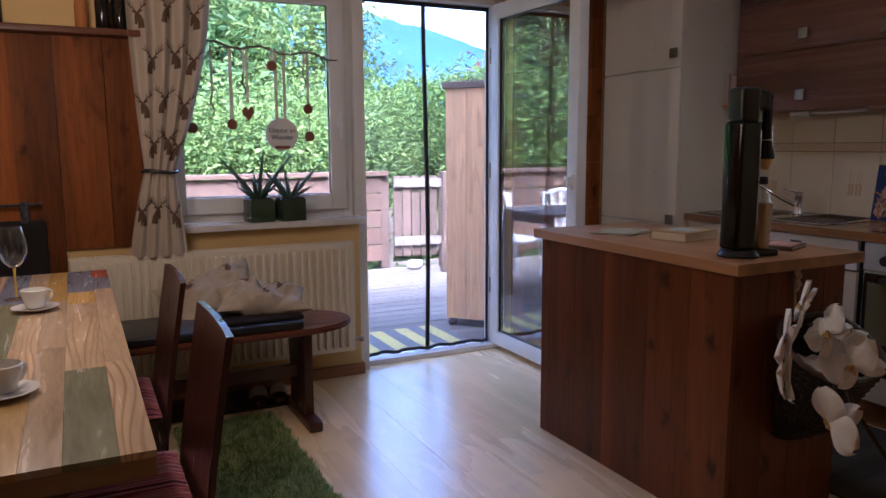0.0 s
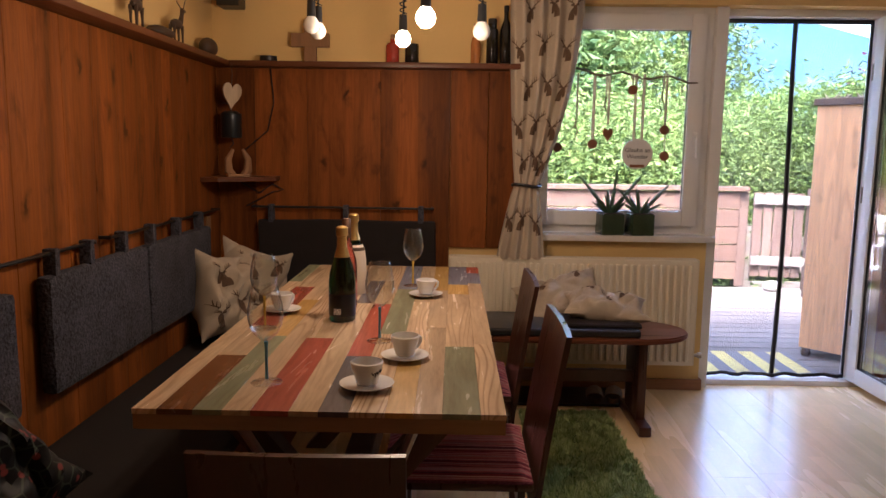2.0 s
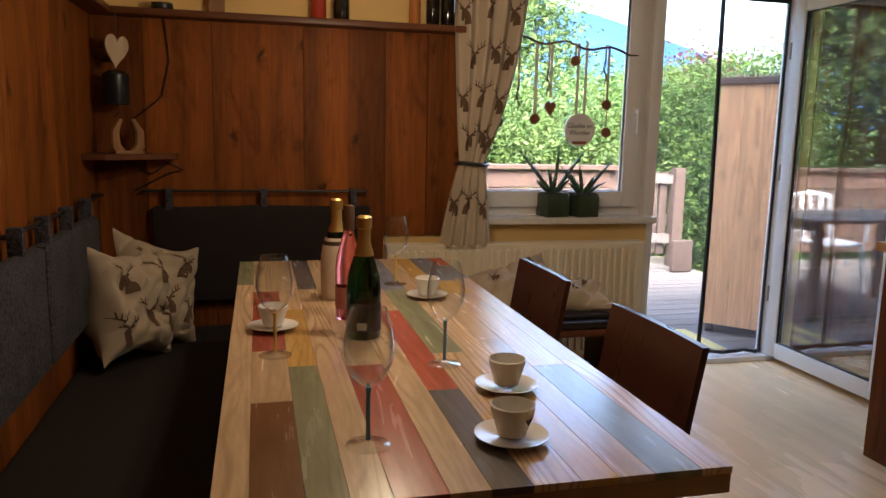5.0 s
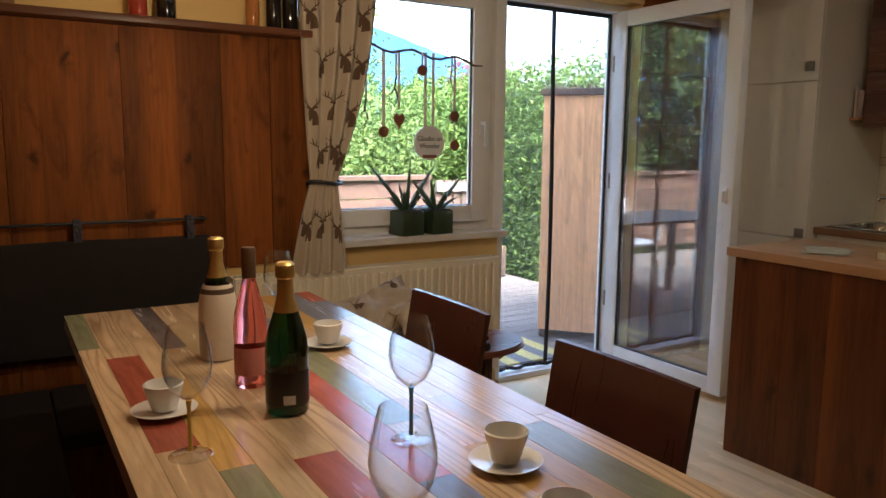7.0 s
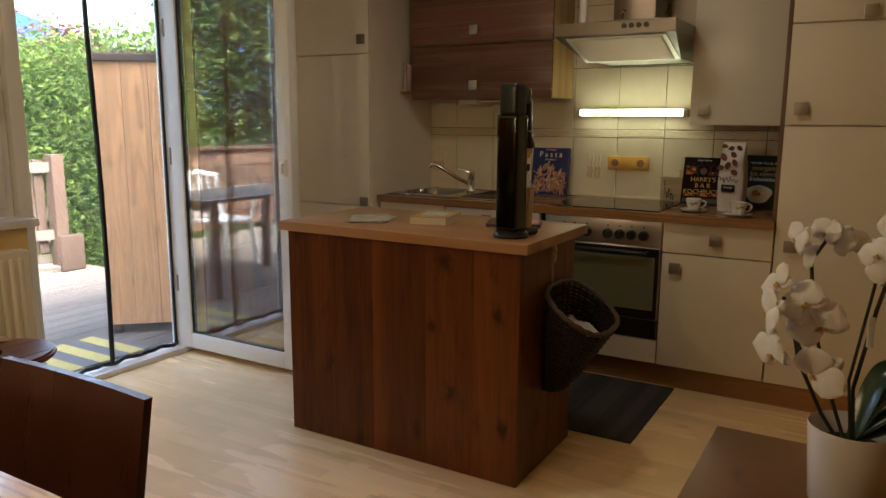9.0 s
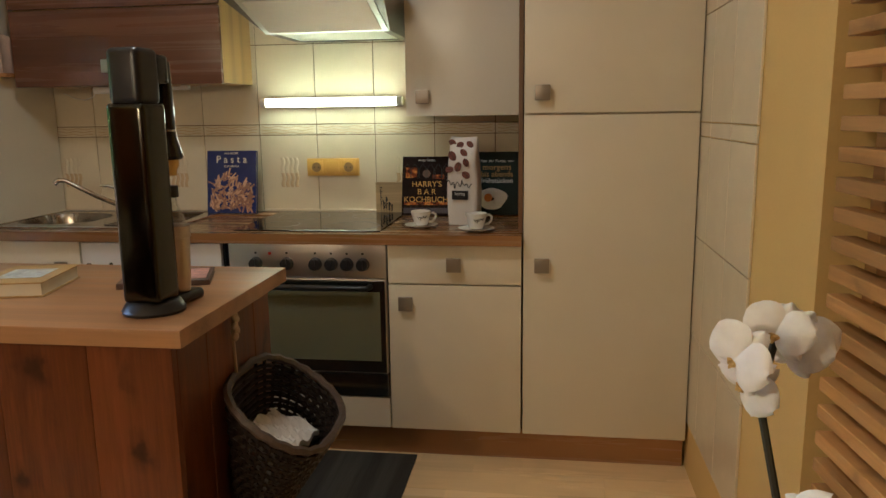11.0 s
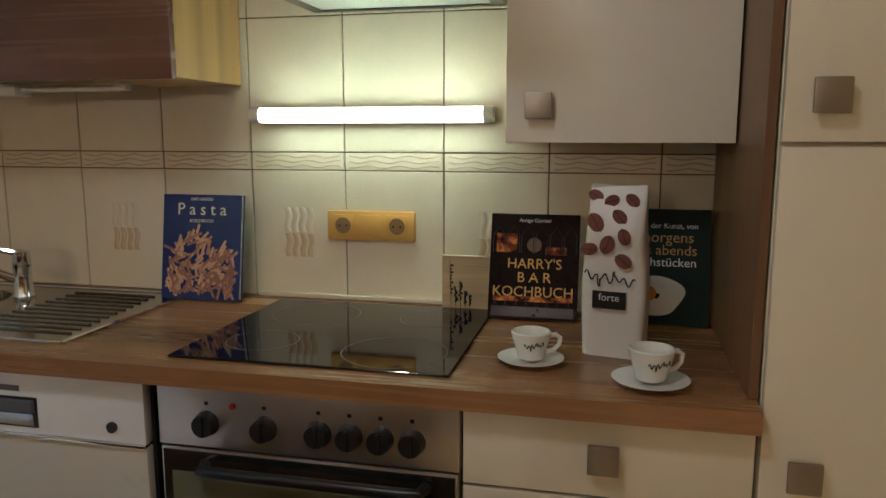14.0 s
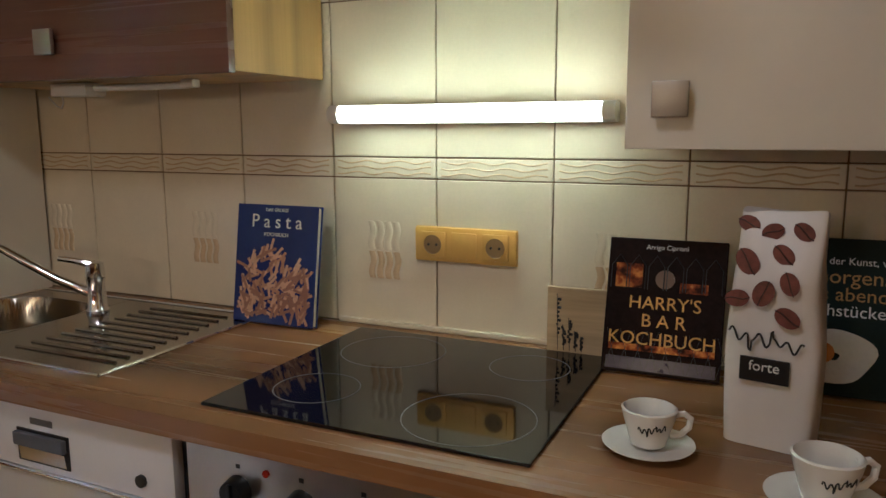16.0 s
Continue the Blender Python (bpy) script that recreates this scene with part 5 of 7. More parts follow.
PRINT = cloth("brown stag print", (0.125, 0.080, 0.050), 300, 0.9, 0.5)


def ribbon(bm, pts, w, at):
    """A flat printed stroke through (a, b) points, w wide along the way, laid on a surface by at(a, b)."""
    rows_ = []
    for (p, q), (wa, wb) in zip(zip(pts, pts[1:]), zip(w, w[1:])):
        d = Vector((q[0] - p[0], q[1] - p[1]))
        nrm = Vector((-d.y, d.x)).normalized()
        for i in range(4):
            t = i / 3
            c, h = Vector(p) + d * t, wa + (wb - wa) * t
            rows_.append((bm.verts.new(at(c.x - nrm.x * h, c.y - nrm.y * h)), bm.verts.new(at(c.x, c.y)), bm.verts.new(at(c.x + nrm.x * h, c.y + nrm.y * h))))
    for r0, r1 in zip(rows_, rows_[1:]):
        bm.faces.new((r0[0], r0[1], r1[1], r1[0]))
        bm.faces.new((r0[1], r0[2], r1[2], r1[1]))


def stag(bm, at, k=1.0, side=1):
    """A printed stag's head with branching antlers."""
    def on(a, b):
        return at(a * k * side, b * k)
    ribbon(bm, [(0.0, 0.012), (0.002, -0.006), (0.006, -0.022), (0.008, -0.034)], [0.008, 0.011, 0.007, 0.005], on)
    ribbon(bm, [(-0.004, 0.0), (-0.014, -0.022), (-0.016, -0.050)], [0.008, 0.013, 0.015], on)
    for q in (-1, 1):
        ribbon(bm, [(q * 0.005, 0.010), (q * 0.022, 0.016)], [0.003, 0.0045], on)
        ribbon(bm, [(q * 0.004, 0.012), (q * 0.018, 0.026), (q * 0.036, 0.036), (q * 0.040, 0.060)], [0.0028, 0.0026, 0.0022, 0.001], on)
        ribbon(bm, [(q * 0.018, 0.026), (q * 0.017, 0.046)], [0.002, 0.0008], on)
        ribbon(bm, [(q * 0.030, 0.033), (q * 0.028, 0.054)], [0.002, 0.0008], on)
        ribbon(bm, [(q * 0.036, 0.036), (q * 0.052, 0.046)], [0.002, 0.0008], on)


cur = thing("curtain", "cream linen curtain with stag print, tied back", "curtain")
drape_ob = part("drape", bm, LINEN, cur, "", True)
bm = B()
row = 0
for k, v0 in enumerate((0.04, 0.17, 0.30, 0.43, 0.56, 0.68, 0.88)):
    for u0 in ((0.14, 0.44, 0.76), (0.28, 0.62, 0.90))[k % 2]:
        u0 += 0.05 * math.sin(7.3 * row)
        v0 += 0.018 * math.sin(4.1 * row + 1)
        wid = 1.35 * (drape(1, v0)[0] - drape(0, v0)[0])
        def on_drape(a, b, u0=u0, v0=v0, wid=wid):
            p = drape(min(1, max(0, u0 + a / wid)), min(1, max(0, v0 - b / 1.555)))
            return (p[0], p[1] - 0.004, p[2])
        stag(bm, on_drape, 1.15, 1 if row % 2 else -1)
        row += 1
tagged(part("stag_print", bm, PRINT, drape_ob, "brown printed stag heads"), kind="stuff")
bm = B()
tube(bm, [(0.495 + 0.075 * math.cos(a), 3.628 + 0.045 * math.sin(a), 1.135 + 0.006 * math.sin(2 * a)) for a in [k * 6.2832 / 24 for k in range(25)]], 0.008, 8)
part("tieback", bm, BLACK, cur, "dark cord tieback", True)

# ---------------- branch hanging in the window ----------------
TWIG = wood("dry twig", (0.10, 0.065, 0.04), "x", 0.8)
RIB = cloth("white ribbon", (0.72, 0.70, 0.66), 300, 0.8, 0.05)
DISC = wood("brown wood slice", (0.24, 0.10, 0.05), "z", 0.7)
hangr = thing("window_hanging", "twig with ribbons, wooden hearts and slices in the window", "decoration", (1.07, 3.79, 1.70))
bm = B()
tube(bm, [(-0.36 + 0.70 * k / 14, 0.006 * math.sin(k * 2), 0.045 - 0.05 * k / 14 + 0.014 * math.sin(k * 1.3)) for k in range(15)], [0.006] * 13 + [0.005, 0.003], 7)
part("twig", bm, TWIG, hangr, "", True)
def drop(x, z1, kind, w=0.010):
    bm = B()
    bx(bm, x - w / 2, x + w / 2, -0.0006, 0.0006, z1, 0.03)
    part("ribbon", bm, RIB, hangr)
    bm = B()
    if kind == "disc":
        cyl(bm, (x, -0.004, z1 - 0.025), (x, 0.004, z1 - 0.025), 0.026, seg=18)
        part("wood_slice", bm, DISC, hangr)
    elif kind == "heart":
        o = [(x + 0.0022 * 16 * math.sin(a) ** 3 * 0.8, z1 - 0.05 + 0.0026 * (13 * math.cos(a) - 5 * math.cos(2 * a) - 2 * math.cos(3 * a) - math.cos(4 * a))) for a in [k * 6.2832 / 28 for k in range(28)]]
        prism(bm, o, -0.006, 0.006, "y")
        part("heart", bm, DISC, hangr)
    elif kind == "twig":
        tube(bm, [(x, 0, z1 + 0.01), (x - 0.008, 0, z1 - 0.04), (x + 0.008, 0, z1 - 0.08), (x - 0.01, 0, z1 - 0.13)], [0.004, 0.005, 0.004, 0.002], 6)
        tube(bm, [(x - 0.005, 0, z1 - 0.04), (x - 0.03, 0, z1 - 0.075)], [0.004, 0.002], 5)
        part("bit_of_twig", bm, TWIG, hangr)
drop(-0.30, -0.20, "twig")
drop(-0.21, -0.32, "disc", 0.016)
drop(-0.145, -0.10, "twig")
drop(-0.13, -0.24, "heart", 0.012)
drop(-0.005, -0.03, "disc")
drop(0.16, -0.05, "twig")
drop(0.175, -0.24, "disc", 0.008)
drop(0.18, -0.38, "disc", 0.006)
drop(-0.40, -0.34, "disc", 0.006)
for x in (0.012, 0.055):
    bm = B()
    bx(bm, x - 0.007, x + 0.007, -0.0006, 0.0006, -0.33, 0.03)
    part("ribbon", bm, RIB, hangr)
bm = B()
cyl(bm, (0.035, -0.005, -0.395), (0.035, 0.005, -0.395), 0.082, seg=36)
disc = part("sign_disc", bm, plain("white painted wood", (0.75, 0.74, 0.72), 0.7, 0, 0.06), hangr, "round white lettered sign")


def lettering(body, size, mat, parent, m, depth=0.0006, name="lettering"):
    cu = bpy.data.curves.new(name, "FONT")
    cu.body, cu.size, cu.extrude, cu.resolution_u = body, size, depth, 3
    cu.align_x, cu.align_y = "CENTER", "CENTER"
    tmp = new("lettering_curve", cu)
    me = bpy.data.meshes.new_from_object(tmp)
    bpy.data.objects.remove(tmp)
    bpy.data.curves.remove(cu)
    me.materials.clear()
    me.materials.append(mat)
    ob = new(name, me)
    ob.parent = parent
    ob.matrix_basis = m
    return ob


INK = plain("black ink", (0.02, 0.02, 0.02), 0.6)
for k, (w, z) in enumerate((("Glaube an", -0.375), ("Wunder", -0.410))):
    lettering(w, 0.034, INK, disc, pose(0.035, -0.0065, z, 90, 0, 0))
bm = B()
bx(bm, -0.005, 0.075, -0.007, -0.0055, -0.468, -0.452, 0.002)
part("red_edge", bm, DISC, disc)

# ---------------- pots with succulents ----------------
POTG = plain("dark green glazed pot", (0.035, 0.055, 0.028), 0.22, 0, 0.25, 14)
ALOE = plain("dark green succulent", (0.03, 0.07, 0.03), 0.45, 0, 0.25, 30)
SOIL = plain("dark soil", (0.03, 0.02, 0.015), 1.0, 0, 0.4, 60, 200, 0.8)
def pot_plant(x, y, seed, blades):
    p = thing("potted_plant", "spiky succulent in a square dark green pot", "plant", (x, y, 0.868), "plants on the sill", 8)
    bm = B()
    w, h = 0.062, 0.115
    bx(bm, -w, w, -w, w, 0, h, 0.007)
    part("pot", bm, POTG, p, "", True)
    bm = B()
    bx(bm, -w + 0.008, w - 0.008, -w + 0.008, w - 0.008, h - 0.002, h + 0.004)
    part("soil", bm, SOIL, p)
    for dx, dy, ln in blades:
        bm = B()
        d = Vector((dx, dy, 1.0)).normalized()
        base_p = Vector((dx * 0.012, dy * 0.012, h))
        pts = [base_p + d * ln * t + Vector((dx, dy, 0)) * 0.10 * ln * t * t for t in (0, 0.25, 0.5, 0.75, 1.0)]
        tube(bm, pts, [0.010, 0.011, 0.009, 0.006, 0.0008], 6)
        part("leaf", bm, ALOE, p, "", True)
pot_plant(0.968, 3.765, 1, [(-0.75, 0.1, 0.30), (0.16, 0.1, 0.27), (0.75, 0.1, 0.30), (-1.3, -0.2, 0.11), (-0.4, -0.4, 0.13), (0.35, -0.5, 0.12), (1.2, 0.3, 0.13), (0.05, 0.5, 0.15), (-0.9, 0.3, 0.10)])
pot_plant(1.128, 3.762, 2, [(-0.75, 0.1, 0.19), (0.85, 0.0, 0.24), (-0.1, 0.1, 0.16), (1.5, -0.2, 0.11), (-1.3, -0.3, 0.10), (0.3, -0.4, 0.11), (-0.4, 0.4, 0.14)])

# ---------------- loose cushions ----------------
STAG = cloth("beige linen with stag print", (0.46, 0.38, 0.28), 420, 0.9, 0.15)
def cushion(label, m, w, h, t, seed, heads=5, big=1.15):
    bm = B()
    face = pillow(bm, w, h, t, m, seed, 44, 44)
    ob = solid("cushion", bm, STAG, label, "cushion", "loose cushions", True)
    bm = B()
    up = m.to_3x3() @ Vector((0, 0, 0.004))
    for k, (u0, v0) in enumerate(((0.28, 0.70), (0.72, 0.74), (0.50, 0.36), (0.84, 0.30), (0.16, 0.24))[:heads]):
        stag(bm, lambda a, b: face(min(1, max(0, u0 + a / w)), min(1, max(0, v0 + b / h))) + up, big, 1 if k % 2 else -1)
    tagged(part("stag_print", bm, PRINT, ob, "brown printed stag heads"), kind="stuff")
    return ob
cushion("beige linen cushion with stag print leaning in the corner", pose(-0.97, 3.21, 0.615, 74, 0, 62) @ pose(0, 0, 0, 0, 0, -9), 0.38, 0.43, 0.20, 1)
cushion("beige linen cushion with stag print in the corner", pose(-0.90, 3.44, 0.615, 70, 0, 40) @ pose(0, 0, 0, 0, 0, -18), 0.40, 0.42, 0.17, 5)
cushion("beige stag cushion leaning against the radiator", pose(0.68, 3.46, 0.578, 30, -14, 8), 0.46, 0.30, 0.12, 2, 2, 0.75)
cushion("beige stag cushion lying on the bench pad", pose(0.86, 3.28, 0.568, 12, 3, -6), 0.42, 0.24, 0.12, 3, 3, 0.75)
bm = B()
bx(bm, 0.62, 1.0, 3.10, 3.42, 0.501, 0.519, 0.008, 3)
solid("folded_cloth", bm, cloth("dark brown felt", (0.02, 0.014, 0.012), 300), "dark brown folded cloth on the bench", "cloth", smooth=True)

# dark floral cushion at the near end of the bench
FLORAL, nt, b_ = base("dark satin with flower print", 0.55, 0, 0.4)
vec, _ = coords(nt, (1, 1, 1), 0.0)
v1 = node(nt, "ShaderNodeTexVoronoi", Scale=26.0, Randomness=0.9)
nt.links.new(vec, v1.inputs["Vector"])
v2 = node(nt, "ShaderNodeTexVoronoi", Scale=19.0, Randomness=1.0)
v2.feature = "DISTANCE_TO_EDGE"
nt.links.new(vec, v2.inputs["Vector"])
k1 = ramp(nt, v1.outputs["Distance"], [(0.0, (1, 1, 1)), (0.20, (0.9, 0.9, 0.9)), (0.26, (0, 0, 0))])
k2 = ramp(nt, v2.outputs["Distance"], [(0.0, (0.6, 0.6, 0.6)), (0.035, (0.4, 0.4, 0.4)), (0.05, (0, 0, 0))])
c = mixc(nt, k2, (0.010, 0.011, 0.013), (0.11, 0.14, 0.10))
nt.links.new(mixc(nt, k1, c, (0.27, 0.06, 0.055)), b_.inputs["Base Color"])
bm = B()
pillow(bm, 0.51, 0.51, 0.25, pose(-1.0, 1.20, 0.575, 62, 0, 62) @ pose(0, 0, 0, 0, 0, 32), 9, 30, 30)
solid("cushion", bm, FLORAL, "large dark satin cushion with pink flower print", "cushion", "loose cushions", True)

# ---------------- rug, shoe mat, slippers ----------------
RUGM = leaf_mat("green shaggy pile", (0.24, 0.32, 0.09), (0.62, 0.68, 0.32), 0.95)
rug = thing("rug", "green shaggy rug beside the dining table", "rug", (0.70, 2.36, 0))
bm = B()
bx(bm, -0.24, 0.205, -0.98, 0.98, 0.001, 0.010, 0.003)
part("backing", bm, plain("green rug backing", (0.05, 0.09, 0.02), 0.95), rug)
r = random.Random(4)
V, F = [], []
for k in range(42000):
    x, y = r.uniform(-0.24, 0.205), r.uniform(-0.98, 0.98)
    a, h = r.uniform(0, 6.28), r.uniform(0.010, 0.026)
    h *= 1.0 + 0.9 * noise.noise(Vector((x * 26, y * 26, 0)))
    dx, dy = 0.0038 * math.cos(a), 0.0038 * math.sin(a)
    lx = r.gauss(0, 0.006) + 0.030 * noise.noise(Vector((x * 22, y * 22, 4)))
    ly = r.gauss(0, 0.006) + 0.030 * noise.noise(Vector((x * 22, y * 22, 9)))
    i = len(V)
    V += [(x - dx, y - dy, 0.008), (x + dx, y + dy, 0.008), (x + lx, y + ly, 0.008 + h)]
    F.append((i, i + 1, i + 2))
me = bpy.data.meshes.new("pile")
me.from_pydata(V, [], F)
foliage("pile", me, RUGM, rug)
for ob in rug.children:
    if ob.name.startswith("pile"):
        tagged(ob, kind="stuff")
bm = B()
bx(bm, 0.45, 1.02, 3.44, 3.72, 0.001, 0.016, 0.005)
solid("shoe_tray", bm, BLACK, "black rubber shoe tray under the bench", "tray")
CORK = plain("grey-brown felt", (0.30, 0.25, 0.20), 0.9, 0, 0.15, 20)
for k in range(2):
    s = thing("slipper", "grey felt slipper standing on the shoe tray", "slipper", (0.88 + 0.105 * k, 3.555, 0.017), "slippers", 172 - 6 * k)
    bm = B()
    out = [(0.042 * math.cos(a) * (1.0 if math.sin(a) > 0 else 0.85), 0.115 * math.sin(a)) for a in [i * 6.2832 / 20 for i in range(20)]]
    prism(bm, out, 0.0, 0.022)
    part("sole", bm, wood("cork", (0.16, 0.10, 0.06), "x", 0.9), s, "", True)
    bm = B()
    slab(bm, lambda u, v: (0.045 * math.cos(math.pi * u), 0.010 + 0.085 * v, 0.020 + 0.045 * math.sin(math.pi * u) * (1 - 0.35 * v)), 12, 5, (0, 0.0, 0.003))
    part("upper", bm, CORK, s, "", True)

# ---------------- table setting ----------------
WINEG = bpy.data.materials.new("thin wine glass")
WINEG.use_nodes = True
nt = WINEG.node_tree
clear, shine, mx = nt.nodes.new("ShaderNodeBsdfTransparent"), nt.nodes.new("ShaderNodeBsdfGlossy"), nt.nodes.new("ShaderNodeMixShader")
clear.inputs[0].default_value = (0.972, 0.98, 0.975, 1)
shine.inputs["Roughness"].default_value = 0.02
lw = nt.nodes.new("ShaderNodeLayerWeight")
lw.inputs[0].default_value = 0.5
pw = nt.nodes.new("ShaderNodeMath")
pw.operation = "POWER"
pw.inputs[1].default_value = 3.0
nt.links.new(lw.outputs["Facing"], pw.inputs[0])
ma = nt.nodes.new("ShaderNodeMath")
ma.operation = "MULTIPLY_ADD"
ma.inputs[1].default_value, ma.inputs[2].default_value = 0.95, 0.035
nt.links.new(pw.outputs[0], ma.inputs[0])
nt.links.new(ma.outputs[0], mx.inputs[0])
nt.links.new(clear.outputs[0], mx.inputs[1])
nt.links.new(shine.outputs[0], mx.inputs[2])
nt.links.new(mx.outputs[0], nt.nodes["Material Output"].inputs[0])
def wine_glass(x, y, stem_col, label):
    g = thing("wine_glass", label, "glass", (x, y, TZ + 0.0005), "wine glasses on the table")
    bm = B()
    lathe(bm, [(0, 0), (0.0365, 0), (0.037, 0.0008), (0.036, 0.0016), (0.016, 0.0034), (0.006, 0.0070), (0.0, 0.0090)], 36)
    part("foot", bm, WINEG, g, "", True)
    bm = B()
    lathe(bm, [(0, 0.0092), (0.0042, 0.0094), (0.0036, 0.03), (0.0036, 0.085), (0.005, 0.0985), (0.0, 0.0988)], 16)
    part("stem", bm, plain("coloured stem", scaled(stem_col, 0.7), 0.08, 0, 0.05, 8, 60, 0.0, 0.8), g, "coloured glass stem", True)
    bm = B()
    pr = [(0.0, 0.100), (0.012, 0.103), (0.028, 0.118), (0.038, 0.138), (0.0415, 0.158), (0.040, 0.180), (0.035, 0.205), (0.029, 0.228)]
    inn = [(r - 0.0012, z + 0.0016) for r, z in pr[::-1] if r > 0.002]
    lathe(bm, pr + [(0.0284, 0.2285)] + inn[1:] + [(0.0, 0.1025)], 40)
    part("bowl", bm, WINEG, g, "", True)
    for o in g.children:
        o.visible_shadow = False
    return g
BLUES, AMBER = (0.10, 0.35, 0.55), (0.75, 0.50, 0.08)
wine_glass(-0.317, 1.390, BLUES, "tall wine glass with a blue stem")
wine_glass(-0.092, 1.780, BLUES, "tall wine glass with a blue stem")
wine_glass(-0.452, 1.905, AMBER, "tall wine glass with an amber stem")
wine_glass(-0.045, 2.640, AMBER, "tall wine glass with an amber stem")

CHINA = plain("white porcelain", (0.72, 0.70, 0.66), 0.14, 0, 0.02, 6, 60, 0.0, 0.5)
def cup(x, y, z, turn, label, k=1.0, marks=True, group="cups on the table"):
    c = thing("coffee_cup", label, "cup", (x, y, z), group, turn)
    bm = B()
    pr = [(0, 0.006), (0.020, 0.0055), (0.024, 0.008), (0.029, 0.026), (0.035, 0.045), (0.038, 0.058)]
    o = [(r * k, zz * k + 0.004) for r, zz in pr]
    lathe(bm, o + [(o[-1][0] - 0.0012, o[-1][1] + 0.0008)] + [(max(0, r - 0.003), zz + 0.002) for r, zz in o[::-1]], 36)
    body = part("cup", bm, CHINA, c, "", True)
    bm = B()
    tube(bm, [(0.033 * k, 0, 0.052 * k), (0.048 * k, 0, 0.054 * k), (0.057 * k, 0, 0.047 * k), (0.055 * k, 0, 0.034 * k), (0.044 * k, 0, 0.024 * k), (0.029 * k, 0, 0.022 * k)], [0.0045 * k] * 6, 8)
    part("handle", bm, CHINA, body, "", True)
    if marks:
        bm = B()
        pts = []
        for i in range(61):
            q = i / 60
            a = radians(-128 + 66 * q)
            zz = 0.036 + 0.0034 * math.sin(q * 36) + 0.0016 * math.sin(q * 21 + 1) + 0.004 * q + (0.006 if 0.60 < q < 0.64 else 0.0) - (0.008 if 0.30 < q < 0.34 else 0.0)
            r0 = 0.0325 + (zz - 0.036) * 0.30 + 0.0002
            pts.append((r0 * k * math.cos(a), r0 * k * math.sin(a), (zz + 0.004) * k))
        tube(bm, pts, 0.0010, 4)
        part("print", bm, INK, body, "dark brand mark drawn as strokes")
    bm = B()
    lathe(bm, [(0, 0.0), (0.026 * k, 0.0), (0.030 * k, 0.003), (0.062 * k, 0.012), (0.063 * k, 0.0135), (0.060 * k, 0.0135), (0.030 * k, 0.0055), (0, 0.0055)], 40)
    part("saucer", bm, CHINA, c, "", True)
    return c
cup(-0.080, 1.365, TZ + 0.0005, 62, "white porcelain coffee cup on its saucer")
cup(-0.008, 1.605, TZ + 0.0005, 48, "white porcelain coffee cup on its saucer", 1.0, False)
cup(-0.452, 2.130, TZ + 0.0005, 60, "white porcelain coffee cup on its saucer", 1.0, False)
cup(0.015, 2.430, TZ + 0.0005, 40, "white porcelain coffee cup on its saucer", 1.0, False)

FOIL = plain("gold foil", (0.62, 0.42, 0.14), 0.35, 0.9, 0.15, 40, 300, 0.3)
def bottle(name, label, x, y, prof, mat, extra):
    b = thing(name, label, "bottle", (x, y, TZ + 0.0005), "bottles on the table")
    bm = B()
    lathe(bm, prof, 40)
    part("body", bm, mat, b, "", True)
    for nm, pr, mt, lb in extra:
        bm = B()
        lathe(bm, pr, 40)
        part(nm, bm, mt, b, lb, True)
    return b
GREENG = glass("dark green bottle glass", (0.008, 0.035, 0.008), 0.03, 1.5)
ROSE = glass("rose wine glass", (0.95, 0.30, 0.28), 0.02, 1.36)
LABELB = plain("black paper label", (0.007, 0.007, 0.008), 0.35)
CH = [(0, 0.0), (0.038, 0.0), (0.0425, 0.006), (0.0425, 0.125), (0.040, 0.150), (0.032, 0.180), (0.022, 0.210), (0.0155, 0.235), (0.0145, 0.280), (0.0155, 0.285), (0.0155, 0.297), (0, 0.297)]
champ = bottle("champagne_bottle", "dark green champagne bottle with gold foil neck", -0.236, 2.03, CH, GREENG,
       [("foil", [(0.0245, 0.204), (0.0225, 0.212), (0.0162, 0.236), (0.0155, 0.268), (0.019, 0.272), (0.019, 0.296), (0.014, 0.301), (0, 0.301)], FOIL, "gold foil"),
        ("label", [(0.0428, 0.020), (0.0431, 0.021), (0.0431, 0.088), (0.0428, 0.089)], LABELB, "black label")])
bm = B()
for k in range(12):
    a = radians(-118 + 2.6 * k)
    bx(bm, 0.0434 * math.cos(a) - 0.0006, 0.0434 * math.cos(a) + 0.0006, 0.0434 * math.sin(a) - 0.0006, 0.0434 * math.sin(a) + 0.0006, 0.026, 0.044)
part("barcode", bm, WHITE, champ, "white bar code strip")
bottle("rose_bottle", "clear bottle of pink rose wine", -0.250, 2.225,
       [(0, 0), (0.033, 0), (0.036, 0.005), (0.036, 0.135), (0.033, 0.165), (0.022, 0.205), (0.0145, 0.235), (0.0140, 0.300), (0, 0.300)], ROSE,
       [("cap", [(0.0152, 0.240), (0.0152, 0.304), (0.0140, 0.306), (0, 0.306)], plain("bronze cap", (0.20, 0.12, 0.07), 0.35, 0.8), "bronze screw cap"),
        ("label", [(0.0363, 0.028), (0.0365, 0.029), (0.0365, 0.088), (0.0362, 0.089)], plain("pink label", (0.45, 0.16, 0.14), 0.5), "pale pink label")])
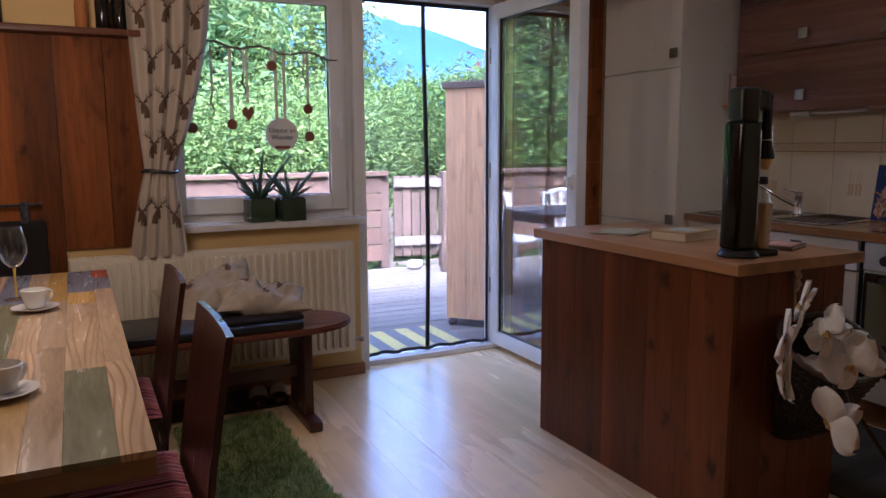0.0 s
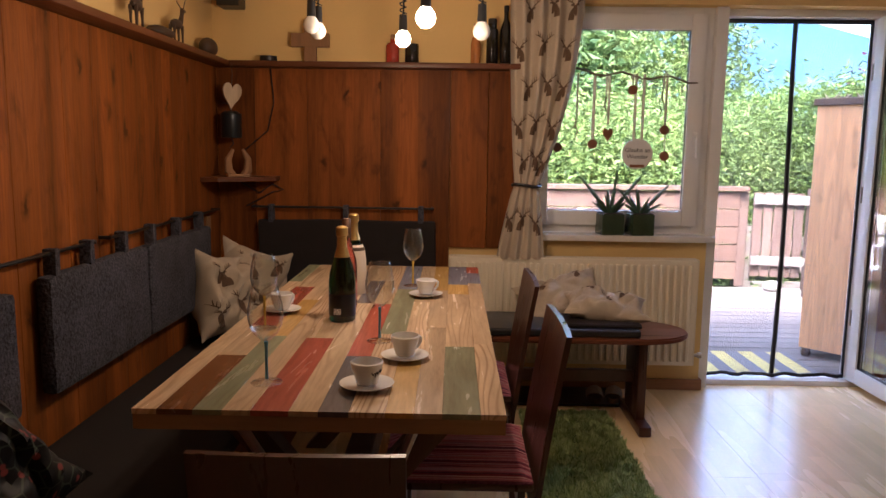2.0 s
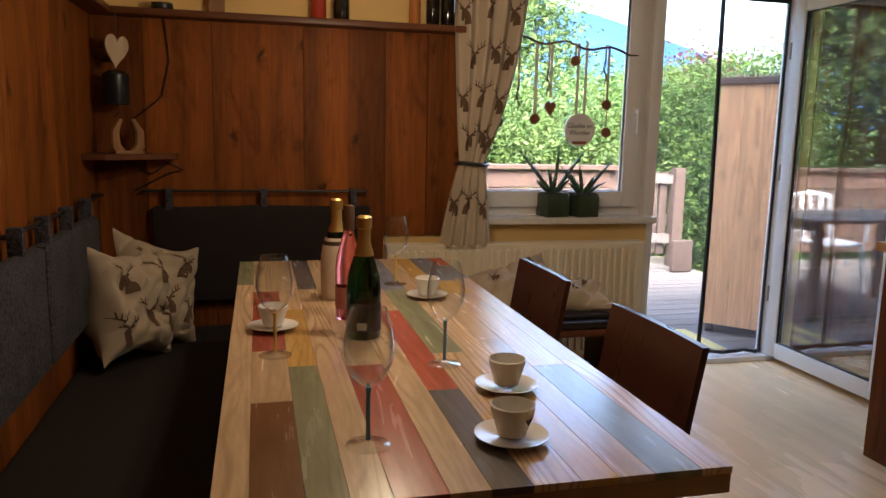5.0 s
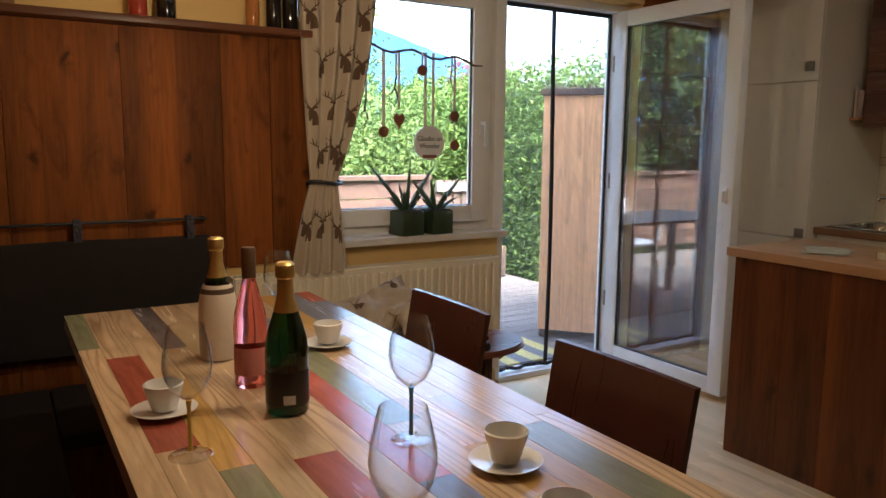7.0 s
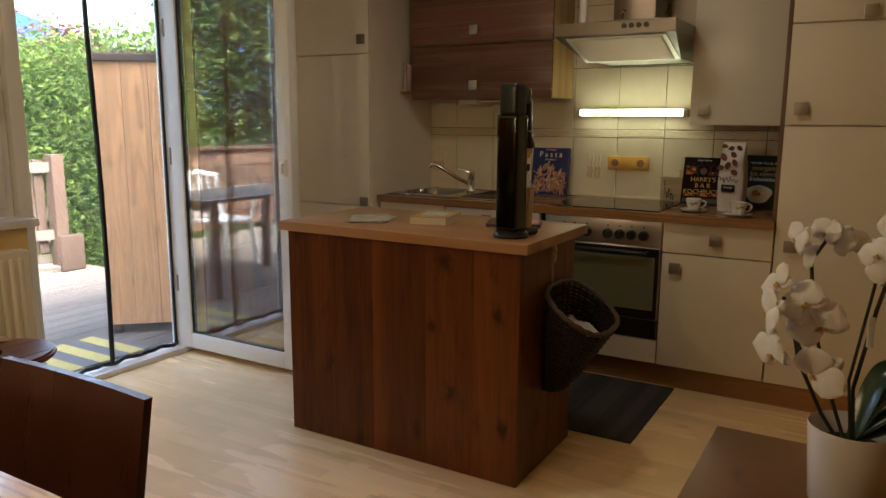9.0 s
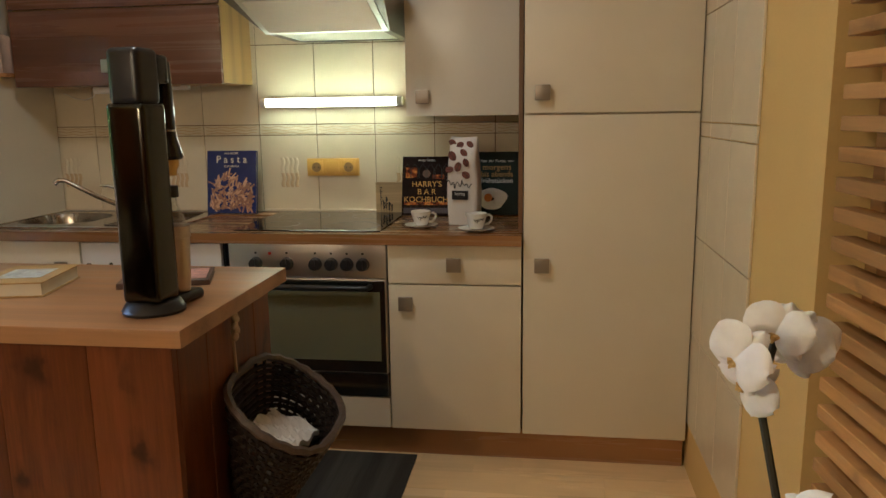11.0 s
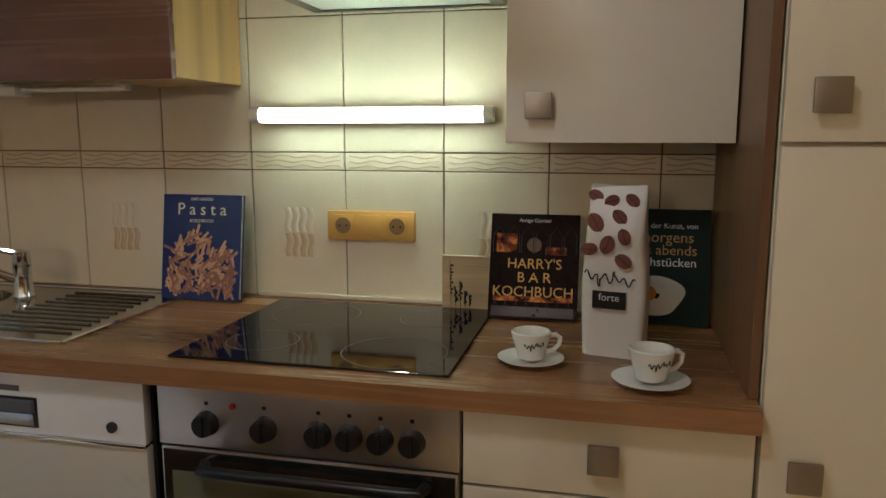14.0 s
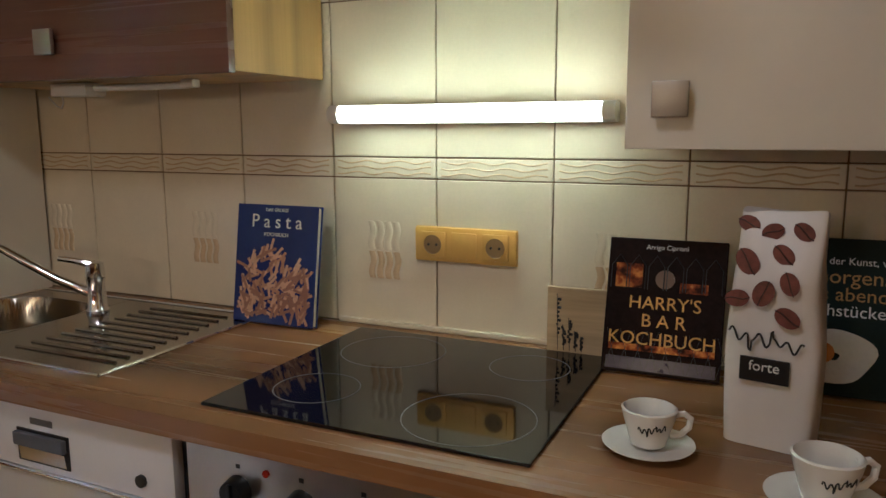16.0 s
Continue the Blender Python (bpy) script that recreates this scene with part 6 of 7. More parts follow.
bottle("sparkling_bottle", "sparkling wine bottle in a cream cloth sleeve", -0.258, 2.468, CH, GREENG,
       [("sleeve", [(0, 0.001), (0.044, 0.0012), (0.0462, 0.01), (0.0470, 0.07), (0.0462, 0.130), (0.0410, 0.165), (0.0330, 0.186), (0.0315, 0.184)], cloth("cream cloth", (0.62, 0.53, 0.42), 400, 0.9, 0.1), "cream cloth sleeve"),
        ("foil", [(0.0245, 0.204), (0.0225, 0.212), (0.0162, 0.236), (0.0155, 0.268), (0.019, 0.272), (0.019, 0.296), (0.014, 0.301), (0, 0.301)], FOIL, "gold foil"),
        ("band", [(0.0400, 0.162), (0.0412, 0.163), (0.0400, 0.176), (0.0370, 0.177)], plain("brown band", (0.08, 0.05, 0.03), 0.7), "brown trim")])

# ---------------- on the ledges ----------------
LZ = 1.7565
PINE = wood("pale brown wood", (0.30, 0.16, 0.07), "z", 0.6)
bm = B()
bx(bm, -0.675, -0.610, 3.655, 3.677, LZ, LZ + 0.210, 0.003)
bx(bm, -0.742, -0.543, 3.6535, 3.6785, LZ + 0.075, LZ + 0.145, 0.003)
solid("wooden_cross", bm, PINE, "plain brown wooden cross standing on the ledge", "cross")
bm = B()
lathe(bm, [(0, 0), (0.042, 0), (0.045, 0.006), (0.043, 0.026), (0, 0.028)], 24, (-0.86, 3.655, LZ))
solid("speaker_puck", bm, BLACK, "small black round loudspeaker on the ledge", "loudspeaker", smooth=True)
def flask(x, y, prof, col, cap, label):
    b = thing("bottle", label, "bottle", (x, y, LZ), "bottles on the ledge")
    bm = B()
    lathe(bm, prof, 22)
    part("body", bm, col, b, "", True)
    if cap:
        bm = B()
        r, a, c = cap
        lathe(bm, [(r, a), (r, c), (r * 0.8, c + 0.003), (0, c + 0.003)], 16)
        part("stopper", bm, PINE if r < 0.012 else BLACK, b, "", True)
REDL, AMB, DKG = plain("red liqueur", (0.35, 0.04, 0.02), 0.08), plain("amber liqueur", (0.42, 0.16, 0.04), 0.08), plain("near-black glass", (0.012, 0.010, 0.008), 0.08)
flask(-0.215, 3.66, [(0, 0), (0.032, 0), (0.034, 0.004), (0.034, 0.085), (0.026, 0.098), (0.012, 0.104), (0.012, 0.118), (0, 0.118)], REDL, (0.011, 0.118, 0.14), "small square bottle of red liqueur")
flask(-0.115, 3.66, [(0, 0), (0.034, 0), (0.036, 0.004), (0.036, 0.09), (0.034, 0.096), (0, 0.096)], DKG, None, "squat dark glass jar on the ledge")
flask(0.215, 3.66, [(0, 0), (0.024, 0), (0.026, 0.004), (0.026, 0.10), (0.020, 0.125), (0.010, 0.145), (0.010, 0.185), (0, 0.185)], AMB, (0.011, 0.185, 0.20), "slim bottle of amber schnapps")
flask(0.300, 3.66, [(0, 0), (0.028, 0), (0.030, 0.004), (0.030, 0.16), (0.028, 0.175), (0.022, 0.18), (0.022, 0.215), (0, 0.215)], DKG, (0.023, 0.20, 0.225), "dark square schnapps bottle on the ledge")
flask(0.370, 3.66, [(0, 0), (0.030, 0), (0.032, 0.004), (0.032, 0.17), (0.022, 0.20), (0.012, 0.225), (0.012, 0.285), (0, 0.285)], DKG, (0.013, 0.26, 0.29), "tall dark wine bottle")

FIG = plain("dark carved wood", (0.06, 0.035, 0.02), 0.6, 0, 0.25, 30)
def deer(x, y, turn, k):
    bm = B()
    bmesh.ops.create_uvsphere(bm, u_segments=14, v_segments=8, radius=0.035 * k, matrix=Matrix.Translation((0, 0, 0.105 * k)) @ Matrix.Diagonal((1.5, 0.7, 0.8, 1)))
    for sx in (-0.038, 0.038):
        for sy in (-0.012, 0.012):
            tube(bm, [(sx * k, sy * k, 0.10 * k), (sx * 1.1 * k, sy * k, 0.05 * k), (sx * 1.05 * k, sy * k, 0.0)], [0.010 * k, 0.006 * k, 0.005 * k], 6)
    tube(bm, [(0.04 * k, 0, 0.115 * k), (0.06 * k, 0, 0.16 * k), (0.066 * k, 0, 0.19 * k), (0.095 * k, 0, 0.185 * k)], [0.016 * k, 0.011 * k, 0.013 * k, 0.006 * k], 8)
    for s in (-1, 1):
        tube(bm, [(0.066 * k, s * 0.006 * k, 0.195 * k), (0.056 * k, s * 0.025 * k, 0.235 * k), (0.066 * k, s * 0.03 * k, 0.262 * k)], [0.003 * k, 0.0025 * k, 0.001 * k], 5)
    bmesh.ops.transform(bm, matrix=pose(x, y, LZ, 0, 0, turn), verts=bm.verts)
    solid("deer_figure", bm, FIG, "dark carved wooden deer figure on the ledge", "figurine", "deer figures", True)
deer(-1.105, 2.62, 95, 0.85)
deer(-1.105, 3.03, 80, 0.80)
bm = B()
bmesh.ops.create_icosphere(bm, subdivisions=3, radius=0.06, matrix=pose(-1.105, 2.85, LZ + 0.022) @ Matrix.Diagonal((0.8, 1.5, 0.42, 1)))
for v in bm.verts:
    v.co += v.normal * 0.010 * noise.noise(v.co * 30)
solid("stone", bm, FIG, "dark rough stone on the ledge", "stone", smooth=True)
bm = B()
bmesh.ops.create_uvsphere(bm, u_segments=20, v_segments=12, radius=0.055, matrix=pose(-1.105, 3.45, LZ + 0.040) @ Matrix.Diagonal((0.75, 1.35, 0.85, 1)))
bmesh.ops.bisect_plane(bm, geom=bm.verts[:] + bm.edges[:] + bm.faces[:], plane_co=(0, 0, LZ), plane_no=(0, 0, -1), clear_outer=True)
solid("wooden_bowl", bm, FIG, "dark rounded wooden bowl on the ledge", "bowl", smooth=True)
bm = B()
bx(bm, -1.10, -0.985, 3.57, 3.70, 2.02, 2.30, 0.006)
solid("wall_speaker", bm, BLACK, "black loudspeaker box high in the corner", "loudspeaker")

# heart, corner shelf and its things
ht = thing("heart_ornament", "pale wooden heart hung from the ledge on a cord", "decoration", (-1.035, 3.585, 1.58))
bm = B()
o = [(0.0031 * 16 * math.sin(a) ** 3, 0.0048 * (13 * math.cos(a) - 5 * math.cos(2 * a) - 2 * math.cos(3 * a) - math.cos(4 * a))) for a in [k * 6.2832 / 36 for k in range(36)]]
prism(bm, o, -0.006, 0.006, "y")
bmesh.ops.transform(bm, matrix=pose(0, 0, 0, 0, 6, 38), verts=bm.verts)
part("heart", bm, wood("pale birch", (0.58, 0.45, 0.30), "z", 0.7, 1.0, 0.1, 0.5), ht, "", True)
bm = B()
tube(bm, [(0, 0, 0.05), (0.005, 0, 0.10), (0, 0.0, 0.148)], 0.002, 5)
part("cord", bm, TWIG, ht)
bm = B()
prism(bm, [(XW + 0.002, YN - 0.002), (XW + 0.002, YN - 0.30), (XW + 0.09, YN - 0.30), (XW + 0.33, YN - 0.09), (XW + 0.33, YN - 0.002)], 1.140, 1.162)
solid("corner_shelf", bm, PANEL_X, "small brown corner shelf", "shelf")
bm = B()
for s in (-1, 1):
    tube(bm, [(s * 0.022, 0, 0.0), (s * 0.05, 0, 0.03), (s * 0.052, 0, 0.09), (s * 0.025, 0, 0.14)], [0.018, 0.022, 0.018, 0.008], 8)
bx(bm, -0.06, 0.06, -0.02, 0.02, 0, 0.012, 0.004)
bmesh.ops.transform(bm, matrix=pose(-1.00, 3.55, 1.162, 0, 0, 35), verts=bm.verts)
solid("wooden_sculpture", bm, PINE, "small curved wooden sculpture on the corner shelf", "sculpture", smooth=True)
lan = thing("lantern", "dark metal lantern hanging above the corner shelf", "lantern", (-1.04, 3.58, 1.36))
bm = B()
lathe(bm, [(0, 0), (0.05, 0), (0.052, 0.005), (0.052, 0.12), (0.03, 0.135), (0, 0.135)], 20)
part("body", bm, plain("dark blue metal", (0.02, 0.025, 0.03), 0.3, 0.5), lan, "", True)
bm = B()
tube(bm, [(0.0, 0, 0.135), (0, 0, 0.17), (-0.06, 0.06, 0.18)], 0.004, 6)
tube(bm, [(0.0, 0, 0), (0.01, 0, -0.03), (-0.01, 0, -0.05)], 0.003, 6)
part("hook", bm, BLACK, lan)
bm = B()
tube(bm, [(-0.86, 3.69, LZ - 0.03), (-0.845, 3.693, 1.55), (-0.88, 3.693, 1.40), (-1.0, 3.69, 1.30), (-0.98, 3.62, 1.175)], 0.0035, 6)
tube(bm, [(-1.03, 3.66, 1.135), (-0.93, 3.69, 1.07), (-0.86, 3.69, 1.12), (-0.80, 3.692, 1.09), (-0.86, 3.692, 1.075), (-1.0, 3.69, 1.0)], 0.0035, 6)
solid("cable", bm, BLACK, "thin black cable looping below the shelf", "cable", smooth=True)
bm = B()
bx(bm, XW + 0.001, XW + 0.012, 3.46, 3.52, 0.88, 0.96, 0.004)
solid("wall_socket", bm, wood("oak socket", (0.35, 0.2, 0.09), "z", 0.5), "brown wall socket on the panelling", "socket")

# ---------------- things on the island ----------------
soda = thing("soda_maker", "black soda maker with glossy column and nozzle", "soda maker", (2.028, 1.686, 0.8905), "", -6)
bm = B()
lathe(bm, [(0, 0), (0.062, 0), (0.064, 0.006), (0.054, 0.022), (0.046, 0.026), (0, 0.026)], 36)
part("base", bm, BLACK, soda, "", True)
GLB = plain("glossy black plastic", (0.008, 0.008, 0.009), 0.12)
bm = B()
bx(bm, -0.044, 0.034, -0.042, 0.042, 0.024, 0.425, 0.012, 3)
part("column", bm, plain("polished black steel", (0.060, 0.060, 0.052), 0.14, 1.0, 0.08, 6, 60, 0.0), soda, "polished black column", True)
bm = B()
bx(bm, -0.040, 0.032, -0.036, 0.036, 0.42, 0.530, 0.016, 4)
part("head", bm, BLACK, soda, "", True)
bm = B()
bx(bm, 0.030, 0.046, -0.030, 0.030, 0.05, 0.40, 0.006)
part("mirror_strip", bm, CHROME, soda, "polished chrome strip")
bm = B()
bx(bm, 0.026, 0.080, -0.026, 0.020, 0.46, 0.522, 0.012, 3)
lathe(bm, [(0, 0.002), (0.026, 0.0), (0.031, 0.006), (0.030, 0.012), (0.021, 0.042), (0.019, 0.060), (0.0165, 0.20), (0, 0.205)], 28, (0.085, -0.004, 0.308))
part("nozzle", bm, GLB, soda, "tapered glossy black nozzle", True)
bm = B()
lathe(bm, [(0.0195, 0.0), (0.0205, 0.001), (0.0205, 0.004), (0.0190, 0.005)], 24, (0.085, -0.004, 0.366))
part("nozzle_band", bm, CHROME, soda, "", True)
bm = B()
lathe(bm, [(0, 0), (0.014, 0), (0.015, 0.012), (0.020, 0.020), (0.020, 0.035), (0, 0.035)], 20, (0.085, -0.004, 0.274))
part("brass_ring", bm, FOIL, soda, "brass screw ring", True)
bm = B()
bx(bm, 0.035, 0.135, -0.036, 0.036, 0.0, 0.022, 0.010, 3)
part("bottle_rest", bm, BLACK, soda, "", True)
flk = thing("steel_bottle", "glass bottle in a brushed steel cup in the soda maker", "bottle", (2.112, 1.676, 0.9130))
bm = B()
lathe(bm, [(0, 0), (0.026, 0), (0.028, 0.006), (0.0335, 0.118), (0.0348, 0.119), (0.0348, 0.124), (0.0340, 0.125), (0.0355, 0.144), (0.0340, 0.145), (0, 0.1448)], 32)
part("body", bm, plain("warm brushed steel", (0.50, 0.42, 0.32), 0.3, 1.0, 0.08, 6, 300, 0.06), flk, "", True)
bm = B()
lathe(bm, [(0.030, 0.1455), (0.026, 0.160), (0.016, 0.182), (0.0125, 0.196), (0.0125, 0.205), (0.0105, 0.205), (0.0105, 0.196), (0.014, 0.181), (0.024, 0.159), (0.028, 0.1455)], 28)
part("neck", bm, WINEG, flk, "clear glass neck", True)
bm = B()
lathe(bm, [(0.0, 0.2055), (0.0165, 0.2055), (0.0170, 0.208), (0.0170, 0.228), (0.0155, 0.230), (0, 0.230)], 24)
part("cap", bm, BLACK, flk, "black screw cap", True)


def book(name, label, m, w, h, t, cover, pages=None):
    """A closed book lying in its own plane; cover sides, spine and a recessed block of pages."""
    b = thing(name, label, "book")
    bm = B()
    bx(bm, -w / 2, w / 2, -h / 2, h / 2, 0, 0.003, 0.0008, 1)
    bx(bm, -w / 2, w / 2, -h / 2, h / 2, t - 0.003, t, 0.0008, 1)
    bx(bm, -w / 2, -w / 2 + 0.003, -h / 2, h / 2, 0.003, t - 0.003)
    part("cover", bm, cover, b)
    bm = B()
    bx(bm, -w / 2 + 0.004, w / 2 - 0.004, -h / 2 + 0.004, h / 2 - 0.004, 0.0032, t - 0.0032)
    part("page_block", bm, pages or plain("page block", (0.66, 0.60, 0.48), 0.8, 0, 0.1, 3, 400, 0.3), b)
    b.matrix_world = m
    return b


IT = 0.8908
bk = book("guest_book", "thick yellow-edged guest book lying on the island", pose(2.20, 2.10, IT, 0, 0, -78), 0.155, 0.205, 0.034, plain("ochre book cover", (0.42, 0.27, 0.10), 0.45, 0, 0.2, 14))
bm = B()
bx(bm, -0.05, 0.05, -0.05, 0.05, 0.0345, 0.0352)
part("cover_picture", bm, plain("pale cover print", (0.45, 0.48, 0.45), 0.4, 0, 0.5, 30), bk)
BRO = plain("glossy brochure", (0.50, 0.48, 0.36), 0.25, 0, 0.45, 22)
for k in range(5):
    bm = B()
    bx(bm, -0.075, 0.075, -0.105, 0.105, 0.0, 0.0012, 0, 2, pose(2.12 + 0.012 * (k % 2), 2.37, IT + 0.0016 * k, 0, 0, -76 + 6 * k))
    solid("brochure", bm, BRO, "printed brochure in a small pile on the island", "brochure", "pile of brochures")
bk = book("guide_booklet", "thin red and white booklet lying on the island", pose(2.30, 1.80, IT, 0, 0, 20), 0.15, 0.21, 0.014, plain("brown booklet cover", (0.10, 0.06, 0.045), 0.4, 0, 0.2, 10))
bm = B()
bx(bm, -0.06, 0.06, -0.095, 0.0, 0.0142, 0.0148)
part("cover_picture", bm, plain("red and white print", (0.55, 0.30, 0.25), 0.4, 0, 0.6, 40), bk)

# wicker basket hung on the island's side
bsk = thing("wicker_basket", "dark wicker basket with paper hanging on the island", "basket", (2.235, 1.598, 0.475))
WICK = plain("dark wicker", (0.014, 0.008, 0.005), 0.5, 0, 0.35, 60, 120.0, 0.08, 0.2)
def rimf(a, z):
    w = 0.125 + 0.060 * z / 0.30
    d = 0.070 + 0.150 * z / 0.30
    x = w * math.copysign(abs(math.cos(a)) ** 0.6, math.cos(a))
    s = math.sin(a)
    y = -0.004 - d * (0.5 - 0.5 * s * 1.0) if s < 1 else -0.004
    return Vector((x, y, z))
bm = B()
levels = 24
for j in range(levels):
    z = -0.16 + 0.22 * j / levels
    pts = []
    for k in range(57):
        a = k * 6.2832 / 56
        p = rimf(a, (z + 0.16) * 1.36)
        p.z = z + (0.15 * (math.sin(a) * 0.5 + 0.5) * (j / levels))
        off = 0.003 * (1 if (k + j) % 2 else -1)
        pts.append(p + Vector((math.cos(a), math.sin(a) if math.sin(a) < 0.9 else 0, 0)) * off)
    tube(bm, pts, 0.0062, 5)
for k in range(28):
    a = k * 6.2832 / 28
    tube(bm, [Vector((p.x, p.y, q * 0.22 - 0.16 + 0.15 * (math.sin(a) * 0.5 + 0.5) * q)) for q in (0, 0.33, 0.66, 1.0) for p in [rimf(a, q * 0.30)]], 0.0045, 5)
bx(bm, -0.12, 0.12, -0.055, -0.006, -0.165, -0.155, 0.003)
part("weave", bm, WICK, bsk, "", True)
bm = B()
pts = [rimf(k * 6.2832 / 40, 0.30) for k in range(41)]
tube(bm, [Vector((p.x, p.y, 0.065 + 0.15 * (math.sin(k * 6.2832 / 40) * 0.5 + 0.5) + 0.004 * (k % 2))) for k, p in enumerate(pts)], 0.010, 6)
part("rim", bm, plain("worn wicker rim", (0.07, 0.045, 0.03), 0.5, 0, 0.4, 60), bsk, "", True)
bm = B()
slab(bm, lambda u, v: (-0.125 + 0.25 * u, -0.145 + 0.125 * v, 0.020 + 0.012 * math.sin(u * 5) + 0.05 * v + 0.008 * math.sin(u * 17 + v * 9)), 14, 10, (0, 0, 0.012))
part("paper", bm, plain("white paper", (0.7, 0.66, 0.6), 0.8), bsk, "crumpled white paper")
bm = B()
tube(bm, [(-0.04, -0.006, 0.21), (-0.05, -0.010, 0.26), (-0.055, -0.010, 0.33)], 0.004, 6)
for k in range(5):
    bmesh.ops.create_icosphere(bm, subdivisions=2, radius=0.012, matrix=pose(-0.055 + 0.008 * (k % 2), -0.016, 0.315 + 0.013 * k) @ Matrix.Diagonal((1, 0.7, 0.9, 1)))
part("hanger", bm, plain("cream rope", (0.50, 0.40, 0.28), 0.8), bsk, "cream knotted hanging cord", True)

# ---------------- worktop things ----------------
ZW = CT + 0.0005
sink = thing("sink", "steel inset sink with ribbed drainer", "sink", (3.50, 2.66, CT))
bm = B()
def basin(u, v):
    x, y = 2 * u - 1, 2 * v - 1
    e = 1 - (abs(x) ** 2.7 + abs(y) ** 2.7)
    q = min(1.0, max(0.0, e * 2.6))
    return (0.165 * x, 0.235 + 0.165 * y, 0.0042 - 0.14 * q ** 0.7)
sheet(bm, basin, 60, 60)
bx(bm, -0.245, 0.235, -0.36, 0.068, 0.0006, 0.0042, 0.0015, 1)
bx(bm, -0.245, -0.166, 0.069, 0.41, 0.0006, 0.0042, 0.0015, 1)
bx(bm, 0.166, 0.235, 0.069, 0.41, 0.0006, 0.0042, 0.0015, 1)
SINKST = plain("polished sink steel", (0.34, 0.31, 0.27), 0.18, 1.0, 0.06, 5, 300, 0.05)
part("basin", bm, SINKST, sink, "", True)
bm = B()
for k in range(11):
    x = -0.18 + 0.036 * k
    tube(bm, [(x, -0.33 + 0.004 * k, 0.0045), (x, -0.05, 0.0045)], 0.0042, 6)
part("drainer_ribs", bm, SINKST, sink, "", True)
bm = B()
tube(bm, [(-0.245, -0.36, 0.004), (0.235, -0.36, 0.004), (0.235, 0.40, 0.004), (-0.245, 0.40, 0.004), (-0.245, -0.36, 0.004)], 0.004, 6)
part("rim", bm, CHROME, sink, "", True)
tap = thing("kitchen_tap", "chrome single-lever kitchen tap", "tap", (3.60, 2.70, CT + 0.0045))
bm = B()
lathe(bm, [(0, 0), (0.026, 0), (0.027, 0.006), (0.023, 0.012), (0.021, 0.075), (0.023, 0.085), (0.0, 0.086)], 24)
part("body", bm, CHROME, tap, "", True)
bm = B()
lathe(bm, [(0.022, 0.087), (0.023, 0.092), (0.021, 0.122), (0, 0.128)], 24)
tube(bm, [(-0.01, 0.0, 0.120), (-0.035, 0.03, 0.131), (-0.05, 0.06, 0.136)], [0.009, 0.007, 0.006], 8)
part("lever", bm, CHROME, tap, "", True)
bm = B()
tube(bm, [(-0.010, 0.012, 0.050), (-0.05, 0.07, 0.085), (-0.085, 0.135, 0.130), (-0.105, 0.18, 0.160), (-0.118, 0.205, 0.163), (-0.124, 0.218, 0.148)], [0.012, 0.011, 0.010, 0.0095, 0.011, 0.011], 12)
part("spout", bm, CHROME, tap, "", True)

soc = thing("wall_sockets", "double wall socket with switch in a gold frame", "socket", (XE, 1.803, 1.062))
GOLD = plain("gold socket frame", (0.72, 0.44, 0.10), 0.34, 0.25, 0.06)
bm = B()
prism(bm, [(-0.117, -0.038), (0.117, -0.038), (0.117, 0.038), (-0.117, 0.038)], -0.001, 0.0, "x")
bx(bm, -0.012, 0.0, -0.117, 0.117, -0.038, 0.038, 0.006)
part("frame", bm, GOLD, soc, "", True)
for k, y in enumerate((0.072, 0.0, -0.072)):
    bm = B()
    bx(bm, -0.0155, -0.0118, y - 0.029, y + 0.029, -0.028, 0.028, 0.002)
    plate = part("plate", bm, GOLD, soc, "", True)
    if k != 1:
        bm = B()
        lathe(bm, [(0, 0.0), (0.020, 0.0), (0.021, -0.001)], 24)
        bmesh.ops.transform(bm, matrix=pose(-0.0162, y, 0, 0, 90, 0), verts=bm.verts)
        part("well", bm, plain("brown socket well", (0.26, 0.16, 0.06), 0.35), plate, "", True)
        bm = B()
        for s in (-0.0095, 0.0095):
            cyl(bm, (-0.0160, y + s, 0), (-0.0172, y + s, 0), 0.003, seg=10)
        part("pin_holes", bm, BLACK, plate)

# books leaning on the tiles; each stands on the worktop with its cover to the room
def standing(y0, y1, h, x_top, x_bot):
    """Pose of a book that stands between y0 and y1: its plane's x runs along -y, its y up, its front to -x."""
    lean = math.degrees(math.atan2(x_top - x_bot, h))
    return Matrix.Translation((x_bot, (y0 + y1) / 2, ZW + h / 2 * math.cos(radians(lean)) + 0.002)) @ pose(0, 0, 0, 90, 0, -90) @ pose(0, 0, 0, -lean, 0, 0) @ Matrix.Translation((0, 0, 0))


def on_cover(t):
    return t + 0.0008


NAVY = plain("blue book cover", (0.018, 0.030, 0.15), 0.22, 0, 0.15, 8)
PW, PH = 0.222, 0.272
past = book("cookbook", "blue pasta cookbook leaning on the tiles", standing(2.345, 2.123, PH, 3.752, 3.712), PW, PH, 0.020, NAVY)
TXT = plain("white print", (0.75, 0.75, 0.72), 0.4)
lettering("P a s t a", 0.044, TXT, past, pose(0.0, 0.097, 0.0203))
lettering("DAS GROSSE", 0.011, TXT, past, pose(0.0, 0.124, 0.0203))
lettering("KOCHBUCH", 0.012, TXT, past, pose(0.0, 0.068, 0.0203))
PEN = [plain("penne " + str(k), c, 0.6, 0, 0.15, 40) for k, c in enumerate(((0.50, 0.27, 0.17), (0.66, 0.42, 0.28), (0.34, 0.17, 0.12)))]
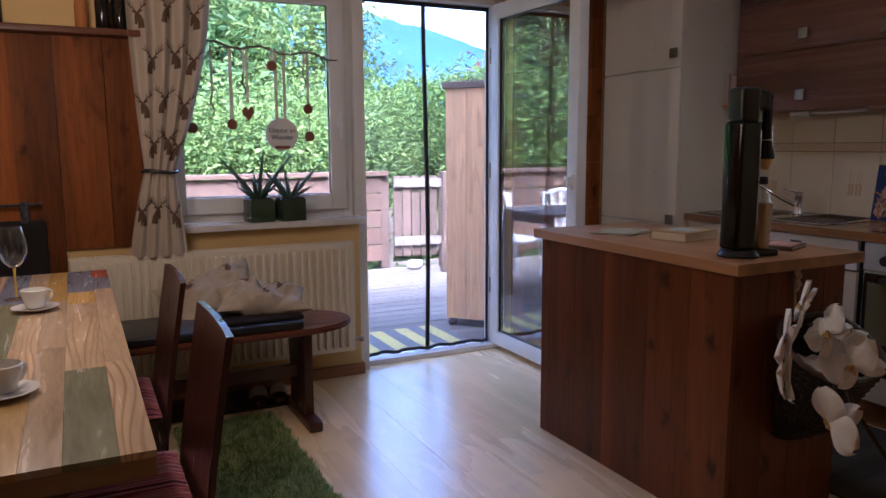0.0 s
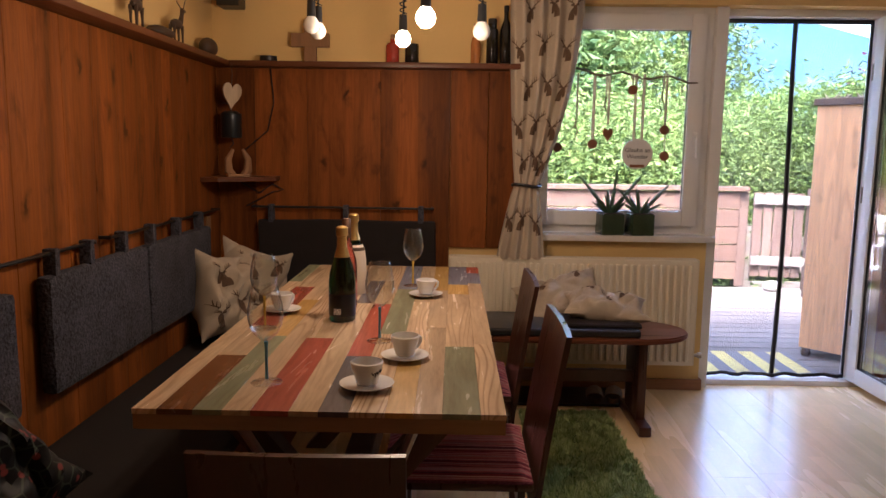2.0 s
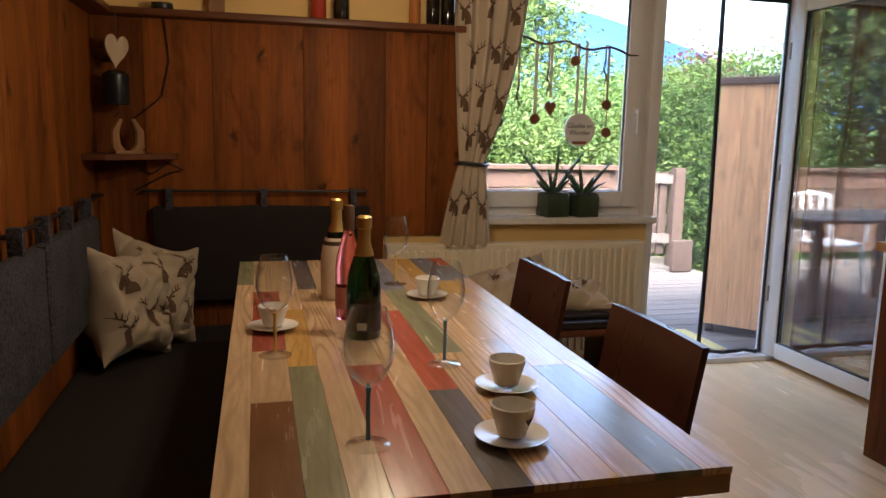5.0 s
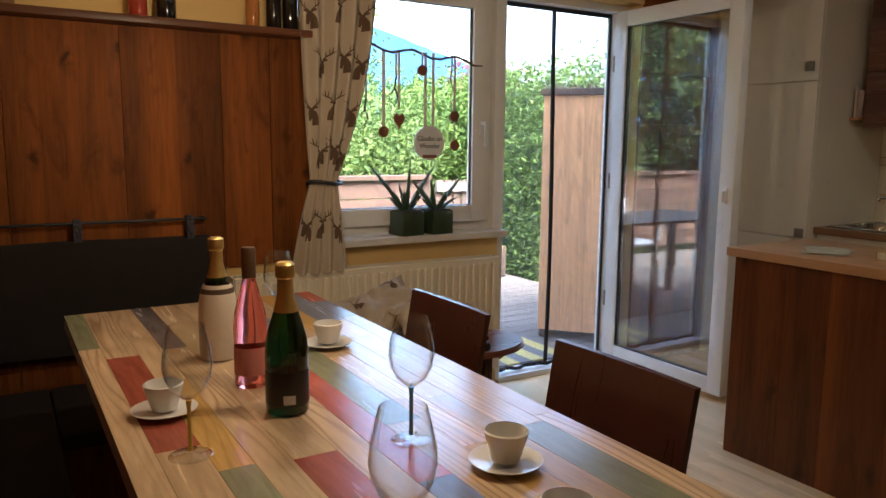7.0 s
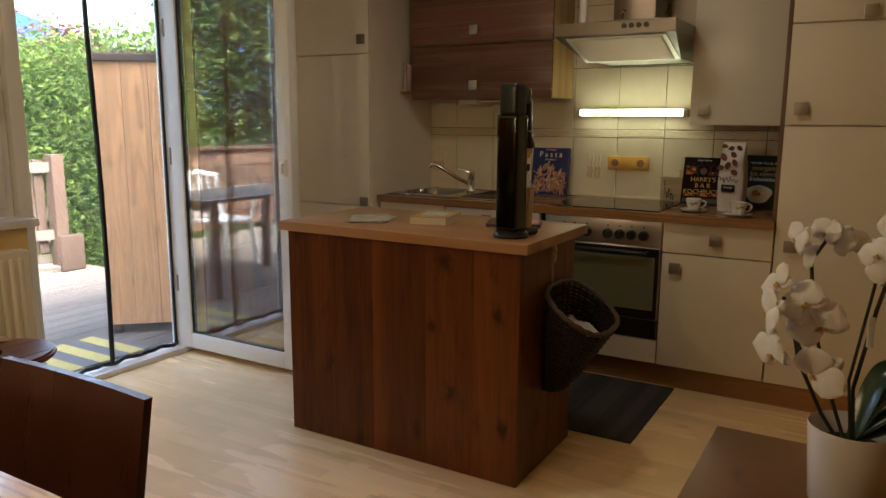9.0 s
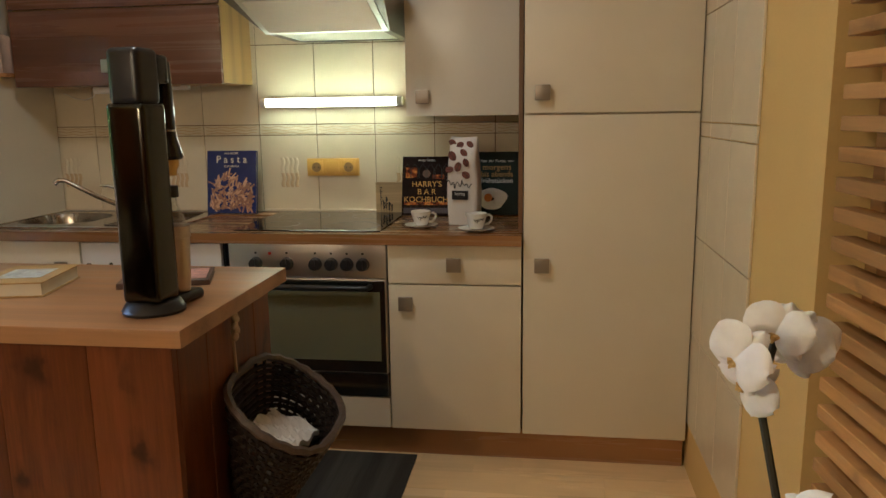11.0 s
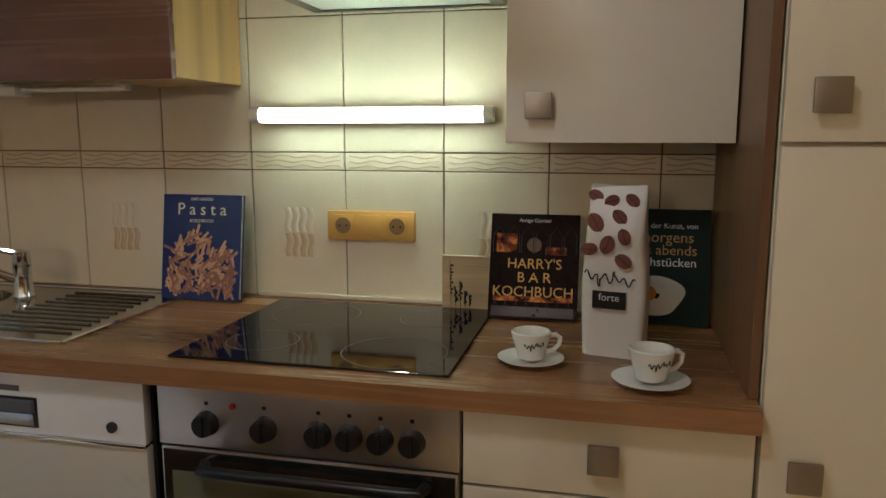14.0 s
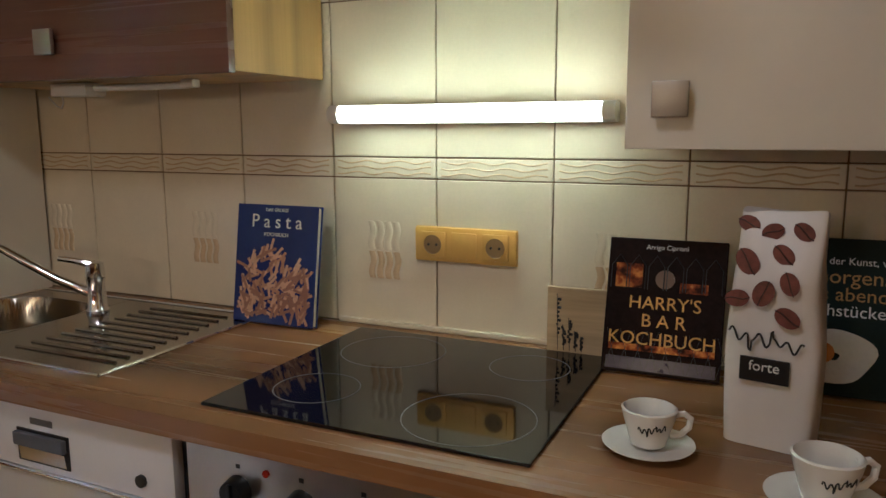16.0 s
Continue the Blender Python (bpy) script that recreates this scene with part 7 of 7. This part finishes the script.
for g in range(3):
    bm = B()
    r = random.Random(30 + g)
    for k in range(58):
        x = r.uniform(-0.092, 0.092)
        top = 0.045 - 0.9 * abs(x + 0.01) ** 1.0 * 0.6
        y = r.uniform(-0.117, top)
        bx(bm, -0.0165, 0.0165, -0.0032, 0.0032, 0, 0.0007 + 0.0003 * g, 0, 2, pose(x, y, 0.0201, 0, 0, r.choice((60, 75, 100, 120, 20, -20, 45))))
    tagged(part("penne_picture", bm, PEN[g], past, "printed picture of penne"), kind="stuff")

HW, HH = 0.205, 0.245
har = book("cookbook", "dark cookbook with golden title leaning on the tiles", standing(1.478, 1.273, HH, 3.762, 3.700), HW, HH, 0.018, plain("dark brown book cover", (0.012, 0.005, 0.004), 0.5, 0, 0.6, 30, 120.0, 0.0, 0.08))
GT = plain("gold print", (0.55, 0.31, 0.06), 0.35, 0.2, 0.35, 60)
lettering("HARRY'S", 0.033, GT, har, pose(0.002, 0.005, 0.0184), 0.0009)
lettering("B A R", 0.033, GT, har, pose(0.002, -0.027, 0.0184), 0.0009)
lettering("KOCHBUCH", 0.0335, GT, har, pose(0.0, -0.060, 0.0184), 0.0009)
bm = B()
for k in range(6):
    x = -0.082 + 0.033 * k
    tube(bm, [(x - 0.014, 0.03, 0.0186), (x - 0.014, 0.072, 0.0186), (x, 0.092, 0.0186), (x + 0.014, 0.072, 0.0186), (x + 0.014, 0.03, 0.0186)], 0.0010, 4)
for k in range(9):
    x = -0.096 + 0.024 * k
    tube(bm, [(x, -0.115, 0.0184), (x + 0.02, -0.045, 0.0184)], 0.0006, 4)
    tube(bm, [(x + 0.02, -0.115, 0.0184), (x, -0.045, 0.0184)], 0.0006, 4)
tagged(part("tracery_picture", bm, INK, har, "printed window tracery"), kind="stuff")
EMBER, nt, b_ = base("ember print", 0.4, 0, 0.1)
vec, _ = coords(nt, (1, 1, 1), 0.0)
nt.links.new(ramp(nt, noise_tex(nt, vec, 45, 4), [(0.38, (0.03, 0.008, 0.004)), (0.52, (0.28, 0.06, 0.015)), (0.68, (0.80, 0.34, 0.06))]), b_.inputs["Base Color"])
for x0, x1, y0, y1 in ((-0.088, -0.040, 0.032, 0.076), (0.026, 0.074, 0.028, 0.046), (-0.092, 0.092, -0.082, -0.070)):
    bm = B()
    bx(bm, x0, x1, y0, y1, 0.0181, 0.0184)
    part("glow_picture", bm, EMBER, har)
bm = B()
cyl(bm, (0.0, 0.050, 0.0180), (0.0, 0.050, 0.0186), 0.017, seg=24)
part("round_picture", bm, plain("brown print", (0.10, 0.045, 0.025), 0.3), har)
bm = B()
bx(bm, -0.095, 0.095, -0.117, -0.094, 0.0181, 0.0184)
part("lower_picture", bm, plain("violet print", (0.03, 0.02, 0.045), 0.3, 0, 0.4, 40), har)
lettering("Arrigo Cipriani", 0.012, TXT, har, pose(0.0, 0.107, 0.0184))

gr = book("cookbook", "dark green breakfast cookbook leaning in the corner", standing(1.178, 0.985, 0.26, 3.758, 3.715), 0.19, 0.26, 0.022, plain("dark green book cover", (0.010, 0.022, 0.020), 0.45, 0, 0.2, 10, 120.0, 0.0, 0.15))
OC = plain("ochre print", (0.42, 0.24, 0.07), 0.4)
lettering("Von der Kunst, von", 0.017, TXT, gr, pose(0, 0.092, 0.0224))
lettering("morgens", 0.034, OC, gr, pose(0, 0.066, 0.0224))
lettering("bis abends", 0.032, OC, gr, pose(0.0, 0.037, 0.0224))
lettering("frühstücken", 0.028, TXT, gr, pose(0, 0.010, 0.0224))
bm = B()
slab(bm, lambda u, v: (-0.02 + 0.062 * (0.15 + 0.85 * v) * math.cos(6.2832 * u) * (1 + 0.12 * math.sin(3 * 6.2832 * u)), -0.065 + 0.045 * (0.15 + 0.85 * v) * math.sin(6.2832 * u), 0.0222), 30, 2, (0, 0, 0.0006))
egg = part("fried_egg_picture", bm, TXT, gr, "printed fried egg")
bm = B()
cyl(bm, (-0.035, -0.06, 0.0222), (-0.035, -0.06, 0.0232), 0.017, seg=22)
part("yolk_picture", bm, plain("yolk print", (0.6, 0.22, 0.04), 0.4), egg)

bm = B()
bx(bm, 3.735, 3.747, 1.425, 1.605, ZW, ZW + 0.135, 0.002)
plq = solid("wooden_plaque", bm, wood("pale maple board", (0.66, 0.50, 0.28), "y", 0.5), "pale wooden board with a burnt flower drawing", "board")
bm = B()
r = random.Random(7)
for k in range(5):
    y = 1.582 - 0.012 * k
    hgt = (0.122, 0.06, 0.075, 0.05, 0.04)[k]
    tube(bm, [(3.7345, y, ZW + 0.008), (3.7345, y + 0.003, ZW + hgt)], 0.0008, 4)
    for j in range(9):
        cyl(bm, (3.7335, y + r.uniform(-0.006, 0.006), ZW + hgt * (0.35 + 0.07 * j)), (3.7348, y + 0.001, ZW + hgt * (0.35 + 0.07 * j)), 0.0028, seg=6)
part("flower_drawing", bm, INK, plq)

# coffee bag
bag = thing("coffee_bag", "white coffee bag with printed brown beans", "bag", (3.452, 1.19, ZW), "", -11)
BAGM = plain("white coated paper", (0.70, 0.66, 0.62), 0.4, 0, 0.04, 9, 40, 0.12)
bm = B()
def bagf(a, z):
    q = z / 0.33
    d = 0.040 * (1 - 0.85 * max(0, q - 0.72) / 0.28) * (1 - 0.10 * math.cos(q * 3))
    w = 0.058 + 0.004 * math.sin(q * 5)
    x = d * math.copysign(abs(math.cos(a)) ** 0.35, math.cos(a))
    y = w * math.copysign(abs(math.sin(a)) ** 0.35, math.sin(a))
    n = noise.noise(Vector((x * 30, y * 30, z * 12)))
    return (x + 0.003 * n, y + 0.003 * n, z + (0.004 * math.sin(a * 2) if q > 0.98 else 0))
rings = [[bm.verts.new(bagf(k * 6.2832 / 48, 0.33 * j / 30)) for k in range(48)] for j in range(31)]
for p, q in zip(rings, rings[1:]):
    for k in range(48):
        bm.faces.new((p[k], p[(k + 1) % 48], q[(k + 1) % 48], q[k]))
bm.faces.new(rings[0][::-1])
bm.faces.new(rings[-1])
part("paper", bm, BAGM, bag, "", True)
BEAN, BEAND = plain("bean print", (0.155, 0.046, 0.032), 0.5, 0, 0.35, 60), plain("bean crease", (0.04, 0.012, 0.01), 0.5)
for y, z, s, tilt in ((0.046, 0.312, 0.013, 20), (0.010, 0.303, 0.013, -25), (-0.034, 0.305, 0.013, 40), (0.040, 0.262, 0.017, 60), (-0.010, 0.274, 0.014, 45), (-0.024, 0.238, 0.014, 70), (0.012, 0.222, 0.016, -70), (0.050, 0.212, 0.014, -10), (-0.024, 0.192, 0.015, 30)):
    y *= 0.88
    bm = B()
    slab(bm, lambda u, v: (0.0, 1.15 * s * v * math.cos(6.2832 * u) + 0.0001, 0.86 * s * v * math.sin(6.2832 * u)), 22, 2, (0.0006, 0, 0))
    off = -0.0455 * (1 - 0.85 * max(0, z / 0.33 - 0.72) / 0.28) - 0.0035
    bmesh.ops.transform(bm, matrix=pose(off, y, z, tilt, 0, 0), verts=bm.verts)
    bn = part("bean_print", bm, BEAN, bag)
    bm = B()
    tube(bm, [(off - 0.0006, y + q * 1.2 * s * math.cos(radians(tilt)), z + q * 1.2 * s * math.sin(radians(tilt)) + 0.002 * math.sin(q * 3)) for q in (-1, -0.5, 0, 0.5, 1)], 0.0011, 4)
    part("crease", bm, BEAND, bn)
bm = B()
tube(bm, [(-0.0476, 0.052 - 0.096 * q, 0.163 - 0.012 * q + 0.006 * math.sin(q * 34) + 0.003 * math.sin(q * 19 + 1) + (0.012 if 0.56 < q < 0.60 else 0.0) - (0.016 if 0.26 < q < 0.31 else 0.0)) for q in [i / 70 for i in range(71)]], 0.0015, 5)
part("brand_strokes", bm, INK, bag, "brand mark drawn as dark strokes")
bm = B()
bx(bm, -0.0472, -0.0440, -0.028, 0.036, 0.098, 0.132, 0.001)
lab = part("label", bm, LABELB, bag, "black label")
lettering("forte", 0.020, TXT, lab, pose(-0.0475, 0.004, 0.120, 90, 0, -90))

cup(3.345, 1.343, ZW, -68, "white espresso cup with dark lettering on its saucer", 1.0, True, "cups on the worktop")
cup(3.268, 1.128, ZW, -62, "white espresso cup with dark lettering on its saucer", 1.06, True, "cups on the worktop")

# unlit lamp under the wall cabinet
ul = thing("cabinet_light", "slim white unlit lamp under the wall cabinet", "lamp", (3.60, 2.60, 1.3985))
bm = B()
bx(bm, -0.030, 0.030, 0.05, 0.165, -0.012, 0.0178, 0.005)
part("switch_box", bm, WHITE, ul, "", True)
bm = B()
tube(bm, [(0.0, 0.165, 0.0), (0.04, 0.21, -0.022), (0.09, 0.28, -0.034), (0.14, 0.36, -0.026), (0.18, 0.44, 0.0)], 0.0022, 6)
part("cord", bm, WHITE, ul, "thin white power cord", True)
bm = B()
cyl(bm, (0, -0.23, 0.006), (0, 0.05, 0.006), 0.008)
bx(bm, -0.012, 0.012, -0.25, -0.215, 0.0, 0.0175, 0.003)
part("tube", bm, WHITE, ul, "", True)

# small shelf with a cloth beside the wall cabinet
bm = B()
bx(bm, 3.42, 3.60, 3.036, 3.090, 1.455, 1.470, 0.002)
solid("corner_shelf", bm, WALNUT, "tiny walnut shelf beside the wall cabinet", "shelf")
bm = B()
slab(bm, lambda u, v: (3.43 + 0.11 * u, 3.058 + 0.012 * math.sin(u * 9) * v, 1.471 + 0.17 * v * (1 - 0.35 * u)), 12, 8, (0, 0.012, 0))
solid("oven_cloth", bm, cloth("pale pink cloth", (0.55, 0.42, 0.36), 300), "pale folded kitchen cloth on the small shelf", "cloth", smooth=True)
bm = B()
lathe(bm, [(0, 0), (0.020, 0), (0.020, 0.13), (0.014, 0.135), (0, 0.135)], 18, (3.35, 1.935, 1.766))
solid("salt_shaker", bm, WHITE, "tall white shaker standing on the cooker hood", "shaker", smooth=True)

# kitchen mat
bm = B()
bx(bm, 2.50, 3.23, 1.355, 2.30, 0.0008, 0.007, 0.002)
solid("kitchen_mat", bm, wood("dark woven mat", (0.060, 0.057, 0.048), "x", 0.9, 3.0, 0.1, 0.0, 0.2, 1.6, 0.04), "dark grey woven mat before the oven", "mat")

# ---------------- orchid ----------------
orc = thing("orchid", "white orchid with two flower stems in a white pot", "plant", (1.297, 0.580, 0.5305))
bm = B()
lathe(bm, [(0, 0.004), (0.066, 0.0), (0.070, 0.006), (0.082, 0.165), (0.080, 0.168), (0.077, 0.165), (0.068, 0.12), (0, 0.12)], 40)
part("pot", bm, plain("white ceramic pot", (0.74, 0.72, 0.68), 0.2, 0, 0.03), orc, "", True)
bm = B()
lathe(bm, [(0, 0.128), (0.072, 0.124), (0.071, 0.118), (0, 0.118)], 24)
part("bark_soil", bm, SOIL, orc)
PETAL, nt, b_ = base("white petal", 0.5, 0, 0.4)
vec, _ = coords(nt)
pf = noise_tex(nt, vec, 60, 4)
nt.links.new(ramp(nt, pf, [(0.3, (0.88, 0.86, 0.85)), (0.7, (0.95, 0.94, 0.93))]), b_.inputs["Base Color"])
b_.inputs["Subsurface Weight"].default_value = 0.15
LIP, STEM = plain("yellow-red lip", (0.62, 0.42, 0.14), 0.5, 0, 0.5, 200), plain("dark stem", (0.030, 0.028, 0.014), 0.5, 0, 0.3, 40)
def petal(bm, m, ln, w):
    def f(u, v):
        x = 2 * u - 1
        wid = w * (math.sin(math.pi * min(1, v * 0.92 + 0.06)) ** 0.6)
        return m @ Vector((x * wid, ln * v, 0.006 * (1 - x * x) - 0.004 * v * v))
    slab(bm, f, 8, 8, m.to_3x3() @ Vector((0, 0, 0.0009)))
fl_mesh = None
def flower(m, k=1.0):
    global fl_mesh
    if fl_mesh is None:
        bm = B()
        for a, ln, w in ((0, 0.038, 0.0125), (120, 0.037, 0.0115), (240, 0.037, 0.0115)):
            petal(bm, pose(0, 0, 0, 0, 0, a), ln, w)
        for a in (68, -68):
            petal(bm, pose(0, 0, 0.004, 12, 0, a), 0.041, 0.025)
        fl_mesh = mesh_of("flower", bm, PETAL, True)
        bm = B()
        for s in (-1, 1):
            tube(bm, [(0, -0.002, 0.006), (s * 0.004, -0.006, 0.012), (s * 0.002, -0.010, 0.010)], [0.002, 0.0028, 0.001], 6)
        tube(bm, [(0, 0, 0.004), (0, -0.007, 0.010), (0, -0.014, 0.007)], [0.0025, 0.003, 0.001], 6)
        flower.lip = mesh_of("lip", bm, LIP, True)
    ob = new("flower", fl_mesh)
    ob.parent = orc
    ob.matrix_basis = m @ Matrix.Diagonal((k, k, k, 1))
    lp = new("lip", flower.lip)
    lp.parent = ob
def facing(x, y, z, dx, dy, dz, spin):
    q = Vector((dx, dy, dz)).to_track_quat("Z", "Y").to_matrix().to_4x4()
    y -= 0.055 if y < 0.63 else 0.03
    return Matrix.Translation((x - 1.297, y - 0.580, z - 0.5305)) @ q @ pose(0, 0, 0, 0, 0, spin)
for x, y, z, dx, dy, dz, k in ((1.06, 0.748, 0.965, -0.5, 0.8, 0.1, 1.15), (1.05, 0.738, 0.900, -0.6, 0.75, -0.1, 1.2), (1.08, 0.742, 1.015, -0.5, 0.8, 0.3, 1.0), (1.10, 0.676, 0.945, -1, 0.15, 0.1, 1.35), (1.06, 0.668, 0.870, -1, 0.2, -0.1, 1.3), (1.08, 0.700, 0.985, -0.9, 0.4, 0.3, 1.1),
                            (1.30, 0.735, 1.065, -0.6, 0.7, 0.2, 0.95), (1.32, 0.722, 1.035, -0.7, 0.6, 0.0, 0.9), (1.37, 0.672, 1.060, -0.9, 0.2, 0.3, 1.05), (1.40, 0.650, 1.050, -0.9, -0.1, 0.2, 0.95), (1.35, 0.690, 1.075, -0.8, 0.4, 0.4, 0.9),
                            (1.22, 0.600, 1.035, -0.9, 0.3, 0.0, 1.05), (1.22, 0.580, 1.075, -0.9, 0.1, 0.1, 1.1), (1.24, 0.560, 1.105, -0.9, -0.1, 0.2, 1.1), (1.22, 0.590, 1.115, -0.8, 0.3, 0.4, 1.0), (1.22, 0.622, 1.060, -0.7, 0.6, 0.2, 0.9)):
    flower(facing(x, y, z, dx, dy, dz, 17 * (hash(round(x * 997)) % 7) - 50), 0.95 * k)
def stem(pts, r=0.0038):
    bm = B()
    def moved(x, y, z):
        k = min(1.0, max(0.0, (z - 0.65) / 0.25))
        return (x - 1.285 - 0.012 * k, y - 0.650 + k * (0.015 if y < 0.63 else 0.04), z - 0.5305)
    tube(bm, [moved(*p) for p in pts], r, 7)
    part("stem", bm, STEM, orc, "", True)
stem([(1.272, 0.655, 0.65), (1.255, 0.672, 0.75), (1.275, 0.695, 0.90), (1.32, 0.712, 1.02), (1.36, 0.690, 1.06), (1.40, 0.655, 1.06)])
stem([(1.265, 0.660, 0.65), (1.21, 0.690, 0.74), (1.15, 0.715, 0.86), (1.12, 0.720, 0.94), (1.08, 0.735, 0.99)])
stem([(1.12, 0.718, 0.92), (1.09, 0.700, 0.89), (1.07, 0.675, 0.87)], 0.003)
stem([(1.285, 0.645, 0.65), (1.275, 0.635, 0.78), (1.255, 0.615, 0.95), (1.235, 0.595, 1.05), (1.23, 0.575, 1.11)])
stem([(1.280, 0.650, 0.65), (1.262, 0.640, 0.80), (1.250, 0.622, 1.0)], 0.003)
bm = B()
bx(bm, -0.050, -0.046, -0.020, -0.008, 0.345, 0.405, 0.0015)
part("plant_tag", bm, WHITE, orc, "small white plant tag")
LEAFO = plain("dark glossy orchid leaf", (0.022, 0.055, 0.018), 0.25, 0, 0.25, 12)
for ang, ln, rise in ((-118, 0.15, 0.085), (-124, 0.20, 0.055), (-100, 0.12, 0.095), (-134, 0.27, 0.042), (-142, 0.17, 0.060)):
    bm = B()
    def lf(u, v):
        x = 2 * u - 1
        w = 0.025 * math.sin(math.pi * min(1, 0.12 + 0.88 * v)) ** 0.7
        return (x * w, ln * v, 0.125 + rise * 4 * v * (1 - 0.62 * v) + 0.010 * x * x)
    slab(bm, lf, 6, 12, (0, 0, 0.0018))
    bmesh.ops.transform(bm, matrix=pose(0.0, 0.0, 0.0, 0, 0, ang - 90 + 60), verts=bm.verts)
    part("leaf", bm, LEAFO, orc, "", True)

# bookshelf behind the slatted screen
shf = thing("bookcase", "brown bookcase with books behind the slatted screen", "bookcase", (1.5, 0.10, 0))
for z in (0.05, 0.45, 0.85, 1.25, 1.65, 2.05):
    box_part("shelf", (-0.70, 0.58, -0.14, 0.13, z, z + 0.022), PINE, shf)
box_part("side_panel", (-0.722, -0.701, -0.14, 0.13, 0.0, 2.10), PINE, shf)
box_part("side_panel", (0.581, 0.598, -0.14, 0.098, 0.0, 2.10), PINE, shf)
box_part("back_panel", (-0.72, 0.598, -0.158, -0.141, 0.0, 2.10), PINE, shf)
BCOL = [plain("spine " + str(k), c, 0.6, 0, 0.15, 20) for k, c in enumerate(((0.25, 0.04, 0.03), (0.05, 0.12, 0.06), (0.45, 0.38, 0.25), (0.05, 0.06, 0.14), (0.10, 0.06, 0.04)))]
r = random.Random(12)
for z in (0.472, 0.872, 1.272, 1.672):
    x = 0.57
    while x > -0.1:
        t, h = r.uniform(0.018, 0.042), r.uniform(0.19, 0.30)
        bm = B()
        bx(bm, x - t, x - 0.001, -0.08, 0.11 - r.uniform(0, 0.03), z, z + h, 0.002, 1)
        ob = solid("book", bm, r.choice(BCOL), "closed book standing on the bookcase shelf", "book", "books in the bookcase")
        ob.location = (1.5, 0.10, 0)
        x -= t

# ---------------- boards, tiles and floor planks ----------------
boards(wall_north, "x", XW, 0.09, YN, 0.0, 1.727, 3, 1)
boards(wall_north, "x", 0.09, 0.52, YN, 0.79, 1.727, 4, 1)
boards(wall_west, "y", YS, YN, XW, 0.0, 1.727, 6, -1)

cols = [1.613 + 0.2595 * k for k in range(-5, 8)]
rows = [(0.866, 1.200), (1.203, 1.246), (1.249, 1.585), (1.588, 1.924), (1.927, 2.263)]
for a, c in zip(cols, cols[1:]):
    if a < 0.70 or a > 3.3:
        continue
    for z0, z1 in rows:
        bm = B()
        bx(bm, XE, XE + 0.0075, a + 0.0016, c - 0.0016, z0, z1, 0.0012, 1)
        part("tile", bm, TILE, wall_east)
for x0, x1 in ((2.545, 2.80), (2.803, 3.06), (3.063, 3.24)):
    for z0, z1 in ((0.19, 0.524), (0.527, 0.862), *rows):
        bm = B()
        bx(bm, x0, x1, 0.3655, 0.373, z0, z1, 0.0012, 1)
        part("tile", bm, TILE, wall_divider)

rnd = random.Random(2)
x = XW
strip = 0
while x < XE:
    y = YS - rnd.random() * 1.1
    while y < 3.86:
        y0, y1 = max(YS, y), min(3.855, y + 1.2)
        if y1 - y0 > 0.02:
            bm = B()
            bx(bm, x + 0.00015, min(XE, x + 0.195) - 0.00015, y0 + 0.00015, y1 - 0.00015, -0.012, 0.0, 0.0003, 1)
            part("floor_plank", bm, FLOOR, floor)
        y += 1.2
    x += 0.195

# relief on the tiles: a wavy border and raised stripes on every other tile
RELIEF = plain("beige tile relief", (0.62, 0.46, 0.28), 0.25, 0, 0.12, 40)
for a, c in zip(cols, cols[1:]):
    if a < 0.70 or a > 2.95:
        continue
    bm = B()
    for j in range(3):
        tube(bm, [(XE + 0.0003, a + 0.012 + (c - a - 0.024) * k / 24, 1.212 + 0.0125 * j + 0.0030 * math.sin(k * 0.75 + j)) for k in range(25)], 0.0019, 5)
    part("border_relief", bm, RELIEF, wall_east)
def wavy_bar(bm, y, z0, z1, w):
    """A flat raised bar with wavy sides on the tile face."""
    def f(u, v):
        a = math.pi * u
        return (XE - 0.0028 * math.sin(a), y - w * math.cos(a) + 0.0032 * math.sin(v * 7.0), z0 + (z1 - z0) * v)
    slab(bm, f, 6, 8, (0.004, 0, 0))


for yc in (1.483, 2.002, 2.521, 3.04):
    for z0, z1 in ((0.974, 1.036), (1.040, 1.104)):
        for j in range(4):
            bm = B()
            wavy_bar(bm, yc - 0.0315 + 0.021 * j, z0, z1, 0.0078)
            part("stripe_relief", bm, TILE if z0 > 1.0 else RELIEF, wall_east, "", True)
